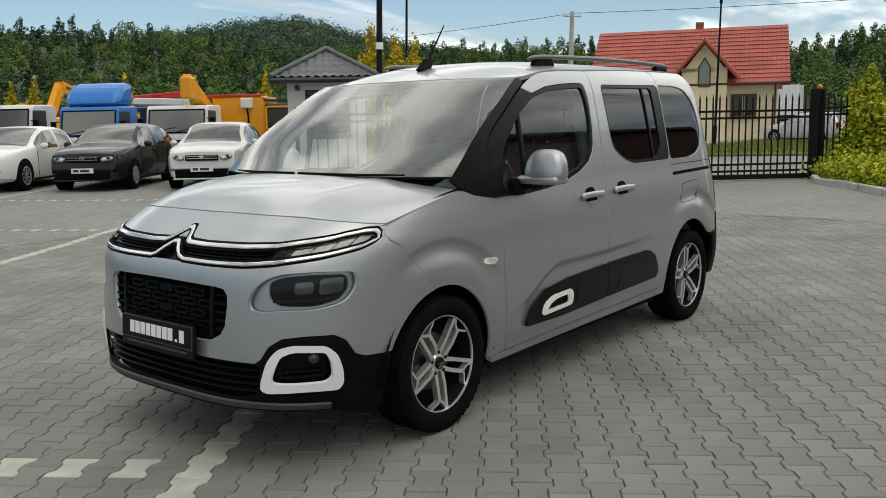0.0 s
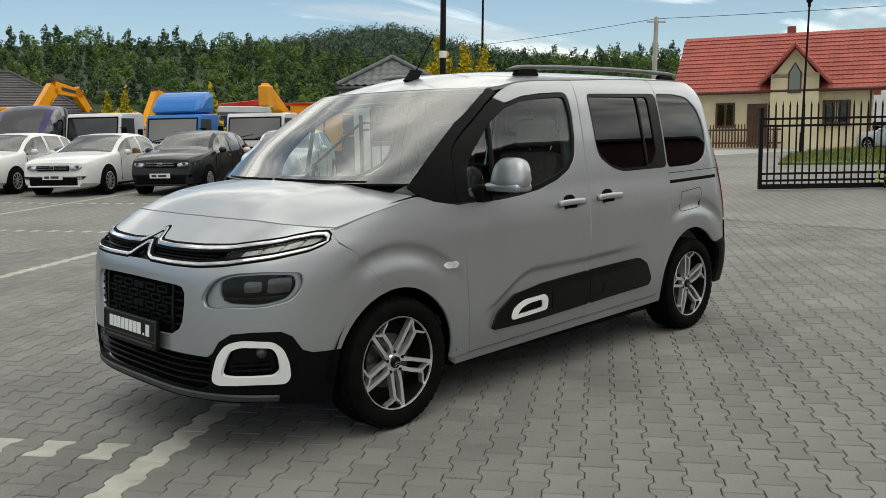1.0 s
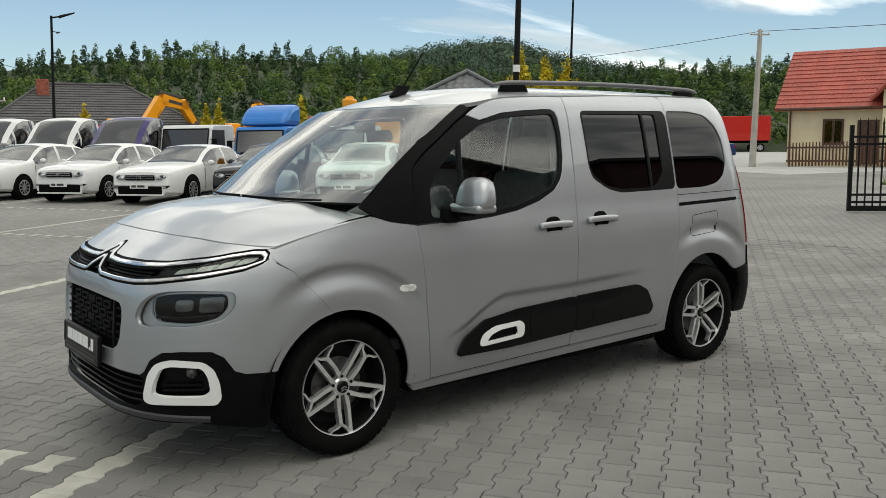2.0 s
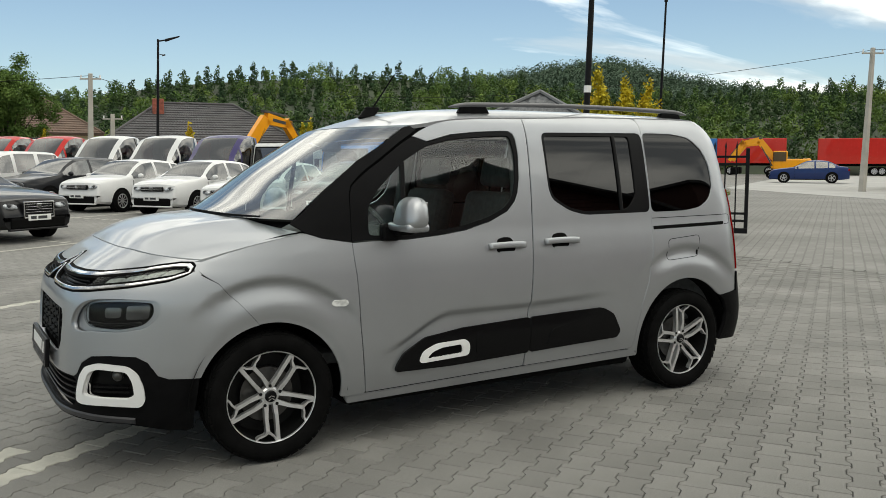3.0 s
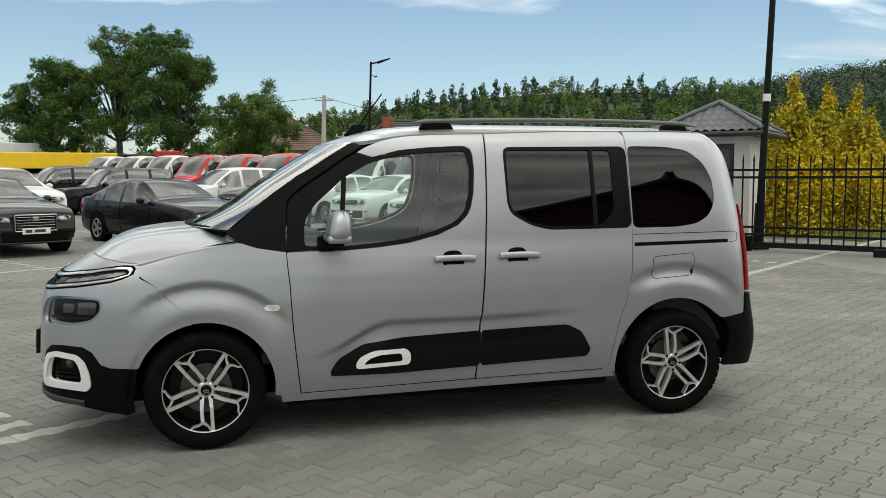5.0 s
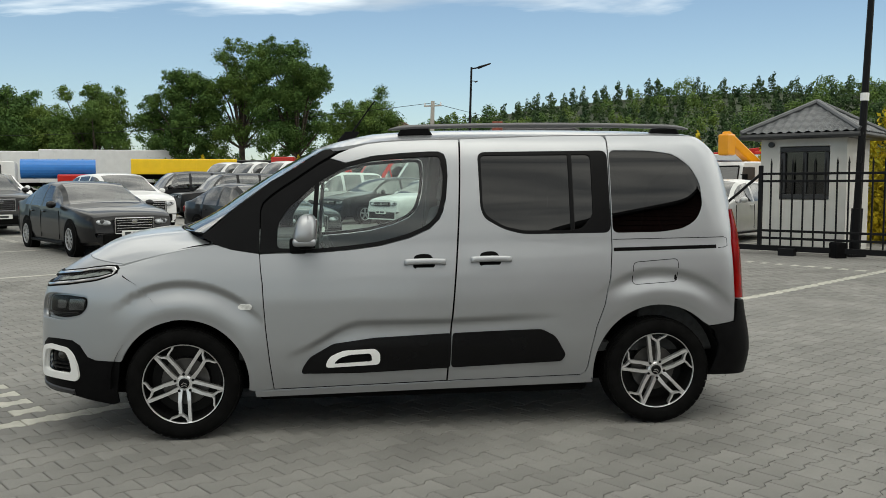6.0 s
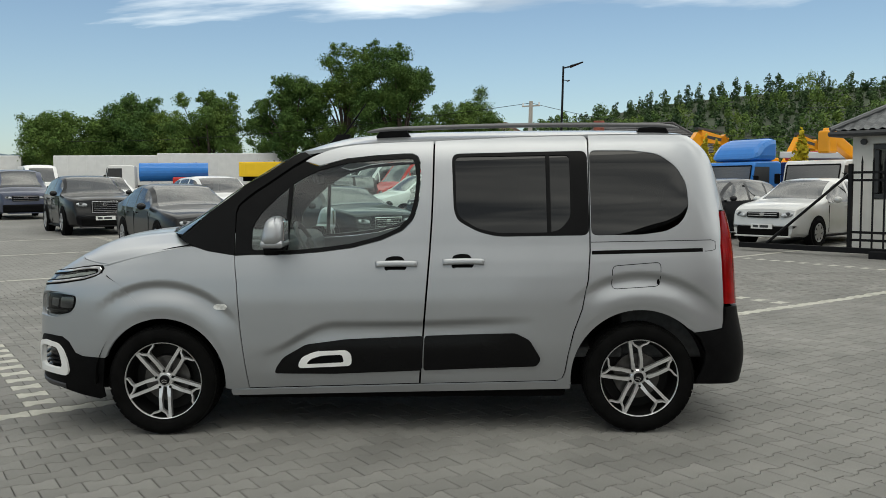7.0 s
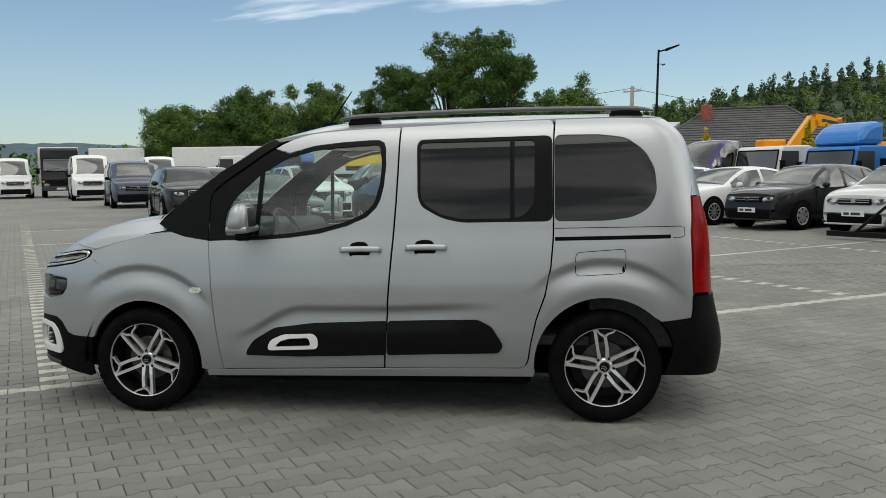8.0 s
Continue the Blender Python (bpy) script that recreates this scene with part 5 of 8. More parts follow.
def lamp_post(x, y, h, arm, label, r=.055, white_mark=False):
    """A tapered post that leans with the yard's slope, with an arm and a flat lamp head."""
    z0 = zg(x, y) - .02
    base = Vector((x, y, z0)) - Vector((POST_LEAN.x, POST_LEAN.y, 0)) * 2.2
    top = base + POST_LEAN * h
    t = thing("lamp_post", Matrix.Translation(base), label, "lamp post")
    inv = -base
    bm = bmesh.new()
    bar(bm, base + inv, top + inv, r, 12, r * .62)
    part("post", bm, M_IRON, t)
    bm = bmesh.new()
    bar(bm, base + inv, base + POST_LEAN * .9 + inv, r * 1.35, 12)
    part("sleeve", bm, M_IRON, t)
    bm = bmesh.new()
    box(bm, (0, 0, .03), (.3, .3, .05), .01)
    part("foot_plate", bm, M_IRON, t)
    if arm is not None:
        a = Vector((math.cos(radians(arm)), math.sin(radians(arm)), 0))
        bm = bmesh.new()
        bar(bm, top + inv - Vector((0, 0, .06)), top + a * .30 + inv, r * .45, 8)
        part("arm", bm, M_IRON, t)
        bm = bmesh.new()
        turn = Matrix.Rotation(radians(arm), 3, "Z") @ Matrix.Rotation(radians(-17), 3, "Y")
        for v in box(bm, (0, 0, 0), (.50, .22, .085), .03):
            if v.co.x > 0:   # the head thins towards its tip
                v.co.z = v.co.z * .45 + .012
                v.co.y *= .8
            v.co = turn @ v.co + top + a * .46 + Vector((0, 0, .05)) + inv
        part("lamp_head", bm, M_IRON, t)
        bm = bmesh.new()
        bar(bm, top - Vector((0, 0, .48)) + inv, top + a * .14 - Vector((0, 0, .50)) + inv, .014, 6)
        box(bm, top + a * .17 - Vector((0, 0, .51)) + inv, (.11, .05, .05), .012, turn)
        part("yard_camera", bm, M_GREYLIP, t, "small grey yard camera on a bracket")
    else:
        bm = bmesh.new()
        bar(bm, top + inv, top + inv + Vector((0, 0, .16)), r * 1.1, 10)
        bmesh.ops.create_uvsphere(bm, u_segments=12, v_segments=8, radius=r * 2.1, matrix=Matrix.Translation(top + inv + Vector((0, 0, .24))))
        part("dome_head", bm, M_IRON, t, "black dome on the post")
    if white_mark:
        bm = bmesh.new()
        c = base + POST_LEAN * 2.92 + inv
        bar(bm, c - POST_LEAN * .07, c + POST_LEAN * .07, r * 1.02, 12)
        part("sticker", bm, M_WHITE, t, "small white sticker")
    return t


lamp_post(10.33, 9.98, 7.5, 30, "tall black steel lamp post behind the gate", .075, True)
lamp_post(5.50, 26.3, 5.38, -5, "black steel lamp post with a flat head on an arm", .058)
lamp_post(20.35, 18.0, 6.75, None, "slim black steel lamp post beside golden conifers", .055)
lamp_post(30.8, 10.9, 5.6, None, "slim black steel lamp post on the grass verge", .055)

M_CONC = mat("pole_concrete", (0.42, 0.40, 0.36), 0.85, vary=0.1, scale=2)


def utility_pole(x, y, h, label, dx=0.0):
    z0 = zg(x, y)
    t = thing("utility_pole", pose(x, y, z0), label, "utility pole")
    bm = bmesh.new()
    for v in box(bm, (0, 0, h / 2 - .3), (.30, .24, h + .6), .02):
        if v.co.z > h / 2:
            v.co.x *= .6
            v.co.y *= .6
        v.co.x += POST_LEAN.x * v.co.z
        v.co.y += POST_LEAN.y * v.co.z
    part("pole", bm, M_CONC, t)
    bm = bmesh.new()
    box(bm, (POST_LEAN.x * h, POST_LEAN.y * h, h - .25), (1.0, .07, .07), .01, Matrix.Rotation(radians(-30), 3, "Z"))
    part("crossarm", bm, M_CONC, t)
    for s in (-.45, .0, .45):
        bm = bmesh.new()
        bar(bm, (POST_LEAN.x * h + s * .86, POST_LEAN.y * h - s * .5, h - .22), (POST_LEAN.x * h + s * .86, POST_LEAN.y * h - s * .5, h - .08), .035, 8)
        part("insulator", bm, M_WHITE, t)
    return Vector((x + POST_LEAN.x * h, y + POST_LEAN.y * h, z0 + h - .1))


u1 = utility_pole(36.2, 20.8, 6.6, "grey concrete utility pole carrying wires")
u2 = utility_pole(5.5, 40.2, 5.35, "grey concrete utility pole carrying wires behind the vans")
u3 = utility_pole(6.9, 42.5, 3.6, "short grey concrete pole before a dark roof")


def wire(p, q, sag):
    cu = bpy.data.curves.new("wire", "CURVE")
    cu.dimensions, cu.bevel_depth = "3D", .012
    sp = cu.splines.new("POLY")
    sp.points.add(20)
    for i in range(21):
        t = i / 20
        c = Vector(p).lerp(Vector(q), t) - Vector((0, 0, sag * 4 * t * (1 - t)))
        sp.points[i].co = (*c, 1)
    ob = new("overhead_wire", cu)
    cu.materials.append(M_IRON)
    return tagged(ob, "thin dark overhead wire strung between poles", "wire", "overhead wires")


wire(u1, (48, -18, 7.4), .5)
wire(u1, (28, 62, 7.0), .9)
wire(u2, (-30, 62, 5.0), .6)
wire(u2, (30, 62, 5.0), .8)

M_PLASTER = mat("white_plaster", (0.62, 0.61, 0.58), 0.9, vary=0.06, scale=2, bump=0.25, bscale=120)
M_ROOFMETAL = mat("grey_metal_tile", (0.10, 0.105, 0.11), 0.42, 0.2, vary=0.12, scale=4)
M_FRAME = mat("anthracite_frame", (0.03, 0.032, 0.035), 0.5, vary=0.08)
G_WIN = glass("window_glass", (0.25, 0.27, 0.27), 0.06)


def booth():
    c0 = Vector((10.29, 10.37, .07))
    th = math.atan2(-1.15, 1.10)   # along the front wall, left end to right end
    t = thing("gate_booth", Matrix.Translation(c0) @ Matrix.Rotation(th, 4, "Z"), "white plastered gate booth with a grey metal tile hip roof", "booth")
    # local: x from 0 (right corner) to -2.4 (left corner), y depth away from the yard... front at y = 0
    W_, D_, H_ = 1.60, 1.60, 2.24
    S = -1
    wx0, wx1, wz0, wz1 = -.19 * W_, -.77 * W_, 1.03, 2.06
    for c, s in (((-W_ / 2, .1, wz0 / 2), (W_, .2, wz0)), ((-W_ / 2, .1, (wz1 + H_) / 2), (W_, .2, H_ - wz1)), (((wx0) / 2, .1, (wz0 + wz1) / 2), (abs(wx0), .2, wz1 - wz0)), (((wx1 - W_) / 2, .1, (wz0 + wz1) / 2), (W_ + wx1, .2, wz1 - wz0)), ((-.1, D_ / 2 + .1, H_ / 2), (.2, D_ - .2, H_)), ((-W_ + .1, D_ / 2 + .1, H_ / 2), (.2, D_ - .2, H_)), ((-W_ / 2, D_ - .1, H_ / 2), (W_ - .4, .2, H_))):
        bm = bmesh.new()
        box(bm, c, s)
        part("wall", bm, M_PLASTER, t)
    wf = bmesh.new()
    cx, cz = (wx0 + wx1) / 2, (wz0 + wz1) / 2
    ww, wh = abs(wx1 - wx0), wz1 - wz0
    for c, s in (((cx, .06, wz0 + .06), (ww, .10, .09)), ((cx, .06, wz1 - .06), (ww, .10, .09)), ((wx0 - .06, .06, cz), (.08, .10, wh - .24)), ((wx1 + .06, .06, cz), (.08, .10, wh - .24)), ((cx, .06, cz), (.07, .08, wh - .24))):
        box(wf, c, s, .006)
    win = part("window", wf, M_FRAME, t, "anthracite framed window")
    for k in (-1, 1):
        pb = bmesh.new()
        box(pb, (cx + k * ww * .22, .08, cz), (ww * .40, .012, wh - .22))
        part("pane", pb, G_WIN, win)
    # roof: hip with waved tile courses
    ov, za, ze = .30, 2.93, 2.30
    corners = [Vector((ov, -ov, ze)), Vector((-W_ - ov, -ov, ze)), Vector((-W_ - ov, D_ + ov, ze)), Vector((ov, D_ + ov, ze))]
    apex = Vector((-W_ / 2, D_ / 2, za))
    for a, b in zip(corners, corners[1:] + corners[:1]):
        vs, fs = [], []
        nu, nv = 48, 15
        for j in range(nv + 1):
            tt = j / nv
            step = .022 * (1 - (tt * 5 % 1.0))
            l0, l1 = a.lerp(apex, tt), b.lerp(apex, tt)
            for i in range(nu + 1):
                p = l0.lerp(l1, i / nu)
                wv_ = .018 * math.cos((p - (a + b) / 2).dot((b - a).normalized()) * 2 * math.pi / .17)
                vs.append(p + Vector((0, 0, wv_ * (1 - tt) ** .3 + step)))
        for j in range(nv):
            for i in range(nu):
                k = j * (nu + 1) + i
                fs.append((k, k + 1, k + nu + 2, k + nu + 1))
        part("roof_face", mesh_of(vs, fs), M_ROOFMETAL, t)
    for a in corners:
        bm = bmesh.new()
        bar(bm, a + Vector((0, 0, .03)), apex + Vector((0, 0, .03)), .055, 8)
        part("ridge_cap", bm, M_ROOFMETAL, t)
    bm = bmesh.new()
    box(bm, (-W_ / 2, D_ / 2, ze - .06), (W_ + 2 * ov - .04, D_ + 2 * ov - .04, .08), .01)
    part("eaves_board", bm, M_FRAME, t)
    for a, b in zip(corners, corners[1:] + corners[:1]):
        bm = bmesh.new()
        bar(bm, a - Vector((0, 0, .05)), b - Vector((0, 0, .05)), .05, 8)
        part("gutter", bm, M_FRAME, t)
    bm = bmesh.new()
    bar(bm, (-W_ + .21, -.06, 2.10), (-W_ + .21, .02, 2.10), .055, 16)
    part("wall_lamp", bm, M_FRAME, t, "round black wall lamp")
    return t


booth()


# ---- parked vehicles ----
def paint(name, color, metal=0.3):
    return mat(name, color, 0.38, metal, 0.55, vary=0.03, scale=3, spec=0.08)


C_WHITE = paint("white_car_paint", (0.70, 0.70, 0.695), 0.0)
C_SILVER = paint("pale_silver_paint", (0.58, 0.58, 0.57), 0.4)
C_DKGREY = paint("dark_grey_paint", (0.014, 0.0145, 0.017), 0.3)
C_BLACK = paint("black_car_paint", (0.005, 0.005, 0.006), 0.0)
C_BLUEGREY = paint("blue_grey_paint", (0.06, 0.07, 0.11), 0.4)
C_NAVY = paint("navy_paint", (0.012, 0.03, 0.12), 0.3)
C_RED = paint("red_paint", (0.50, 0.025, 0.02), 0.0)
C_BLUE = paint("blue_truck_paint", (0.035, 0.19, 0.55), 0.0)
C_YELLOW = paint("yellow_machine_paint", (0.80, 0.33, 0.015), 0.0)
C_CREAM = paint("yellow_lorry_paint", (0.85, 0.55, 0.02), 0.0)
C_VIOLET = paint("violet_van_paint", (0.06, 0.05, 0.14), 0.3)
M_LAMPW = mat("pale_lamp_glass", (0.38, 0.40, 0.42), 0.15, 0.4, 0.6, vary=0.35, scale=14)
M_PLATE = mat("plate_white", (0.72, 0.72, 0.70), 0.5, vary=0.05)
G_CAR = glass("car_glass", (0.17, 0.195, 0.19), 0.21)
G_CAB = glass("lorry_glass", (0.09, 0.10, 0.10), 0.22)
M_GREYRIM = mat("silver_rim", (0.45, 0.45, 0.46), 0.4, 0.7, vary=0.1)

ME_WTYRE = mesh_of(*lathe([(.60, -.30), (.68, -.34), (.90, -.34), (.985, -.26), (1.0, 0), (.985, .26), (.90, .34), (.60, .30)], 28))
ME_WTYRE.polygons.foreach_set("use_smooth", [True] * len(ME_WTYRE.polygons))
ME_WTYRE.materials.append(M_RUBBER)
ME_WBACK = mesh_of(*lathe([(.63, -.30), (.58, -.18), (.02, -.16)], 24))
ME_WBACK.materials.append(M_ALLOYBLK)


def rim_mesh(n, w):
    bm = bmesh.new()
    v, f = lathe([(.66, -.32), (.62, -.345), (.575, -.32), (.57, -.26)], 28)
    vs = [bm.verts.new(p) for p in v]
    for q in f:
        bm.faces.new([vs[i] for i in q])
    for k in range(n):
        a = 2 * math.pi * k / n + .3
        m = Matrix.Rotation(-a, 3, "Y")
        box(bm, m @ Vector((.34, -.29, 0)), (.52, .06, w), .0, m)
    bar(bm, (0, -.33, 0), (0, -.22, 0), .15, 14)
    me = bpy.data.meshes.new("rim")
    bm.to_mesh(me)
    bm.free()
    me.materials.append(M_GREYRIM)
    return me


ME_RIM5, ME_RIM10, ME_RIMST = rim_mesh(5, .17), rim_mesh(10, .085), rim_mesh(7, .26)


def small_wheel(t, x, y, r, left, rim):
    """left: the wheel's face looks to +y."""
    w = new("wheel")
    w.parent = t
    w.matrix_basis = pose(x, y, r, 0, 17 * x, 0) @ pose(0, 0, 0, 0, 0, 180 if left else 0) @ Matrix.Diagonal((r, r, r, 1))
    for nm, me in (("tyre", ME_WTYRE), ("rim", rim), ("wheel_back", ME_WBACK)):
        new(nm, me).parent = w


KINDS = {
    # length, width, height profile, belt profile, screen, rear window, pillars, axles, wheel radius
    "hatch": dict(L=4.1, W=1.74, top=[(0, .50), (.02, .72), (.09, .82), (.22, .88), (.6, .95), (1.05, 1.0), (1.20, 1.03), (1.62, 1.28), (1.95, 1.44), (2.5, 1.485), (3.2, 1.45), (3.62, 1.38), (3.95, 1.06), (4.06, .85), (4.1, .5)], belt=[(0, .74), (1.1, .93), (2.5, .97), (4.1, 1.02)], ws=(1.20, 1.92), rw=(3.66, 3.95), win=(1.32, 3.55), pil=[(2.32, 2.42), (3.12, 3.2)], ax=(.80, 3.36), r=.315),
    "sedan": dict(L=4.85, W=1.84, top=[(0, .48), (.02, .68), (.09, .78), (.24, .84), (.7, .92), (1.25, .985), (1.42, 1.01), (1.90, 1.24), (2.35, 1.42), (2.9, 1.455), (3.5, 1.40), (4.05, 1.18), (4.25, 1.08), (4.72, 1.02), (4.82, .88), (4.85, .5)], belt=[(0, .74), (1.3, .92), (2.8, .95), (4.85, 1.0)], ws=(1.42, 2.32), rw=(3.55, 4.2), win=(1.58, 3.95), pil=[(2.72, 2.82), (3.52, 3.6)], ax=(.90, 3.78), r=.335),
    "wagon": dict(L=4.55, W=1.80, top=[(0, .52), (.02, .74), (.09, .84), (.22, .90), (.7, .98), (1.15, 1.04), (1.28, 1.07), (1.75, 1.36), (2.1, 1.52), (2.7, 1.57), (3.7, 1.54), (4.2, 1.46), (4.45, 1.08), (4.52, .85), (4.55, .5)], belt=[(0, .78), (1.2, 1.0), (4.55, 1.05)], ws=(1.28, 2.06), rw=(4.22, 4.44), win=(1.42, 4.10), pil=[(2.5, 2.6), (3.4, 3.5)], ax=(.86, 3.55), r=.335),
    "suv": dict(L=4.4, W=1.84, top=[(0, .58), (.02, .82), (.09, .93), (.22, .98), (.7, 1.04), (1.15, 1.08), (1.28, 1.12), (1.75, 1.42), (2.05, 1.56), (2.7, 1.60), (3.6, 1.55), (4.0, 1.44), (4.3, 1.08), (4.38, .85), (4.4, .55)], belt=[(0, .86), (1.2, 1.04), (4.4, 1.10)], ws=(1.28, 2.02), rw=(4.02, 4.3), win=(1.42, 3.90), pil=[(2.45, 2.55), (3.3, 3.4)], ax=(.86, 3.46), r=.36),
    "jeep": dict(L=4.7, W=1.88, top=[(0, .62), (.02, .93), (.06, 1.0), (.18, 1.03), (.9, 1.08), (1.15, 1.12), (1.25, 1.16), (1.65, 1.58), (1.95, 1.80), (2.7, 1.86), (4.2, 1.84), (4.5, 1.76), (4.66, 1.2), (4.7, .6)], belt=[(0, .92), (1.2, 1.10), (4.7, 1.16)], ws=(1.25, 1.9), rw=(4.5, 4.64), win=(1.38, 4.4), pil=[(2.4, 2.52), (3.4, 3.52)], ax=(.86, 3.62), r=.39),
    "mpv": dict(L=4.4, W=1.82, top=[(0, .52), (.02, .77), (.09, .88), (.22, .94), (.6, 1.03), (.95, 1.10), (1.05, 1.14), (1.6, 1.5), (1.95, 1.70), (2.6, 1.78), (3.9, 1.76), (4.15, 1.68), (4.36, 1.15), (4.4, .55)], belt=[(0, .84), (1.0, 1.05), (4.4, 1.12)], ws=(1.05, 1.9), rw=(4.16, 4.34), win=(1.2, 4.05), pil=[(2.2, 2.32), (3.1, 3.25)], ax=(.88, 3.60), r=.32),
    "bus": dict(L=5.1, W=1.93, top=[(0, .52), (.02, .84), (.07, .94), (.2, 1.02), (.7, 1.12), (.95, 1.18), (1.05, 1.22), (1.6, 1.66), (1.9, 1.86), (2.6, 1.92), (4.7, 1.91), (4.95, 1.82), (5.08, 1.2), (5.1, .55)], belt=[(0, .92), (1.0, 1.14), (5.1, 1.16)], ws=(1.05, 1.86), rw=(4.95, 5.05), win=(1.2, 4.8), pil=[(2.2, 2.35), (3.5, 3.65)], ax=(.92, 4.1), r=.335),
    "van": dict(L=5.6, W=2.05, top=[(0, .55), (.03, .93), (.09, 1.05), (.2, 1.13), (.7, 1.28), (.9, 1.34), (.98, 1.40), (1.5, 2.0), (1.8, 2.28), (2.4, 2.45), (5.4, 2.46), (5.55, 2.36), (5.58, 1.4), (5.6, .6)], belt=[(0, .98), (.9, 1.25), (5.6, 1.30)], ws=(.98, 1.75), rw=(5.56, 5.57), win=(1.1, 2.2), pil=[(1.42, 1.48)], ax=(.95, 4.3), r=.34),
    "pickup": dict(L=2.6, W=2.05, top=[(0, .55), (.03, .93), (.09, 1.04), (.2, 1.11), (.7, 1.26), (.9, 1.32), (.98, 1.38), (1.45, 1.95), (1.7, 2.18), (2.0, 2.25), (2.45, 2.24), (2.54, 2.16), (2.58, 1.3), (2.6, .6)], belt=[(0, .98), (.9, 1.22), (2.6, 1.26)], ws=(.98, 1.66), rw=(2.56, 2.58), win=(1.1, 2.3), pil=[(1.38, 1.44)], ax=(.95, 2.4), r=.34),
}


def vehicle(kind, color, label, x, y, heading, category="car", group="", rim=None, grille="slats", seams=True, lights=M_LAMPW, rear_box=None, name=None, wide_grille=1.0, size=1.0):
    """A parked vehicle: lofted body split into body, screens and side windows, with wheels, lamps, grille, mirrors."""
    k = KINDS[kind]
    L, hw = k["L"], k["W"] / 2
    foh = k["ax"][0]
    t = thing(name or {"van": "van", "pickup": "pickup_truck", "bus": "minibus"}.get(kind, "parked_car"), pose(x, y, zg(x, y) - .004, 0, 0, heading) @ Matrix.Scale(size, 4), label, category, group)
    tz, bz = curve(*zip(*k["top"])), curve(*zip(*k["belt"]))
    st = sorted(set([round(p[0], 3) for p in k["top"]] + list(k["ws"]) + list(k["rw"]) + list(k["win"]) + [q for p in k["pil"] for q in p] + [round(i * L / 30, 3) for i in range(31)]))
    clean = [st[0]]
    keep = set(list(k["ws"]) + list(k["rw"]) + list(k["win"]) + [q for p in k["pil"] for q in p])
    for s in st[1:]:
        if s - clean[-1] > .035 or s in keep:
            clean.append(s)
    st = clean

    def section(s):
        zt = tz(s)
        zb = min(bz(s), zt - .02)
        g = max(0, min(1, (zt - zb) / .42))
        g = g * g * (3 - 2 * g)
        tf = max(0, 1 - s / .75)
        tr = max(0, 1 - (L - s) / .6)
        w = hw * (1 - .20 * tf ** 2.2 - .16 * tr ** 2.2)
        zl = .20 + .06 * tf + .08 * tr
        zm = min(.72, zb - .06)
        top_in = .76 if kind not in ("van", "bus", "pickup", "jeep") else .86
        return [(.86 * w, zl), (.96 * w, zl + .06), (w, zl + .22), (w * .995, zm), (w * (.965), zb), (w * (.955 - g * (.955 - (top_in + .10))), zb + (zt - zb) * .52), (w * (.93 - g * (.93 - top_in)), zt - .055 * g - .012), (w * (.80 - g * .14), zt - .006), (w * .38, zt + .018), (0, zt + .022)]
    NSEC = 10
    groups = {"body": [], "windscreen": [], "rear_window": []}
    verts = []
    for s in st:
        sec = section(s)
        X = foh - s
        verts += [(X, d, z) for d, z in sec] + [(X, -d, z) for d, z in sec[-2::-1]]
    n = 2 * NSEC - 1
    side_win = {}
    for i in range(len(st) - 1):
        sm = (st[i] + st[i + 1]) / 2
        glassy = k["win"][0] <= sm <= k["win"][1] and not any(a <= sm <= b for a, b in k["pil"])
        pane = sum(1 for a, b in k["pil"] if sm > b)
        for j in range(n - 1):
            q = (i * n + j, i * n + j + 1, (i + 1) * n + j + 1, (i + 1) * n + j)
            jj = j if j < NSEC - 1 else 2 * NSEC - 3 - j
            if glassy and jj in (4, 5) and tz(sm) - bz(sm) > .10:
                side_win.setdefault((pane, j < NSEC - 1), []).append(q)
            elif k["ws"][0] <= sm <= k["ws"][1] and jj in (7, 8):
                groups["windscreen"].append(q)
            elif k["rw"][0] <= sm <= k["rw"][1] and jj in (7, 8) and kind not in ("van",):
                groups["rear_window"].append(q)
            else:
                groups["body"].append(q)
    groups["body"] += [tuple(range(n))[::-1], tuple((len(st) - 1) * n + j for j in range(n))]

    def sub(nm, faces, material, lb=""):
        used = sorted({i for q in faces for i in q})
        remap = {o: c for c, o in enumerate(used)}
        me = mesh_of([verts[i] for i in used], [tuple(remap[i] for i in q) for q in faces])
        me.polygons.foreach_set("use_smooth", [True] * len(me.polygons))
        bm = bmesh.new()
        bm.from_mesh(me)
        bmesh.ops.recalc_face_normals(bm, faces=bm.faces)
        for e in bm.edges:
            if len(e.link_faces) == 2 and e.calc_face_angle(0) > radians(38):
                e.smooth = False
        bm.to_mesh(me)
        bm.free()
        me.materials.append(material)
        o = new(nm, me)
        o.parent = t
        if lb:
            o["label"] = lb
        return o
    sub("body", groups["body"], color)
    sub("windscreen", groups["windscreen"], G_CAR)
    if groups["rear_window"]:
        sub("rear_window", groups["rear_window"], G_CAR)
    for q in side_win.values():
        sub("side_window", q, G_CAR)

    def bx(nm, c, s, material, bev=.01, rot=None, lb=""):
        bm = bmesh.new()
        box(bm, c, s, bev, rot)
        return part(nm, bm, material, t, lb)
    # cabin floor and seats as one dark shape below the windows
    bx("cabin", (foh - (k["ws"][0] + k["win"][1]) / 2, 0, .70), (k["win"][1] - k["ws"][0], k["W"] * .80, .45), M_SEAT, .05)
    for s_ in (1, -1):
        bx("seat", (foh - k["ws"][1] - .35, s_ * hw * .42, bz(2) + .10), (.16, .44, .55), M_SEAT, .06)
    r = k["r"]
    yw = hw - .10
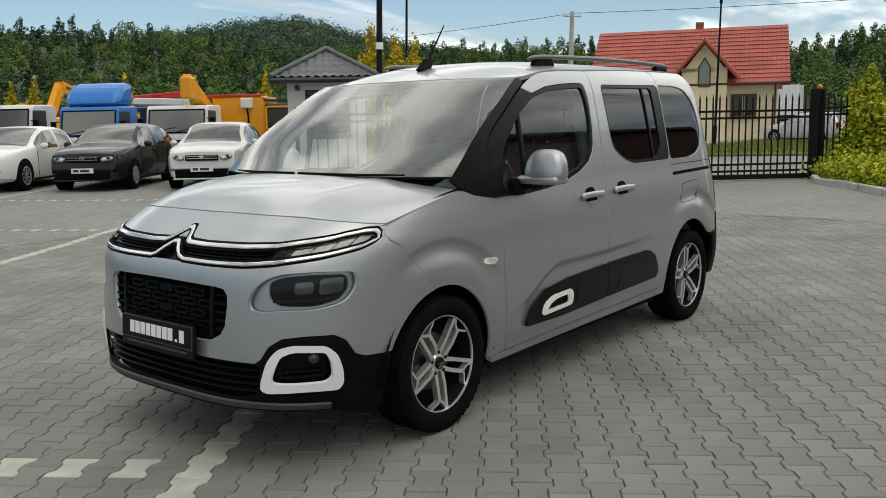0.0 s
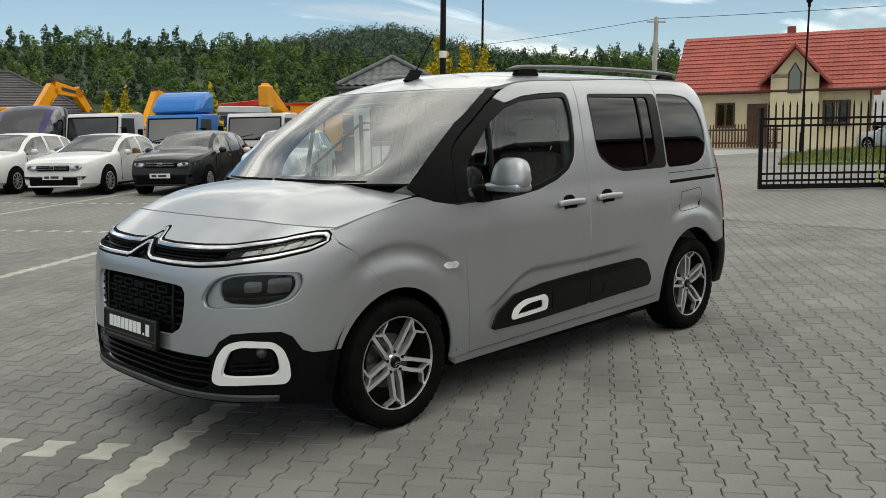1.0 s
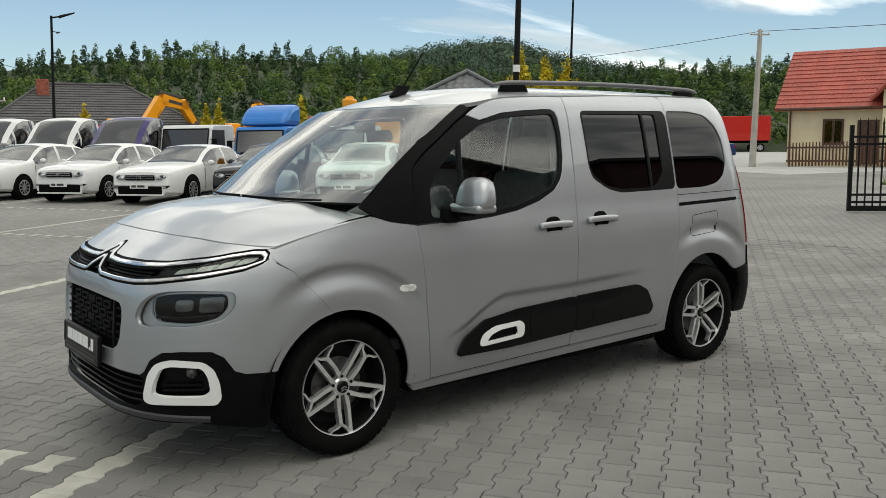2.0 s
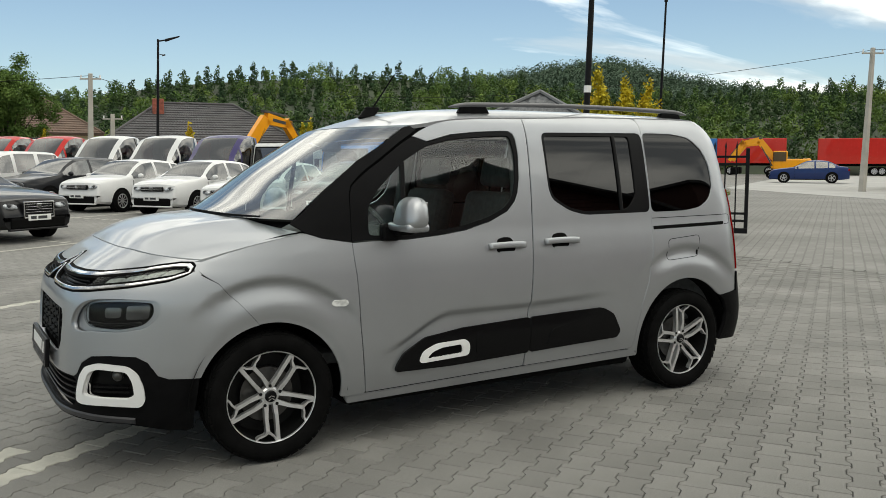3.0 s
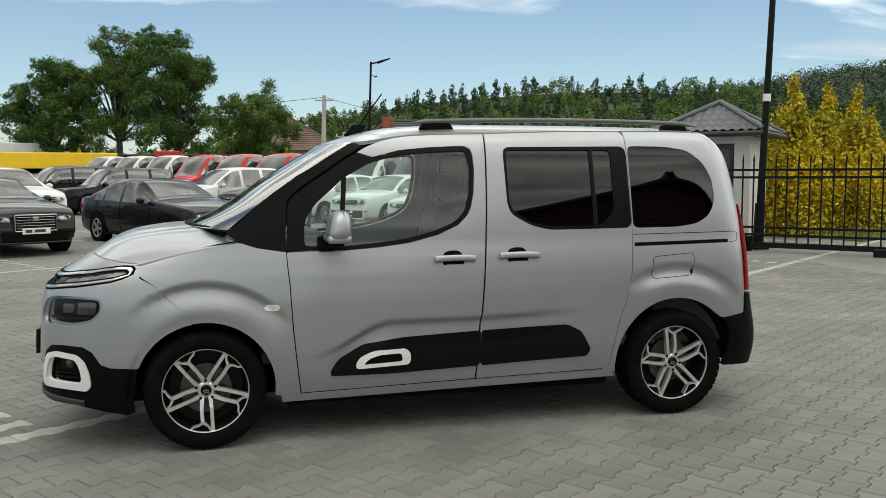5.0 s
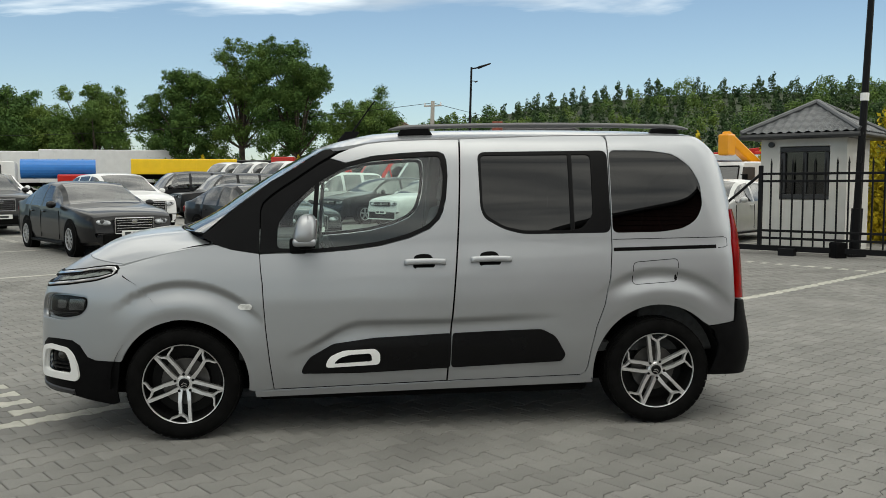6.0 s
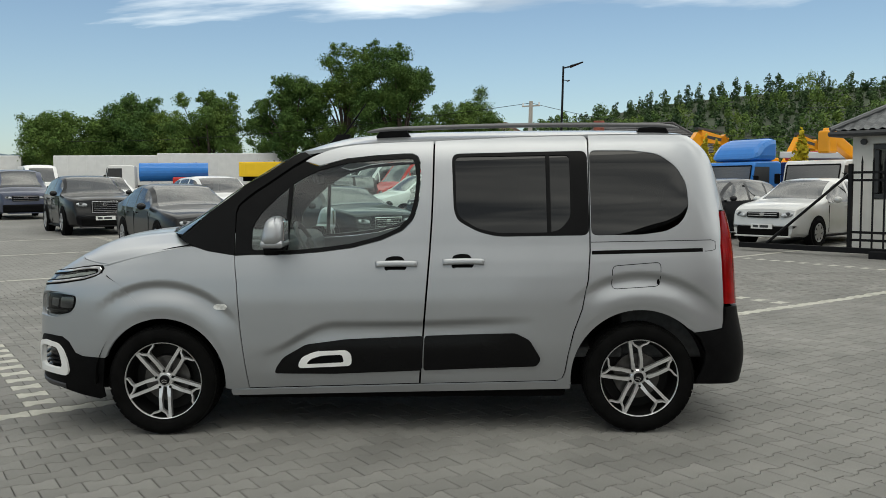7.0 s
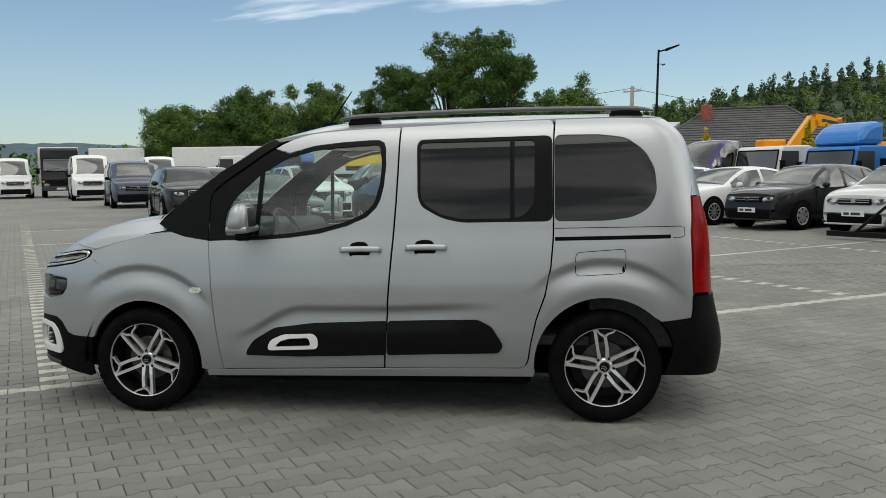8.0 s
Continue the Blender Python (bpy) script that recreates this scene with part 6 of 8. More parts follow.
    for s in k["ax"]:
        for sg in (1, -1):
            small_wheel(t, foh - s, sg * (yw + .015), r, sg > 0, rim or ME_RIM5)
            bm = bmesh.new()
            bar(bm, (foh - s, sg * (hw - .18), r + .02), (foh - s, sg * (hw + .004), r + .02), r * 1.13, 26)
            part("wheel_arch", bm, M_DARK, t)
    fw = section(.05)[2][0]
    zn = k["top"][2][1] - .01
    # face of the car
    if grille == "big":
        bx("grille", (foh + .002, 0, zn - .16), (.06, .62 * wide_grille, .30), M_SATIN, .03)
        for k_ in range(5):
            bx("grille_bar", (foh + .028, 0, zn - .06 - .05 * k_), (.012, .60 * wide_grille, .010), M_CHROME, .003)
        for z_ in (zn - .02, zn - .31):
            bx("grille_trim", (foh + .02, 0, z_), (.05, .66 * wide_grille, .022), M_CHROME, .008)
        for s_ in (1, -1):
            bx("grille_trim", (foh + .02, s_ * .325 * wide_grille, zn - .165), (.05, .02, .28), M_CHROME, .008)
    else:
        bx("grille", (foh - .012, 0, zn - .10), (.06, .74 * wide_grille, .13), M_SATIN, .025)
        for z_ in (zn - .065, zn - .115):
            bx("grille_trim", (foh + .016, 0, z_), (.02, .68 * wide_grille, .016), M_CHROME, .004)
    if kind in ("van", "pickup", "bus"):
        # working vehicles: a broad unpainted bumper and a taller grille
        bx("front_bumper", (foh + .008, 0, .42), (.11, 1.62, .30), M_PLASTIC, .05)
        bx("grille", (foh - .01, 0, zn - .13), (.08, .95, .22), M_SATIN, .04)
        for z_ in (zn - .06, zn - .13, zn - .20):
            bx("grille_trim", (foh + .034, 0, z_), (.016, .88, .016), M_CHROME, .004)
    bx("emblem", (foh + .03, 0, zn - .09), (.02, .11, .08), M_CHROME, .012)
    bx("lower_intake", (foh + .002, 0, .36), (.06, 1.20, .20), M_DARK, .03)
    bx("bumper_lip", (foh + .004, 0, .245), (.07, 1.30, .04), color, .015)
    bx("number_plate", (foh + .040, 0, .46), (.012, .50, .11), M_PLATE, .003)
    for dw, dy in ((.12, -.14), (.20, .06)):
        bx("plate_bar", (foh + .0475, dy, .46), (.003, dw, .055), M_FRAME, 0)
    for s_ in (1, -1):
        # headlamp: a housing that wraps the corner, with a bright reflector behind its cover
        bm = bmesh.new()
        bmesh.ops.create_uvsphere(bm, u_segments=20, v_segments=12, radius=1)
        for v in bm.verts:
            e = 2.6
            q = (abs(v.co.x) ** e + abs(v.co.y) ** e + abs(v.co.z) ** e) ** (-1 / e)
            v.co = v.co * q
            v.co = Vector((foh - .178 + v.co.x * .17 - s_ * v.co.y * .095, s_ * fw * .80 + v.co.y * .185, zn - .078 + v.co.z * .062 - v.co.x * .03 + s_ * v.co.y * .025))
        part("headlamp", bm, lights, t, smooth=True)
        bx("lamp_insert", (foh - .045, s_ * fw * .78, zn - .08), (.10, .09, .085), M_FRAME, .035)
        bx("fog_lamp", (foh - .04, s_ * fw * .84, .36), (.07, .11, .07), M_STEEL, .03)
        xm = foh - k["ws"][0] - .30
        bm = bmesh.new()
        bmesh.ops.create_uvsphere(bm, u_segments=12, v_segments=8, radius=1)
        for v in bm.verts:
            v.co = Vector((xm + v.co.x * .07, s_ * (hw + .09 + v.co.y * .10), bz(1.5) + .07 + v.co.z * .075))
        part("mirror", bm, color if kind not in ("van", "pickup", "bus") else M_PLASTIC, t, smooth=True)
        if seams:
            zs = bz(2) - .05
            edges_ = [k["win"][0] - .02] + [(a + b) / 2 for a, b in k["pil"]]
            for s in edges_:
                bx("door_seam", (foh - s, s_ * (hw * .997), (.30 + zs) / 2), (.007, .012, zs - .32), M_DARK, 0)
            for s in edges_[1:]:
                bx("door_handle", (foh - s + .16, s_ * (hw * .985 + .012), zs - .04), (.19, .03, .03), color, .01)
            bx("sill_strip", (foh - L / 2, s_ * hw * .985, .235), (k["ax"][1] - k["ax"][0] - 2 * r - .1, .05, .05), M_PLASTIC, .01)
        if kind != "pickup":
            bx("tail_lamp", (foh - L + .10, s_ * hw * .80, bz(L) - .16), (.14, .16, .34 if kind in ("wagon", "mpv", "suv", "jeep", "van", "bus") else .17), M_RED, .04)
    if rear_box:
        rear_box(t, foh, k)
    return t


H1, H2 = 218.0, -56.0
vehicle("hatch", C_SILVER, "pale silver small hatchback with black grille, parked in a row", 8.6, 13.5, H1 + 4, group="cars in the row", rim=ME_RIMST, size=.94)
vehicle("hatch", C_DKGREY, "dark grey small hatchback with steel wheels, parked in a row", 7.0, 15.3, H1, group="cars in the row", rim=ME_RIMST, size=.94)
vehicle("sedan", C_WHITE, "white saloon with a slim chrome grille, parked in a row", 5.4, 17.0, H1, group="cars in the row", wide_grille=1.1, rim=ME_RIM10, size=.93)
vehicle("hatch", C_WHITE, "white compact hatchback with dark wheels, parked in a row", 4.1, 18.9, H1, group="cars in the row", rim=ME_RIM10, size=.93)
vehicle("hatch", C_WHITE, "white sporty hatchback with twin-spoke wheels, parked in a row", 2.65, 20.9, H1, group="cars in the row", rim=ME_RIM10, size=.93)
vehicle("wagon", C_DKGREY, "dark grey estate car with bright wheels, parked in a row", 1.15, 22.8, H1 - 3, group="cars in the row", size=.91)
vehicle("mpv", C_WHITE, "white small people carrier parked before red vans", -.45, 24.8, H1 - 4, group="cars in the row", size=.90)
vehicle("sedan", C_BLACK, "black executive saloon with a tall chrome grille, on pavers", -.14, 13.6, H2, group="dark cars in the yard", grille="big", rim=ME_RIM5, size=.94)
vehicle("sedan", C_BLACK, "large black limousine with a wide chrome grille, on pavers", -3.5, 12.8, H2, group="dark cars in the yard", grille="big", rim=ME_RIM10, wide_grille=1.15, size=.98)
vehicle("suv", C_BLACK, "black compact crossover with a tall grille, on pavers", -8.1, 18.8, H2, group="dark cars in the yard", grille="big")
vehicle("wagon", C_WHITE, "white estate car with a wide dark grille, on pavers", -4.7, 20.0, H2, group="dark cars in the yard", grille="big", wide_grille=1.3)
vehicle("bus", C_BLUEGREY, "blue-grey minibus with a chrome-barred grille", -15.2, 28.8, H2, category="minibus", grille="slats")
vehicle("jeep", C_BLACK, "black off-road car behind the parked saloons", -4.4, 27.4, H1 - 8, group="cars in the row", size=.86)
vehicle("jeep", C_DKGREY, "dark grey off-road car with a white-capped mirror", -6.6, 30.0, H1 - 8, group="cars in the row", size=.9)
vehicle("suv", C_WHITE, "white crossover among the parked cars", -10.5, 26.0, H2, group="dark cars in the yard")
vehicle("sedan", C_DKGREY, "dark grey saloon behind the limousine", -10.2, 23.5, H2, group="dark cars in the yard")
vehicle("sedan", C_NAVY, "dark blue saloon parked across the road", 47.7, 34.0, 127, group="cars across the road")
vehicle("wagon", C_SILVER, "silver estate car parked across the road behind the gate", 38.3, 10.6, 72, group="cars across the road", grille="slats", size=.84)
vehicle("van", C_WHITE, "white panel van with a high roof, facing the yard", -23.0, 38.8, H2, category="van")
vehicle("van", C_WHITE, "white panel van standing far down the yard", -30.8, 43.5, H2 + 4, category="van")
vehicle("van", C_WHITE, "white panel van behind the minibus", -23.0, 47.0, H2, category="van")


def flatbed(t, foh, k):
    bm = bmesh.new()
    box(bm, (foh - 4.4, 0, .85), (3.4, 2.05, .12), .02)
    for s_ in (1, -1):
        box(bm, (foh - 4.4, s_ * 1.0, 1.08), (3.4, .04, .36), .01)
    part("flatbed", bm, M_STEEL, t)
    bm = bmesh.new()
    box(bm, (foh - 4.3, 0, .55), (3.6, .7, .25), .02)
    part("chassis", bm, M_DARK, t)
    for sg in (1, -1):
        small_wheel(t, foh - 4.6, sg * .9, .34, sg > 0, ME_RIMST)


for i, (col, nm) in enumerate(((C_WHITE, "white"), (C_WHITE, "white"), (C_WHITE, "white"), (C_RED, "red"), (C_RED, "red"), (C_RED, "red"), (C_WHITE, "white"), (C_WHITE, "white"), (C_VIOLET, "dark violet"))):
    vehicle("pickup", col, nm + " drop-side van cab in the back row of the yard", -5.3 + 1.43 * i, 36.6 - 1.74 * i, H1 - 2, category="van", group="vans in the back row", rear_box=flatbed, rim=ME_RIMST, size=.95)


def truck(name, cab_color, label, x, y, heading, h=2.25, load=None, deflector=None, size=1.0):
    """A cab-over lorry: cab with screen and side windows, chassis, wheels, and what it carries."""
    t = thing(name, pose(x, y, zg(x, y) - .004, 0, 0, heading) @ Matrix.Scale(size, 4), label, "lorry")
    W = 2.1
    v, f = [], []
    prof = [(1.0, .55), (1.02, 1.15), (.98, 1.30), (.80, h - .12), (.70, h), (-.55, h + .02), (-.68, h - .05), (-.70, .55)]

    def slab(poly, y0, y1, material, nm, bev=.03, lb=""):
        bm = bmesh.new()
        a = [bm.verts.new((px, y0, pz)) for px, pz in poly]
        b = [bm.verts.new((px, y1, pz)) for px, pz in poly]
        bm.faces.new(a)
        bm.faces.new(b[::-1])
        for i in range(len(a)):
            bm.faces.new((a[i], b[i], b[(i + 1) % len(a)], a[(i + 1) % len(a)]))
        bmesh.ops.recalc_face_normals(bm, faces=bm.faces)
        if bev:
            bmesh.ops.bevel(bm, geom=bm.edges[:], offset=bev, segments=2, affect="EDGES", profile=.5)
        return part(nm, bm, material, t, lb)
    slab(prof, -W / 2, W / 2, cab_color, "cab", .05)
    wz0, wz1 = (1.32, h - .16) if h < 2.6 else (1.62, 2.36)
    fx = lambda z: 1.0 - (z - 1.30) * .18 / (h - 1.42)
    slab([(fx(wz0) - .01, wz0), (fx(wz1) - .01, wz1), (fx(wz1) + .004, wz1 + .004), (fx(wz0) + .004, wz0 + .004)], -W * .44, W * .44, G_CAB, "windscreen", 0)
    slab([(.93, 1.28), (.78, h - .18), (.0, h - .18), (.0, 1.20), (.70, 1.20)], W / 2 - .02, W / 2 + .006, M_FRAME, "side_window", 0)
    slab([(.93, 1.28), (.78, h - .18), (.0, h - .18), (.0, 1.20), (.70, 1.20)], -W / 2 - .006, -W / 2 + .02, M_FRAME, "side_window", 0)

    def bx(nm, c, s, material, bev=.02, lb=""):
        bm = bmesh.new()
        box(bm, c, s, bev)
        return part(nm, bm, material, t, lb)
    bx("grille", (1.03, 0, .95), (.05, 1.5, .22), M_SATIN)
    bx("bumper", (1.04, 0, .55), (.16, 2.05, .26), M_GREYLIP, .04)
    bx("number_plate", (1.13, 0, .55), (.01, .5, .11), M_PLATE, .002)
    for s_ in (1, -1):
        bx("headlamp", (1.04, s_ * .78, .78), (.07, .30, .16), M_LAMPW, .03)
        bx("mirror", (.95, s_ * 1.22, 1.62), (.10, .18, .34), M_PLASTIC, .03)
        bm = bmesh.new()
        bar(bm, (.9, s_ * 1.03, 1.78), (.95, s_ * 1.22, 1.74), .015, 6)
        part("mirror_arm", bm, M_PLASTIC, t)
        for wx in (.25, -2.9):
            small_wheel(t, wx, s_ * .88, .40, s_ > 0, ME_RIMST)
    bx("chassis", (-1.6, 0, .62), (4.6, .8, .25), M_DARK)
    zs = wz0 + .02
    for y0, y1 in ((-.75, -.05), (.05, .75)):
        bm = bmesh.new()
        bar(bm, (fx(zs) + .02, y0, zs), (fx(zs + .16) + .02, y1, zs + .14), .012, 6)
        part("wiper", bm, M_PLASTIC, t)
    bm = bmesh.new()
    for c_, s2 in (((fx(wz0) + .004, 0, wz0 - .015), (.03, W * .90, .05)), ((fx(wz1) + .004, 0, wz1 + .015), (.03, W * .90, .05))):
        box(bm, c_, s2, .01)
    for s_ in (1, -1):
        bar(bm, (fx(wz0) + .006, s_ * W * .445, wz0), (fx(wz1) + .006, s_ * W * .445, wz1), .022, 6)
    part("screen_seal", bm, M_PLASTIC, t)
    # added dark panel, stands in for the unlit cab interior behind the screen
    bx("dark_cab_panel", (fx(1.8) - .06, 0, (wz0 + wz1) / 2), (.03, W * .84, (wz1 - wz0) * .8), M_DASH, .01)
    for s_ in (1, -1):
        bx("door_handle", (.08, s_ * (W / 2 + .01), 1.12), (.16, .03, .04), M_PLASTIC, .01)
        bx("indicator", (1.03, s_ * .95, .98), (.06, .10, .12), C_YELLOW, .02)
    if deflector:
        slab([(.72, h + .02), (.62, h + .30), (.25, h + .66), (-.10, h + .80), (-.45, h + .84), (-.62, h + .78), (-.62, h + .02)], -W * .46, W * .46, cab_color, "wind_deflector", .20)
    if load == "box":
        bx("cargo_box", (-2.7, 0, 2.0), (3.9, 2.3, 2.2), C_WHITE, .04)
    elif load == "bed":
        bx("flatbed", (-2.7, 0, .95), (3.9, 2.1, .15), M_STEEL, .02)
        for s_ in (1, -1):
            bx("drop_side", (-2.7, s_ * 1.03, 1.22), (3.9, .05, .42), M_STEEL, .01)
    elif load == "crane":
        bx("flatbed", (-2.7, 0, .95), (3.9, 2.1, .15), M_STEEL, .02)
        bm = bmesh.new()
        box(bm, (-2.0, 0, 1.6), (.7, .8, 1.2), .08)
        part("crane_base", bm, C_YELLOW, t)
        bm = bmesh.new()
        box(bm, (-.9, .35, 2.35), (3.6, .30, .36), .05, Matrix.Rotation(radians(-24), 3, "Y"))
        part("crane_boom", bm, C_YELLOW, t)
        bm = bmesh.new()
        box(bm, (.62, .35, 2.78), (.50, .40, .72), .06)
        part("crane_knuckle", bm, C_YELLOW, t)
    return t


truck("lorry", C_BLUE, "blue cab-over lorry with a tall blue wind deflector", 10.1, 20.4, H1 - 4, 2.28, "bed", True, size=.80)
truck("lorry", C_WHITE, "white cab-over lorry with an open bed", 8.6, 22.2, H1 - 4, 2.28, "bed", size=.83)
truck("lorry", C_WHITE, "white cab-over lorry carrying an orange lifting boom", 11.9, 19.0, H1 - 2, 2.2, "crane", size=.83)
bm = bmesh.new()
t_ = thing("work_platform", pose(14.3, 19.3, zg(14.3, 19.3), 0, 0, H1) @ Matrix.Scale(.72, 4), "orange machine body with a grey cab beside the booth", "machine")
box(bm, (0, 0, 1.9), (2.4, 2.2, 2.0), .05)
part("body", bm, C_YELLOW, t_)
bm = bmesh.new()
box(bm, (.5, 1.75, 1.6), (1.6, 1.3, 2.0), .08)
part("cab", bm, M_GREYLIP, t_)
bm = bmesh.new()
box(bm, (.58, 1.75, 2.0), (1.62, 1.1, .8), .04)
part("cab_window", bm, G_WIN, t_)
bm = bmesh.new()
box(bm, (0, -.2, .45), (2.8, 2.6, .9), .05)
part("chassis", bm, M_DARK, t_)


bm = bmesh.new()
for z_ in (1.55, 2.45):
    box(bm, (1.4, 1.75, z_), (.06, 1.24, .08), .01)
for y_ in (1.17, 2.33):
    box(bm, (1.4, y_, 2.0), (.06, .08, .98), .01)
part("window_frame", bm, C_YELLOW, t_)
bm = bmesh.new()
for k in range(7):
    box(bm, (-.2 + .3 * k, 1.75, 2.72), (.05, 1.25, .05), .01)
for y_ in (1.15, 2.35):
    bar(bm, (-.3, y_, 2.78), (1.7, y_, 2.78), .035, 8)
part("roof_rack", bm, M_GREYLIP, t_)
bm = bmesh.new()
box(bm, (1.26, .35, 2.62), (.22, .50, .42), .05)
part("lamp_box", bm, M_PLATE, t_, "white lamp box")
bm = bmesh.new()
for k in range(6):
    bar(bm, (1.30, .35 + .05 * math.sin(k), 2.4 - .28 * k), (1.30, .35 + .05 * math.sin(k + 1), 2.12 - .28 * k), .035, 6)
part("cable", bm, M_RUBBER, t_)
bm = bmesh.new()
box(bm, (1.0, -.2, 2.93), (.5, 2.3, .10), .02)
part("top_edge", bm, C_RED, t_)


def excavator(x, y, heading, s, label, reach=(1.9, 2.2, -1.6)):
    """A tracked digger: tracks, turntable, cab, boom, arm, bucket and rams."""
    t = thing("excavator", pose(x, y, zg(x, y), 0, 0, heading) @ Matrix.Scale(s, 4), label, "excavator", "yellow diggers")

    def bx(nm, c, sz, material, bev=.05, rot=None, lb=""):
        bm = bmesh.new()
        box(bm, c, sz, bev, rot)
        return part(nm, bm, material, t, lb)
    for s_ in (1, -1):
        bx("track", (0, s_ * .95, .40), (3.2, .45, .78), M_RUBBER, .25)
    bx("undercarriage", (0, 0, .55), (1.6, 1.6, .35), M_DARK)
    bx("house", (-.7, 0, 1.35), (2.4, 2.3, 1.0), C_YELLOW, .12)
    bx("counterweight", (-1.85, 0, 1.35), (.5, 2.3, 1.1), C_YELLOW, .2)
    bx("cab", (.55, .65, 1.75), (1.2, .95, 1.65), C_YELLOW, .08)
    bx("cab_window", (.62, .70, 2.05), (1.12, .98, .85), G_WIN, .03)
    p0, p1, p2 = Vector((.7, -.2, 1.5)), Vector((2.4, -.2, 3.55)), Vector((4.1, -.2, 3.25))
    p3, p4 = Vector((5.0, -.2, 1.7)), Vector((4.7, -.2, .9))

    def limb(nm, a, b, w0, w1, mt=C_YELLOW):
        bm = bmesh.new()
        d = (b - a)
        m = Matrix.Translation((a + b) / 2) @ d.to_track_quat("X", "Z").to_matrix().to_4x4()
        for v in box(bm, (0, 0, 0), (d.length, .34, 1), 0):
            w = w0 if v.co.x < 0 else w1
            v.co.z *= w
        bmesh.ops.transform(bm, matrix=m, verts=bm.verts)
        return part(nm, bm, mt, t)
    limb("boom", p0, p1, .55, .62)
    limb("boom", p1, p2, .62, .40)
    limb("stick", p2 + Vector((-.4, 0, .25)), p3, .50, .30)
    limb("bucket_ram", p2 + Vector((-.2, 0, .35)), p3 + Vector((.2, 0, .1)), .10, .08, M_STEEL)
    limb("boom_ram", Vector((1.2, -.2, 1.2)), Vector((2.2, -.2, 3.0)), .12, .08, M_STEEL)
    limb("stick_ram", Vector((2.2, -.2, 3.95)), Vector((3.8, -.2, 3.75)), .12, .08, M_STEEL)
    bx("boom_mark", (3.2, -.38, 3.42), (.9, .012, .16), M_FRAME, 0, Matrix.Rotation(radians(10), 3, "Y"), "plain dark bar of lettering")
    bm = bmesh.new()
    box(bm, (4.5, -.2, .75), (.75, .8, .7), .15)
    part("bucket", bm, M_DARK, t)
    return t


excavator(12.4, 41.0, 20, 1.0, "yellow tracked digger with a raised boom behind the lorries")
excavator(17.5, 39.0, 35, .9, "yellow tracked digger with a folded boom behind the lorries")
excavator(57.5, 41.4, 130, .86, "yellow digger with a lowered bucket across the road")
excavator(61.5, 44.6, 120, .86, "yellow digger beside a red trailer across the road")


def trailer(x, y, heading, L, W, H, z0, color, label, name="cargo_trailer"):
    t = thing(name, pose(x, y, zg(x, y), 0, 0, heading), label, "trailer")
    bm = bmesh.new()
    box(bm, (0, 0, z0 + H / 2), (L, W, H), .04)
    part("box", bm, color, t)
    bm = bmesh.new()
    box(bm, (0, 0, z0 - .12), (L - .3, W * .7, .25), .02)
    part("chassis", bm, M_DARK, t)
    for dx in (-L * .36, -L * .26, L * .3):
        for s_ in (1, -1):
            small_wheel(t, dx, s_ * W * .42, .45, s_ > 0, ME_RIMST)
    for k in range(int(L / .6)):
        bm = bmesh.new()
        box(bm, (-L / 2 + .3 + k * .6, 0, z0 + H / 2), (.03, W + .02, H * .96), .004)
        part("rib", bm, color, t)
    return t


trailer(-13.8, 54.5, 12, 9.0, 2.5, 2.1, 1.1, C_WHITE, "long white box trailer at the far side of the yard")
trailer(-22.0, 55, 10, 7.0, 2.5, 2.05, 1.1, C_WHITE, "white box lorry body at the far side of the yard")
trailer(-33.5, 61, 20, 4.2, 2.5, 2.2, 1.2, C_WHITE, "white curtain trailer far down the yard")
trailer(-.6, 43.6, -4, 10.5, 2.4, 1.45, .9, C_BLACK, "long black covered trailer behind the vans")
trailer(-2.1, 41.8, -4, 1.2, 1.0, 1.6, .9, C_RED, "small red container behind the vans")
trailer(1.6, 38.6, -6, 2.9, 1.8, 1.2, 1.0, C_WHITE, "white low box trailer behind the red vans")
trailer(-7.4, 43.5, 4, 5.4, 2.2, .8, 1.6, C_CREAM, "yellow low-sided machine trailer")
trailer(7.4, 31.5, -50, 4.0, 1.9, 1.2, .8, C_RED, "red low trailer behind the white vans")
trailer(71.8, 56.6, 127, 6.6, 2.6, 2.5, 1.2, C_RED, "long red curtain trailer across the road")
trailer(81.2, 51.4, 127, 7.0, 2.6, 2.6, 1.2, C_RED, "long red curtain trailer across the road")
trailer(70.3, 64.1, 127, 3.8, 2.6, 2.3, 1.2, C_WHITE, "white box trailer across the road")
trailer(70.1, 60.4, 127, 1.3, 2.6, 2.5, 1.2, C_BLUE, "blue container across the road")
t_ = trailer(15.2, 26.5, -42, 3.4, 2.0, .75, 1.15, C_NAVY, "dark blue drop-side trailer carrying a folded red and white boom", name="boom_trailer")
for k, (y_, z_, tilt_, col_) in enumerate(((.5, 2.05, 4, C_WHITE), (.2, 2.25, -5, C_RED), (-.3, 2.12, 2, C_WHITE))):
    bm = bmesh.new()
    box(bm, (.1, y_, z_), (3.6, .22, .24), .03, Matrix.Rotation(radians(tilt_), 3, "Y"))
    box(bm, (1.75, y_, z_ - .1), (.35, .34, .40), .05)
    part("folded_boom", bm, col_, t_)
trailer(70, 24, 100, 9.0, 2.6, 2.4, 1.2, C_WHITE, "white box trailer far across the road")
truck("lorry", C_RED, "red cab-over lorry with a high roof, across the road", 52.0, 50.4, 232, 3.0, "box")
truck("lorry", C_BLACK, "dark lorry with a tall cab far down the yard", -28.6, 44.8, H2, 3.0, "box")
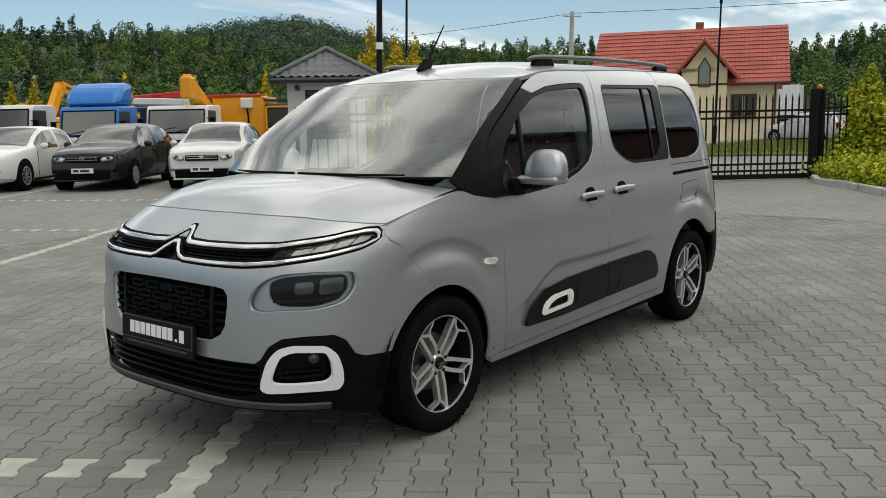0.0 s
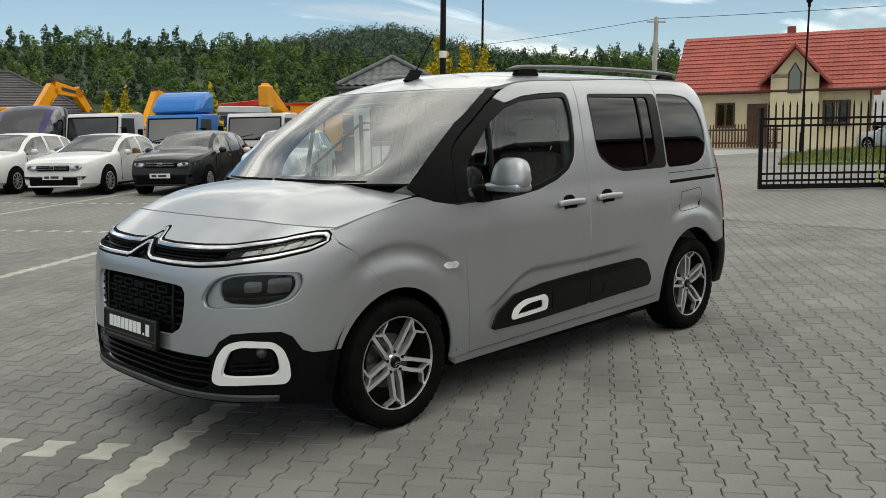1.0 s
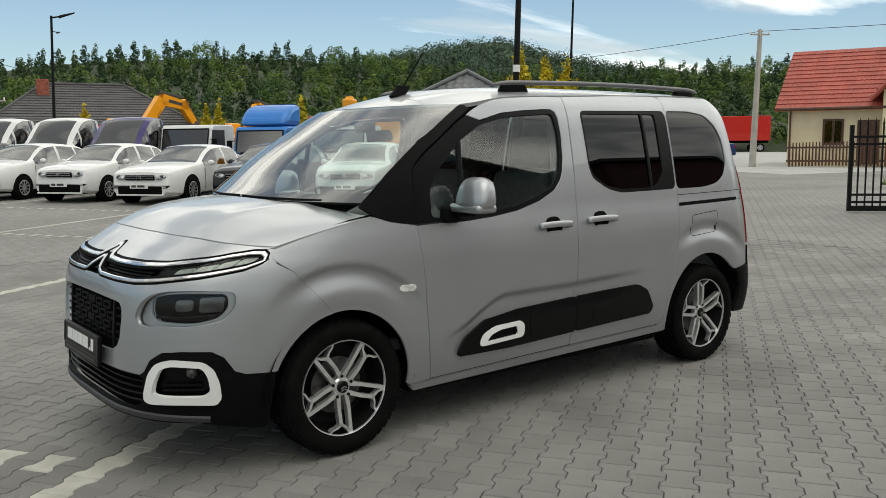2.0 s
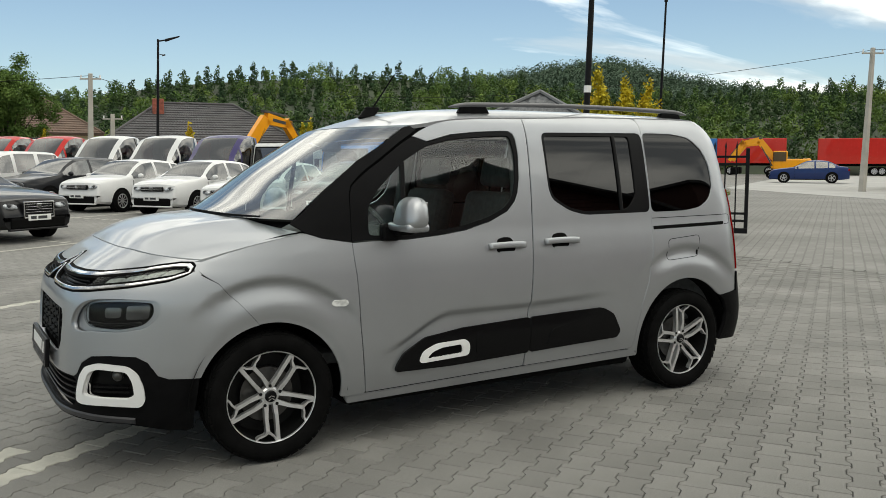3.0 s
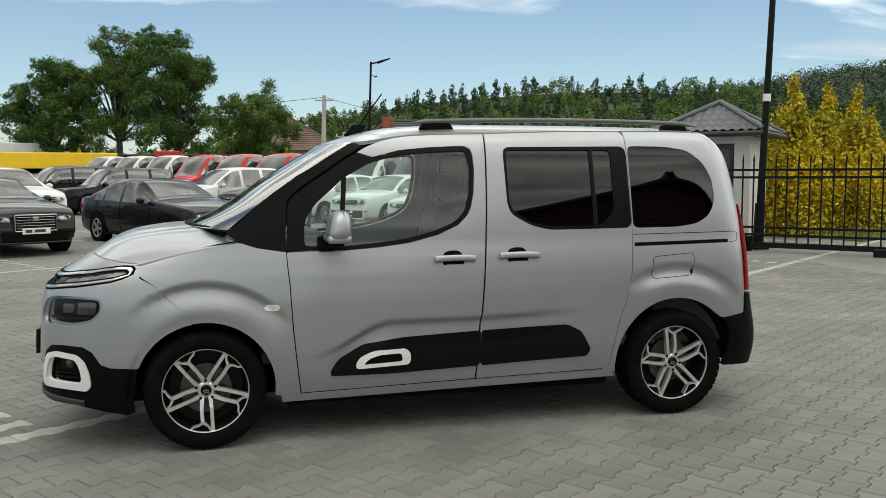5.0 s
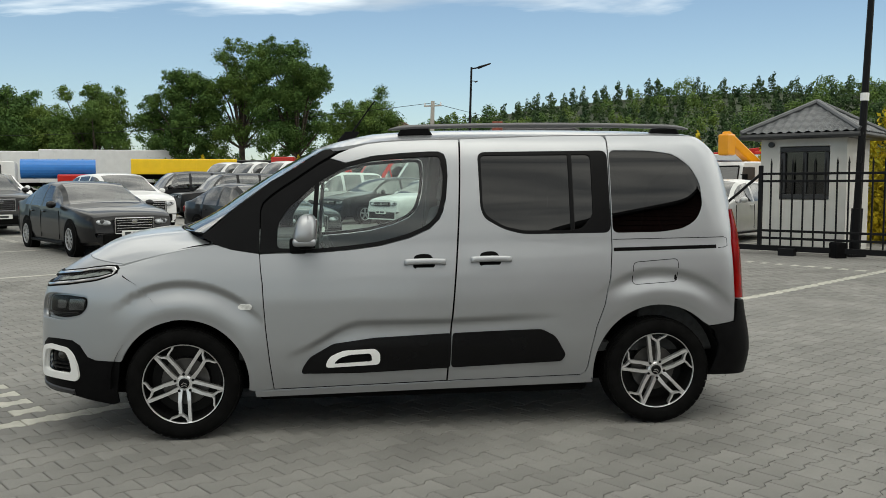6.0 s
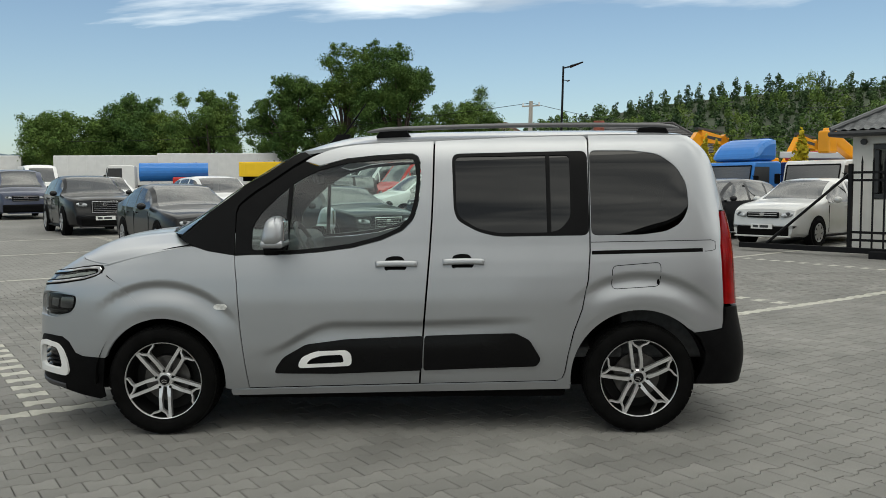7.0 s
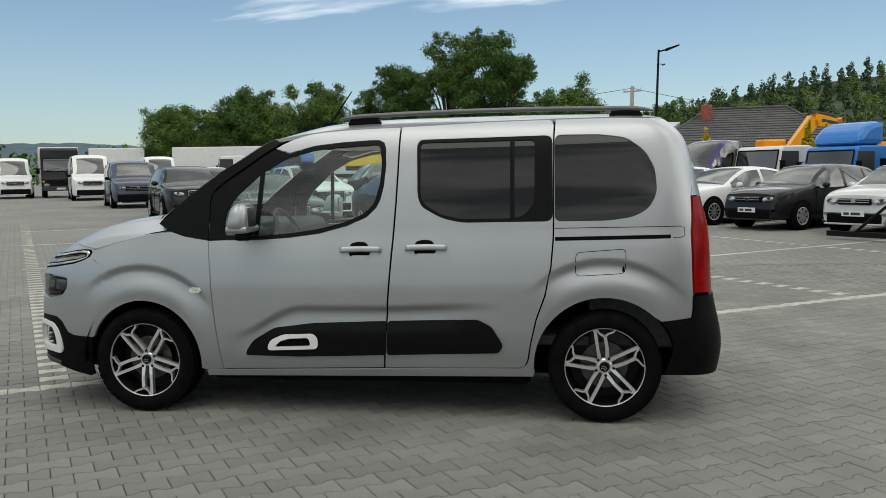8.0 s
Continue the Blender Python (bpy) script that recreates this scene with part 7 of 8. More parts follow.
# tank lorry
t_ = truck("tank_lorry", C_WHITE, "white lorry with a blue tank and a red hose box", -18.2, 47.2, 195, 2.35)
bm = bmesh.new()
bar(bm, (-4.9, 0, 1.95), (-.9, 0, 1.95), .56, 22)
part("tank", bm, C_BLUE, t_, "blue steel tank")
for dx in (-4.2, -2.9, -1.6):
    bm = bmesh.new()
    bar(bm, (dx - .04, 0, 1.95), (dx + .04, 0, 1.95), .58, 22)
    part("tank_band", bm, C_BLUE, t_)
bm = bmesh.new()
box(bm, (-4.0, .9, 1.28), (2.3, .5, .7), .08)
part("hose_box", bm, C_RED, t_)


# ---- houses ----
M_CREAMWALL = mat("cream_plaster", (0.78, 0.67, 0.45), 0.9, vary=0.05, scale=1.5, bump=0.15, bscale=80)
M_REDTILE = mat("red_roof_tile", (0.36, 0.068, 0.046), 0.6, vary=0.12, scale=1.2, fine=0.05)
M_DARKTILE = mat("dark_roof_tile", (0.075, 0.072, 0.075), 0.7, vary=0.15, scale=1.5)
M_BROWNTILE = mat("brown_roof_tile", (0.15, 0.10, 0.075), 0.75, vary=0.15, scale=1.5)
M_BROWNWOOD = mat("brown_stained_wood", (0.10, 0.045, 0.025), 0.6, vary=0.2, scale=6)
M_BRICKRED = mat("chimney_brick", (0.30, 0.09, 0.06), 0.85, vary=0.2, scale=6)


def tiled_slope(t, a, b, c, d, material, courses, name="roof_slope", wave=.22):
    """A roof slope with stepped courses; a and b along the eaves, d and c along the ridge."""
    a, b, c, d = (Vector(p) for p in (a, b, c, d))
    n = (b - a).cross(d - a).normalized()
    if n.z < 0:
        n = -n
    vs, fs = [], []
    nu = max(2, int((b - a).length / wave) * 2)
    for j in range(courses):
        for tt, lift in ((j / courses, .05), ((j + .98) / courses, .012)):
            l0, l1 = a.lerp(d, tt), b.lerp(c, tt)
            for i in range(nu + 1):
                vs.append(l0.lerp(l1, i / nu) + n * (lift + (.018 if i % 2 else 0)))
    m = nu + 1
    for r in range(2 * courses - 1):
        for i in range(nu):
            fs.append((r * m + i, r * m + i + 1, (r + 1) * m + i + 1, (r + 1) * m + i))
    part(name, mesh_of(vs, fs), material, t)
    bm = bmesh.new()
    q = [bm.verts.new(p + n * .0) for p in (a, b, c, d)] + [bm.verts.new(p - n * .14) for p in (a, b, c, d)]
    for idx in ((0, 1, 2, 3), (7, 6, 5, 4), (0, 4, 5, 1), (1, 5, 6, 2), (2, 6, 7, 3), (3, 7, 4, 0)):
        bm.faces.new([q[i] for i in idx])
    bmesh.ops.recalc_face_normals(bm, faces=bm.faces)
    part("roof_board", bm, material, t)


def house_window(t, x, y, z, w, h, frame=None):
    bm = bmesh.new()
    fr = frame or M_BROWNWOOD
    for c, s in (((x, y, z - h / 2 + .05), (w, .10, .10)), ((x, y, z + h / 2 - .05), (w, .10, .10)), ((x - w / 2 + .05, y, z), (.10, .10, h - .2)), ((x + w / 2 - .05, y, z), (.10, .10, h - .2)), ((x, y, z), (.08, .08, h - .2))):
        box(bm, c, s, .008)
    wn_ = part("window", bm, fr, t, "brown framed window")
    for k in (-1, 1):
        bm = bmesh.new()
        box(bm, (x + k * w * .235, y + .01, z), (w * .36, .02, h - .2))
        part("pane", bm, G_WIN, wn_)
    bm = bmesh.new()
    box(bm, (x, y - .05, z - h / 2 - .04), (w + .2, .18, .06), .01)
    part("sill", bm, M_CONC, wn_)
    bm = bmesh.new()
    box(bm, (x, y + .12, z), (w - .1, .06, h - .1))
    part("curtain", bm, M_LINER, wn_)


def red_house():
    p, q = Vector((38.6, 20.4)), Vector((41.65, 12.05))
    th = math.atan2(q.y - p.y, q.x - p.x)
    z0 = .32
    t = thing("house", pose(p.x, p.y, z0, 0, 0, math.degrees(th)), "cream house with a steep red tile roof and a gabled dormer", "house")
    W_, D_, H_ = (q - p).length, 8.0, 3.05
    HR = 5.85
    dc, dw = W_ * .605, 2.7   # dormer bay
    bm = bmesh.new()
    box(bm, (W_ / 2, D_ / 2, H_ / 2 - .3), (W_, D_, H_ + .6), .02)
    part("wall", bm, M_CREAMWALL, t)
    bm = bmesh.new()
    # gable ends
    for xx in (0.0, W_ - .2):
        a = [bm.verts.new((xx + dx, yy, zz)) for dx in (0, .2) for yy, zz in ((0, H_), (D_, H_), (D_ / 2, HR - .1))]
        for idx in ((0, 1, 2), (5, 4, 3), (0, 3, 4, 1), (1, 4, 5, 2), (2, 5, 3, 0)):
            bm.faces.new([a[i] for i in idx])
    bmesh.ops.recalc_face_normals(bm, faces=bm.faces)
    part("gable", bm, M_CREAMWALL, t)
    oh = .55
    sl = (HR - H_) / (D_ / 2)
    ze = H_ - sl * .5
    tiled_slope(t, (-oh, -.5, ze), (W_ + oh, -.5, ze), (W_ + oh, D_ / 2, HR), (-oh, D_ / 2, HR), M_REDTILE, 14)
    tiled_slope(t, (W_ + oh, D_ + .5, ze), (-oh, D_ + .5, ze), (-oh, D_ / 2, HR), (W_ + oh, D_ / 2, HR), M_REDTILE, 14)
    # dormer bay with pointed window
    yb = -.55
    zr, zs = 4.95, 3.45
    bm = bmesh.new()
    box(bm, (dc, (yb + 1.5) / 2, 1.55), (dw - .5, 1.5 - yb, 3.9), .01)
    a = [bm.verts.new((dc + s * (dw / 2 - .25), yy, zz)) for yy in (yb, 2.6) for s, zz in ((-1, 3.3), (1, 3.3))] + [bm.verts.new((dc, yy, zr - .25)) for yy in (yb, 2.6)]
    for idx in ((0, 1, 4), (3, 2, 5), (0, 4, 5, 2), (1, 3, 5, 4)):
        bm.faces.new([a[i] for i in idx])
    bmesh.ops.recalc_face_normals(bm, faces=bm.faces)
    part("dormer_wall", bm, M_CREAMWALL, t)
    for s in (-1, 1):
        tiled_slope(t, (dc + s * (dw / 2 + .25), yb - .45, zs - .35), (dc + s * (dw / 2 + .25), 2.2, zs - .35), (dc, 3.0, zr), (dc, yb - .45, zr), M_REDTILE, 6, "dormer_slope")
        bm = bmesh.new()
        pa, pb = Vector((dc + s * (dw / 2 + .25), yb - .46, zs - .45)), Vector((dc, yb - .46, zr - .10))
        bar(bm, pa, pb, .09, 6)
        part("barge_board", bm, M_REDTILE, t)
    bm = bmesh.new()
    w_, zb_, zm_, zt_ = .62, 2.55, 3.55, 4.05
    poly = [(dc - w_ / 2, zb_), (dc + w_ / 2, zb_), (dc + w_ / 2, zm_), (dc, zt_), (dc - w_ / 2, zm_)]
    o = [bm.verts.new((x, yb - .04, z)) for x, z in poly]
    i_ = [bm.verts.new((dc + (x - dc) * .78, yb - .04, 3.25 + (z - 3.25) * .86)) for x, z in poly]
    for k in range(5):
        bm.faces.new((o[k], o[(k + 1) % 5], i_[(k + 1) % 5], i_[k]))
    ob = part("dormer_window", bm, M_BROWNWOOD, t, "pointed brown framed window")
    bm = bmesh.new()
    bm.faces.new([bm.verts.new((dc + (x - dc) * .80, yb - .025, 3.25 + (z - 3.25) * .88)) for x, z in poly])
    part("pane", bm, G_CAR, ob)
    house_window(t, 2.1, -.02, 1.55, .95, 1.25)
    house_window(t, W_ - 1.6, -.02, 1.6, 1.25, 1.15)
    bm = bmesh.new()
    box(bm, (W_ * .41, -.02, 1.05), (.95, .10, 2.1), .02)
    part("door", bm, M_BROWNWOOD, t, "brown wooden front door")
    bm = bmesh.new()
    box(bm, (W_ * .55, D_ / 2 + .3, HR + .0), (.42, .42, .75), .02)
    part("chimney", bm, M_BRICKRED, t)
    bm = bmesh.new()
    bar(bm, (-.4, -.52, ze - .02), (W_ + .4, -.52, ze - .02), .07, 8)
    part("gutter", bm, M_BROWNWOOD, t)
    for xx in (.12, W_ - .12):
        bm = bmesh.new()
        bar(bm, (xx, -.08, 0), (xx, -.08, ze), .045, 8)
        part("downpipe", bm, M_BROWNWOOD, t)
    return t


red_house()


def hip_house(x, y, heading, W_, D_, H_, HR, ridge, roof, label, chimney=None):
    t = thing("house", pose(x, y, zg(x, y), 0, 0, heading), label, "house")
    bm = bmesh.new()
    box(bm, (0, 0, H_ / 2), (W_, D_, H_), .02)
    part("wall", bm, M_CREAMWALL, t)
    o = .6
    e = [(-W_ / 2 - o, -D_ / 2 - o), (W_ / 2 + o, -D_ / 2 - o), (W_ / 2 + o, D_ / 2 + o), (-W_ / 2 - o, D_ / 2 + o)]
    r0, r1 = (-ridge / 2, 0, HR), (ridge / 2, 0, HR)
    z = H_ - .1
    tiled_slope(t, (*e[0], z), (*e[1], z), r1, r0, roof, 16)
    tiled_slope(t, (*e[2], z), (*e[3], z), r0, r1, roof, 16)
    tiled_slope(t, (*e[1], z), (*e[2], z), r1, r1, roof, 16)
    tiled_slope(t, (*e[3], z), (*e[0], z), r0, r0, roof, 16)
    for k in range(4):
        bm = bmesh.new()
        bar(bm, (*e[k], z + .06), Vector(r0 if k in (0, 3) else r1) + Vector((0, 0, .06)), .08, 8)
        part("hip_cap", bm, roof, t)
    bm = bmesh.new()
    bar(bm, Vector(r0) + Vector((0, 0, .06)), Vector(r1) + Vector((0, 0, .06)), .08, 8)
    part("ridge_cap", bm, roof, t)
    for k in (-1, 0, 1):
        house_window(t, k * W_ * .3, -D_ / 2 - .02, 1.5, 1.2, 1.2)
    if chimney:
        bm = bmesh.new()
        box(bm, chimney, (.62, .5, 1.0), .03)
        part("chimney", bm, M_BRICKRED, t, "red brick chimney")
    return t


hip_house(12.6, 47.5, -10, 9.2, 8.2, 2.3, 4.5, 4.2, M_DARKTILE, "low house with a dark hip roof and a brick chimney", (-2.2, -1.2, 4.2))
hip_house(4.6, 60.0, 8, 6.5, 7.0, 3.0, 5.4, 2.0, M_BROWNTILE, "low house with a brown hip roof behind a pole")

# picket fence before the cream house
t_ = thing("picket_fence", pose(37.6, 19.9, .18, 0, 0, math.degrees(math.atan2(-9.0, 3.4))), "brown wooden picket fence before the cream house", "fence")
bm = bmesh.new()
for v in box(bm, (0, 0, .6), (.09, .025, 1.15)):
    if v.co.z > .6:
        v.co.x *= .6
me_p = bpy.data.meshes.new("picket")
bm.to_mesh(me_p)
bm.free()
me_p.materials.append(M_BROWNWOOD)
for k in range(30):
    o = new("picket", me_p)
    o.parent = t_
    o.matrix_basis = pose(.2 + k * .15, 0, .06 * math.sin(k / 30 * math.pi))
for z_ in (.3, .95):
    bm = bmesh.new()
    box(bm, (2.4, .03, z_), (4.7, .04, .09), .005)
    part("rail", bm, M_BROWNWOOD, t_)

# halls behind the camera, seen only as reflections
M_HALL = mat("red_brown_cladding", (0.10, 0.032, 0.024), 0.6, vary=0.12, scale=0.6)
t_ = thing("sales_hall", pose(11.6, -14.6, 0), "red-brown clad hall with a gabled roof across the yard", "hall")
HW, HE, HP, HD = 6.8, 4.7, 7.9, 26.0
v_ = [(x, y, z) for y in (0, -HD) for x, z in ((-HW, 0), (HW, 0), (HW, HE), (0, HP), (-HW, HE))]
part("wall", mesh_of(v_, [(0, 1, 2, 3, 4), (9, 8, 7, 6, 5), (0, 4, 9, 5), (1, 6, 7, 2)]), M_HALL, t_)
for k in range(34):
    z_ = .2 + k * .21
    hw_ = HW if z_ < HE else HW * (HP - z_) / (HP - HE)
    bm = bmesh.new()
    box(bm, (0, .02, z_), (2 * hw_, .05, .035), .004)
    part("cladding_board", bm, M_HALL, t_)
for sg in (1, -1):
    bm = bmesh.new()
    L_ = math.hypot(HW, HP - HE) + .5
    box(bm, (sg * (HW + .2) / 2, -HD / 2 + .2, (HE + HP) / 2 + .08), (L_, HD + .8, .16), .03, Matrix.Rotation(sg * math.atan2(HP - HE, HW), 3, "Y"))
    part("roof_slope", bm, M_DARKTILE, t_)
t_ = thing("store_hall", pose(33, -18, 0), "long flat-roofed red-brown clad store beside the hall", "hall")
bm = bmesh.new()
box(bm, (0, 0, 3.4), (27, 7, 6.8), .05)
part("wall", bm, M_HALL, t_)
bm = bmesh.new()
box(bm, (0, 0, 6.9), (27.6, 7.6, .22), .03)
part("roof", bm, M_DARKTILE, t_)


# ---- plants ----
def foliage(name, c1, c2, rough=0.75, scale=0.9):
    m = mat(name, c1, rough, vary=0.2, scale=scale, tint2=c2, island=0.13, spec=0.2)
    for node in m.node_tree.nodes:
        if node.type == "TEX_NOISE":
            node.inputs["Detail"].default_value = 1.5
    return m


F_DARK = foliage("dark_leaves", (0.0413, 0.0908, 0.0221), (0.0853, 0.1487, 0.033))
F_MID = foliage("green_leaves", (0.055, 0.1076, 0.0228), (0.1076, 0.1699, 0.0359))
F_PINE = foliage("pine_needles", (0.02, 0.0475, 0.0187), (0.065, 0.1075, 0.035), scale=.30)
F_WOOD = foliage("forest_leaves", (0.0372, 0.0829, 0.02), (0.1144, 0.1773, 0.0372), scale=.28)
F_WOODLIGHT = foliage("young_forest_leaves", (0.065, 0.117, 0.0234), (0.143, 0.2015, 0.0416), scale=.28)
F_LIGHT = foliage("light_leaves", (0.085, 0.14, 0.028), (0.13, 0.19, 0.038))
F_GOLD = foliage("golden_conifer", (0.62, 0.44, 0.02), (0.26, 0.27, 0.025))
F_GOLDGREEN = foliage("yellow_green_conifer", (0.42, 0.42, 0.03), (0.20, 0.27, 0.03))
# paler, bluer green: the distance haze is mixed into the leaf colour
F_HAZE = foliage("haze_tinted_forest", (0.054, 0.090, 0.058), (0.080, 0.122, 0.078), scale=.03)
M_BARK = mat("bark", (0.07, 0.055, 0.04), 0.9, vary=0.3, scale=4, bump=0.6, bscale=20)


def leaf_cloud(blobs, count, size, rs, flat=0.0, shell=0.55, out=0.0, spread=.30):
    """Leaf quads scattered in the outer shell of ellipsoids; returns vertex and face arrays."""
    blobs = np.array(blobs, float)
    wts = (blobs[:, 3] * blobs[:, 4] * blobs[:, 5]) ** (2 / 3)
    idx = rs.choice(len(blobs), count, p=wts / wts.sum())
    d = rs.normal(size=(count, 3))
    d /= np.linalg.norm(d, axis=1)[:, None]
    rad = np.clip(rs.normal(.5 + .3 * shell, spread, count), .05, 1.35)
    c = blobs[idx, :3] + d * blobs[idx, 3:6] * rad[:, None]
    u = rs.normal(size=(count, 3))
    u[:, 2] *= 1 - flat
    u -= d * (u * d).sum(1)[:, None] * out
    u /= np.linalg.norm(u, axis=1)[:, None]
    w = np.cross(u, d + rs.normal(size=(count, 3)) * .8 * (1 - .6 * out))
    w /= np.linalg.norm(w, axis=1)[:, None] + 1e-9
    s = size * (.6 + .8 * rs.random(count))[:, None]
    p = np.stack([c - u * s, c + w * s * .55, c + u * s, c - w * s * .55], 1)
    return p.reshape(-1, 3)


def quads_mesh(p):
    n = len(p) // 4
    me = bpy.data.meshes.new("leaves")
    me.vertices.add(len(p))
    me.vertices.foreach_set("co", np.ascontiguousarray(p, dtype=np.float32).ravel())
    me.loops.add(4 * n)
    me.loops.foreach_set("vertex_index", np.arange(4 * n, dtype=np.int32))
    me.polygons.add(n)
    me.polygons.foreach_set("loop_start", np.arange(0, 4 * n, 4, dtype=np.int32))
    me.update(calc_edges=True)
    return me


def tree(x, y, h, spread, material, label, seed, leaves=7000, size=.28, trunk_h=.25, lean=0.0, open_=.5):
    """A broadleaf tree: tapered trunk, limbs into every lobe of the crown, and an uneven crown of many leaves (open_: how dense)."""
    rs = np.random.RandomState(seed)
    t = thing("tree", pose(x, y, zg(x, y) - .1), label, "tree")
    bm = bmesh.new()
    tr = .016 * h + .07
    fork = Vector((lean * h * .3, 0, h * trunk_h))
    bar(bm, (0, 0, 0), fork, tr, 10, tr * .75)
    bar(bm, fork, fork + Vector((rs.normal() * .2, rs.normal() * .2, h * (.72 - trunk_h))), tr * .7, 8, tr * .25)
    zc, hz = h * (1 + trunk_h * .55) / 2, h * (1 - trunk_h * .55) / 2
    ph = rs.rand(4) * 6.28
    blobs = []
    for k in range(50):
        zu = 1 - 2 * (k + .5) / 50
        a = k * 2.39996 + rs.normal() * .25
        wob = 1 + .16 * math.sin(2 * a + ph[0] + 2.2 * zu) + .12 * math.sin(3 * a + ph[1] - 3 * zu) + .08 * math.sin(5 * a + ph[2])
        rad = wob * (rs.uniform(.50, .78) if k % 4 else rs.uniform(.15, .5))
        ring = math.sqrt(1 - zu * zu) ** (.7 if zu < 0 else .9)
        tip = Vector((fork.x + spread * rad * ring * math.cos(a), spread * rad * ring * math.sin(a), zc + hz * rad * 1.06 * zu))
        k1 = spread * rs.uniform(.17, .29)
        if rs.rand() < .28 * (1.5 - open_):
            continue
        mid = fork.lerp(tip, .55) + Vector((0, 0, h * .05 if zu > -.3 else 0))
        if k % 2:
            bar(bm, fork, mid, tr * .34, 6, tr * .22)
            bar(bm, mid, tip, tr * .22, 5, tr * .07)
        blobs.append((*tip, k1, k1, k1 * .78))
        for _ in range(5):
            o = rs.normal(size=3)
            o *= k1 * rs.uniform(.8, 1.45) / np.linalg.norm(o)
            k2 = k1 * rs.uniform(.26, .55)
            blobs.append((tip.x + o[0], tip.y + o[1], min(h * .985, tip.z + o[2] * .85), k2, k2, k2 * .85))
    part("trunk", bm, M_BARK, t)
    part("crown", quads_mesh(leaf_cloud(blobs, int(leaves * 8), size * .27, rs, shell=.55 + .6 * open_, out=.5, spread=.31)), material, t)
    return t


def conifer_points(h, w, count, size, rs):
    """A pointed, feathery evergreen: several upright plumes."""
    blobs = []
    for k in range(46):
        z = h * (.04 + .90 * (k / 46))
        r = w * (1 - (k / 46) ** 1.5) * .55 + .05
        a = rs.rand() * 6.28
        s = r * .62
        blobs.append((r * .55 * math.cos(a), r * .55 * math.sin(a), z, s, s, .18 * h * (1 - k / 70)))
    blobs.append((0, 0, h * .93, w * .08, w * .08, h * .09))
    for k in range(12):   # separate upright plumes that break the outline
        f = .16 + .62 * ((k * .618) % 1)
        a, r = k * 2.4 + rs.rand(), w * (1 - f ** 1.4) * .58 + .06
        blobs.append((r * math.cos(a), r * math.sin(a), h * f, w * .10, w * .10, h * .12))
    p = leaf_cloud(blobs, count, size, rs, shell=.5)
    return p


def golden(x, y, h, w, material, label, seed, count=5000, size=.07):
    rs = np.random.RandomState(seed)
    t = thing("conifer", pose(x, y, zg(x, y)), label, "conifer")
    bm = bmesh.new()
    bar(bm, (0, 0, -.05), (0, 0, h * .8), .06, 8, .015)
    part("trunk", bm, M_BARK, t)
    part("crown", quads_mesh(conifer_points(h, w, count, size, rs)), material, t)
    return t


golden(12.9, 12.6, 3.75, 1.65, F_GOLD, "golden yellow conifer behind the iron gate", 1, 17000, .05)
golden(13.9, 12.7, 3.55, 1.65, F_GOLD, "golden yellow conifer behind the iron gate", 2, 15000, .05)
golden(14.9, 12.9, 3.45, 1.65, F_GOLD, "golden yellow conifer behind the iron gate", 3, 17000, .05)
golden(15.6, 13.3, 3.0, 1.5, F_GOLD, "golden yellow conifer behind the iron gate", 5, 13000, .05)
golden(17.0, 2.15, 2.35, 1.3, F_GOLDGREEN, "yellow-green conifer shrub beside the gate post", 4, 16000, .055)
rs_ = np.random.RandomState(9)
for k, (bx_, by_) in enumerate(((15.9, 2.2), (15.2, 1.7), (14.5, 1.1), (14.0, .3))):
    t_ = thing("low_shrub", pose(bx_, by_, .05), "low yellow-green shrub in the planted bed", "shrub", "low shrubs")
    part("leaves", quads_mesh(leaf_cloud([(0, 0, .28, .75, .7, .32), (.4, .3, .2, .5, .5, .28), (-.4, -.2, .22, .5, .5, .26)], 5000, .05, rs_)), F_GOLDGREEN, t_)
for k, (bx_, by_, bh) in enumerate(((9.9, 23.6, 2.75), (13.2, 24.1, 3.0), (15.0, 22.8, 2.9), (16.9, 21.4, 3.05), (8.0, 31.7, 2.85), (12.1, 29.8, 2.9), (-6.7, 44.5, 2.8), (-2.9, 44.9, 2.8), (-1.5, 45.0, 2.8), (.3, 45.0, 2.9), (4.1, 44.8, 2.9), (6.3, 44.5, 2.9))):
    golden(bx_, by_, bh, .85, F_GOLD, "slim golden conifer in the row behind the lorries", 20 + k, 4200, .08)

tree(-1.9, 53, 12.7, 3.6, F_DARK, "tall broadleaf tree with an open dark green crown", 31, 9500, .26, .22, open_=.2)
tree(-5.6, 54, 11.4, 2.6, F_MID, "slender broadleaf tree with a thin crown", 32, 5000, .24, .3)
tree(-9.4, 54.5, 9.5, 3.0, F_DARK, "round dense dark green broadleaf tree", 33, 8000, .26, .28, open_=.65)
tree(2.4, 46, 7.0, 2.7, F_MID, "low spreading broadleaf tree with leafy shoots", 34, 6500, .22, .12)
tree(-15.6, 57, 8.8, 3.2, F_MID, "full broadleaf tree behind the lorries", 35, 7000, .28, .12, open_=.6)
tree(-29.6, 63.5, 7.9, 4.2, F_MID, "broad dark green tree behind the white trailers", 36, 8000, .30, .1, open_=.6)
tree(-21.6, 66, 7.2, 3.4, F_LIGHT, "low light green tree among taller ones", 37, 6000, .30, .1)
tree(-24.0, 65.5, 9.3, 3.4, F_DARK, "broad dark green tree behind the white trailers", 38, 7000, .30, .1, open_=.6)
tree(-26.3, 66.5, 7.9, 3.2, F_MID, "drooping broadleaf tree at the yard's far edge", 39, 6000, .30, .12)
tree(33.5, 4.2, 6.5, 1.6, F_LIGHT, "slender birch hanging over the fence", 41, 2500, .12, .25)


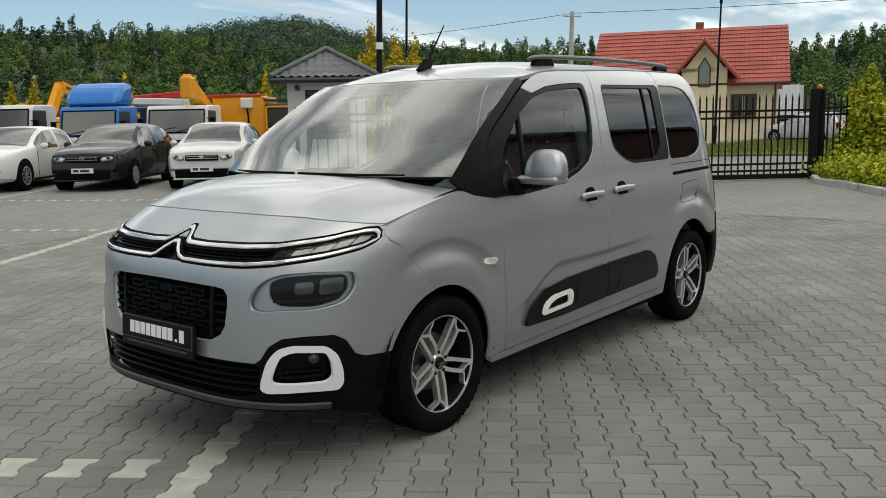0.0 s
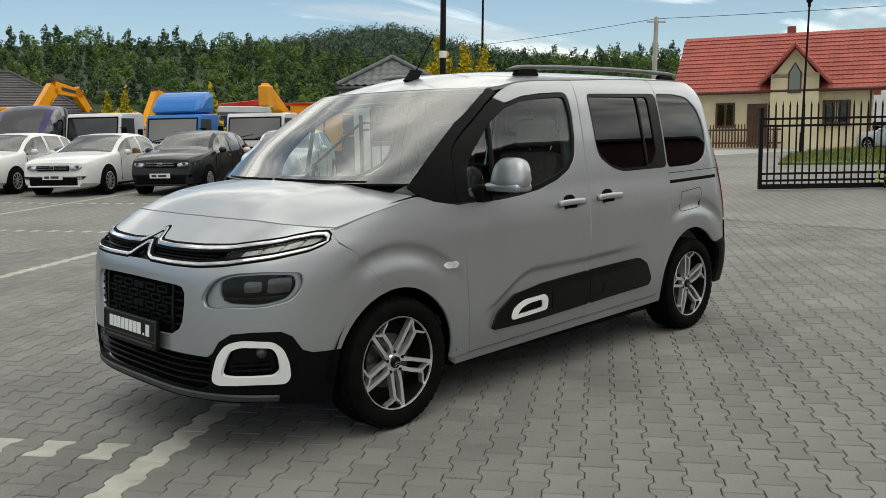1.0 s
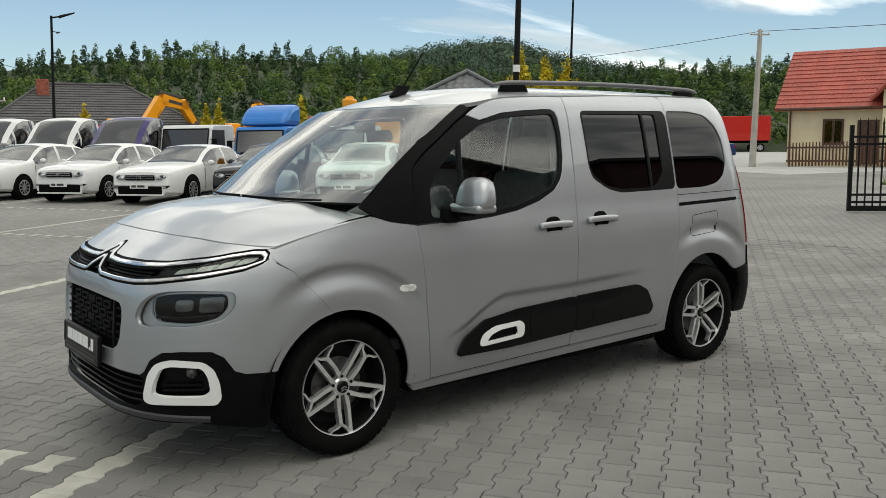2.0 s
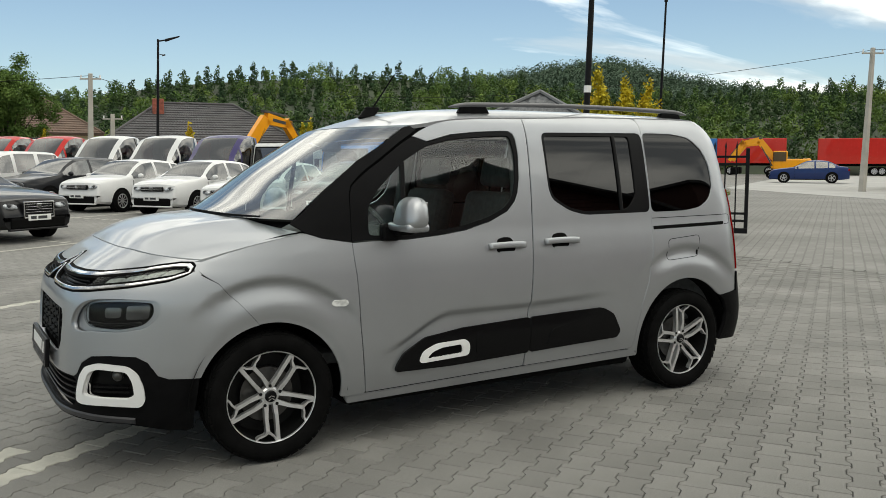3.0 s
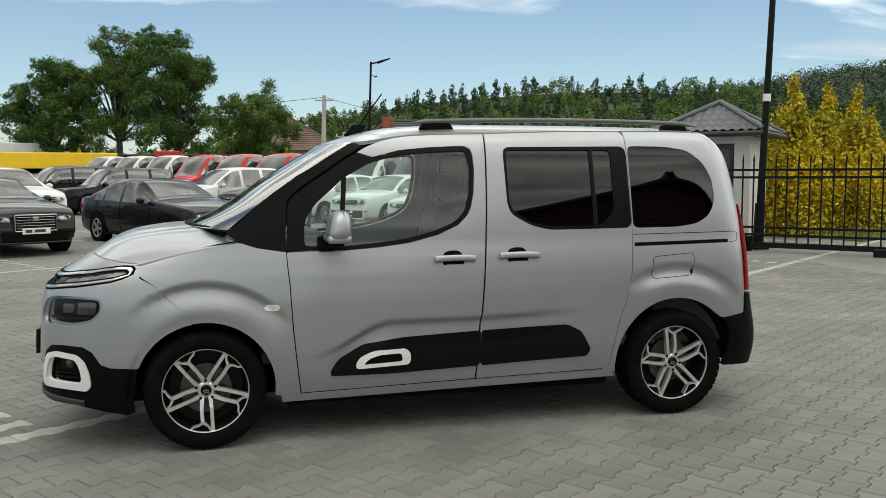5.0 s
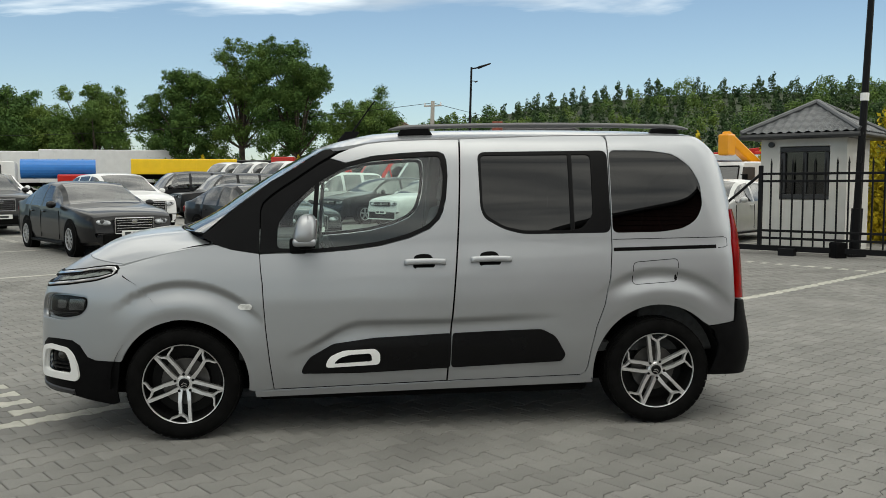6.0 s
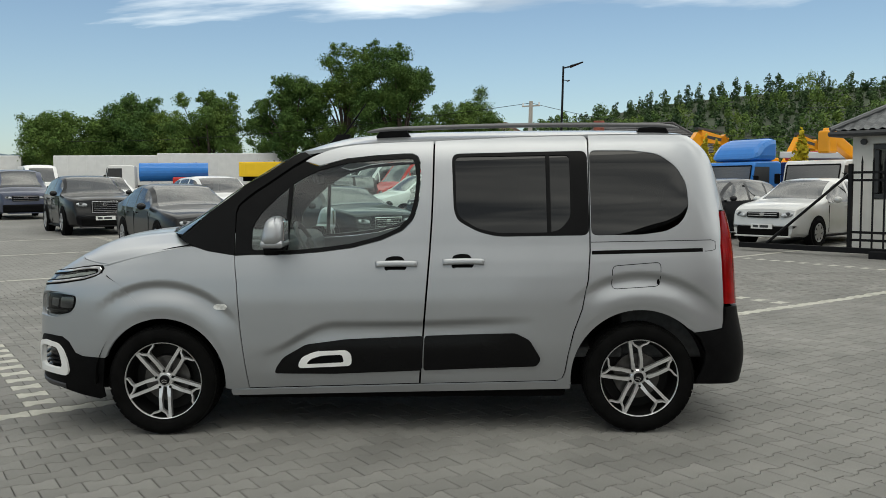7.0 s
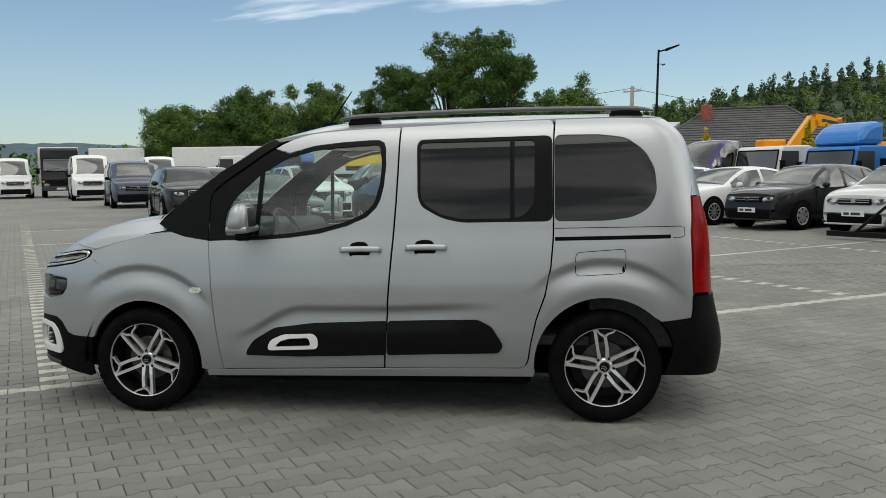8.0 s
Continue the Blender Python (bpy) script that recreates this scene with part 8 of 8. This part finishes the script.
# ---- forest and hills ----
SKY_AZ = [-60, -40, -20, -8, 0, 3, 6, 8, 10, 12.5, 15, 18, 24, 30, 34, 38, 42, 46, 50, 56, 62, 66, 72, 76, 82, 100, 140]
SKY_EL = [.016, .018, .020, .022, .035, .052, .070, .080, .088, .096, .102, .106, .111, .109, .104, .092, .086, .085, .087, .088, .088, .090, .080, .088, .10, .11, .10]
_sky = curve(SKY_AZ, SKY_EL)


def forest_points(seed):
    rs = np.random.RandomState(seed)
    out = {"pine_forest": [], "leafy_forest": [], "light_forest": []}
    for row in range(7):
        az = -12.0
        while az < 100:
            d = 104 + row * 12 + rs.uniform(-5, 5)
            topz = 1.45 + _sky(az) * d * (.42 + .58 * (row / 6) ** .8) * rs.uniform(.93, 1.055)
            hgt = rs.uniform(9, 13) * (.6 if az < 8 else 1)
            x, y = d * math.sin(radians(az)), d * math.cos(radians(az)) - 3
            pick = rs.rand()
            pines = .34 + .05 * row + (.20 if az < 28 else 0)
            kind = "pine_forest" if pick < pines else ("leafy_forest" if pick < pines + .7 * (1 - pines) else "light_forest")
            z0, low = topz - hgt, (.30 if row == 0 else .56)
            if kind == "pine_forest":
                r = rs.uniform(1.0, 1.7)
                steps = [low + (.90 - low) * k / 6 for k in range(7)]
                blobs = [(x + rs.normal() * r * .25, y + rs.normal() * r * .25, z0 + hgt * f, r * (1.2 - f ** 1.5) + .1, r * (1.2 - f ** 1.5) + .1, hgt * .055) for f in steps] + [(x, y, z0 + hgt * .955, .36, .36, hgt * .065)]
            else:
                r = rs.uniform(1.4, 2.3)
                blobs = [(x, y, z0 + hgt * .68, r * .9, r * .9, hgt * .24)]
                for k in range(11):
                    a, f = k * 2.4 + rs.rand(), low + .06 + (.90 - low) * rs.rand()
                    q = r * .78 * math.sqrt(max(.04, 1 - ((f - .62) / .38) ** 2))
                    k1 = r * rs.uniform(.26, .44)
                    blobs.append((x + q * math.cos(a), y + q * math.sin(a), z0 + hgt * f, k1, k1, k1 * 1.3))
            out[kind].append(leaf_cloud(blobs, 1150 if row == 0 else 850, .20, rs, shell=1.55, out=.9, spread=.10))
            az += math.degrees(rs.uniform(1.6, 2.7) / d)
    return {k: np.concatenate(v) for k, v in out.items()}


for nm, p in forest_points(7).items():
    ob = part(nm, quads_mesh(p), {"pine_forest": F_PINE, "leafy_forest": F_WOOD, "light_forest": F_WOODLIGHT}[nm])
    tagged(ob, {"pine_forest": "dense dark pine forest on the rising slope", "leafy_forest": "green broadleaf forest on the rising slope", "light_forest": "light green young trees along the forest edge"}[nm], "forest", kind="stuff")
# an added dark sheet a few metres under the crowns: painted shade inside the wood
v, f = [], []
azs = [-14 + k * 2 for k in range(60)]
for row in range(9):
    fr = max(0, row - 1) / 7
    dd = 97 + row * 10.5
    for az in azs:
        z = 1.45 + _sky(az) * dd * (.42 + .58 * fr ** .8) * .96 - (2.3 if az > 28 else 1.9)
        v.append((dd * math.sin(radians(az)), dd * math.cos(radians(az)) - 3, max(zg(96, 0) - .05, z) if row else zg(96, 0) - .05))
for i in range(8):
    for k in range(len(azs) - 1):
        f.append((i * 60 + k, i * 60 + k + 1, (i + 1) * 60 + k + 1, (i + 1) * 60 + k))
tagged(part("canopy_shade_sheet", mesh_of(v, f), mat("forest_floor", (0.03, 0.045, 0.018), 0.95, vary=0.3, scale=.2)), "dark forest floor on the rising slope", "hill", kind="structure")


def far_hill(name, az0, az1, dist, prof, material, label, bump, step):
    """A distant wooded ridge: a ridge sheet with a rough canopy."""
    rs = np.random.RandomState(3)
    pr = curve(*zip(*prof))
    n = int((az1 - az0) / step)
    rows = 26
    vs, fs = [], []
    for j in range(rows):
        fr = j / (rows - 1)
        d = dist * (.72 + .28 * fr)
        for i in range(n + 1):
            az = az0 + (az1 - az0) * i / n
            z = 1.5 + .93 * pr(az) * dist * fr ** .9 + rs.uniform(-1, 1) * bump
            vs.append((d * math.sin(radians(az)), d * math.cos(radians(az)), z))
    for j in range(rows - 1):
        for i in range(n):
            k = j * (n + 1) + i
            fs.append((k, k + 1, k + n + 2, k + n + 1))
    return tagged(part(name, mesh_of(vs, fs), material), label, "hill", kind="structure")


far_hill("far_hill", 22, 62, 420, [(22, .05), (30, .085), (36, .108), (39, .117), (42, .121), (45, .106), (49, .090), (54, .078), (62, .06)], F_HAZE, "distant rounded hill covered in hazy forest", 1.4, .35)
# the blue base colour stands in for air haze over the woods
far_hill("backdrop_hill", -60, 0, 900, [(-60, .036), (-40, .038), (-32, .041), (-28, .038), (-22, .030), (-10, .022), (0, .02)], mat("haze_blue_hills", (0.06, 0.10, 0.13), 0.95, vary=0.1, scale=.02), "low blue wooded hills on the horizon", 1.0, .5)


def hill_trees(name, az0, az1, dist, prof, count, material, label, seed):
    """Tree crowns scattered over the face of a distant hill."""
    rs = np.random.RandomState(seed)
    pr = curve(*zip(*prof))
    out = []
    for _ in range(count):
        az, fr = rs.uniform(az0, az1), rs.uniform(.30, 1.0)
        d = dist * (.72 + .28 * fr)
        z = 1.5 + .93 * pr(az) * dist * fr ** .9
        r = rs.uniform(1.6, 2.8)
        x, y = d * math.sin(radians(az)), d * math.cos(radians(az))
        out.append(leaf_cloud([(x, y, z + r * .4, r, r, r * rs.uniform(.9, 1.9))], 40, .44, rs, shell=1.6, out=.95, spread=.07))
    return tagged(part(name, quads_mesh(np.concatenate(out)), material), label, "forest", kind="stuff")


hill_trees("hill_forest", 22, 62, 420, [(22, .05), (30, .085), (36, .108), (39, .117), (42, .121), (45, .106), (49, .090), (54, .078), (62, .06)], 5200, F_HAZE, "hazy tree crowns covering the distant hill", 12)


def tree_line(name, az0, az1, dist, material, label, seed):
    """A low line of distant trees at the edge of the yard."""
    rs = np.random.RandomState(seed)
    out = []
    az = az0
    while az < az1:
        d = dist + rs.uniform(-12, 12)
        h, r = rs.uniform(3.2, 6.0), rs.uniform(1.8, 3.2)
        x, y = d * math.sin(radians(az)), d * math.cos(radians(az))
        z0 = zg(x, y)
        out.append(leaf_cloud([(x + rs.normal() * r * .4, y, z0 + h * f, r * .7, r * .7, h * .25) for f in (.25, .5, .78)], 170, .42, rs, shell=.7))
        az += rs.uniform(.5, 1.1)
    return tagged(part(name, quads_mesh(np.concatenate(out)), material), label, "trees", kind="stuff")


tree_line("distant_trees", -44, 8, 128, F_WOOD, "low line of distant green trees", 17)


def grass_blades(name, outline, count, seed, label):
    """Upright blades scattered over a lawn."""
    rs = np.random.RandomState(seed)
    xs, ys = [p[0] for p in outline], [p[1] for p in outline]
    quads = []
    while len(quads) < count:
        x, y = rs.uniform(min(xs), max(xs)), rs.uniform(min(ys), max(ys))
        if not inside((x, y), outline):
            continue
        a, h = rs.uniform(0, 6.28), rs.uniform(.06, .20)
        dx, dy, z = .012 * math.cos(a), .012 * math.sin(a), zg(x, y) + .05
        lx, ly = rs.normal() * .05, rs.normal() * .05
        quads.append([(x - dx, y - dy, z), (x + dx, y + dy, z), (x + lx + dx * .3, y + ly + dy * .3, z + h), (x + lx - dx * .3, y + ly - dy * .3, z + h)])
    return tagged(part(name, quads_mesh(np.array(quads).reshape(-1, 3)), F_GRASS), label, "grass", kind="stuff")


F_GRASS = foliage("grass_blades", (0.13, 0.17, 0.035), (0.20, 0.21, 0.05))
grass_blades("grass", [(13.2, 10.6), (12.6, 13.5), (14.6, 18), (21.5, 20.6), (27, 23.2), (27.5, 21.0), (21, 16.2), (15.5, 11.5)], 9000, 51, "rough uncut grass below the golden conifers")
grass_blades("grass", [(23.5, 8.6), (25.2, 5.2), (27, 2), (38, 5.5), (41, 12), (31, 11.4)], 9000, 52, "rough uncut grass beside the road")
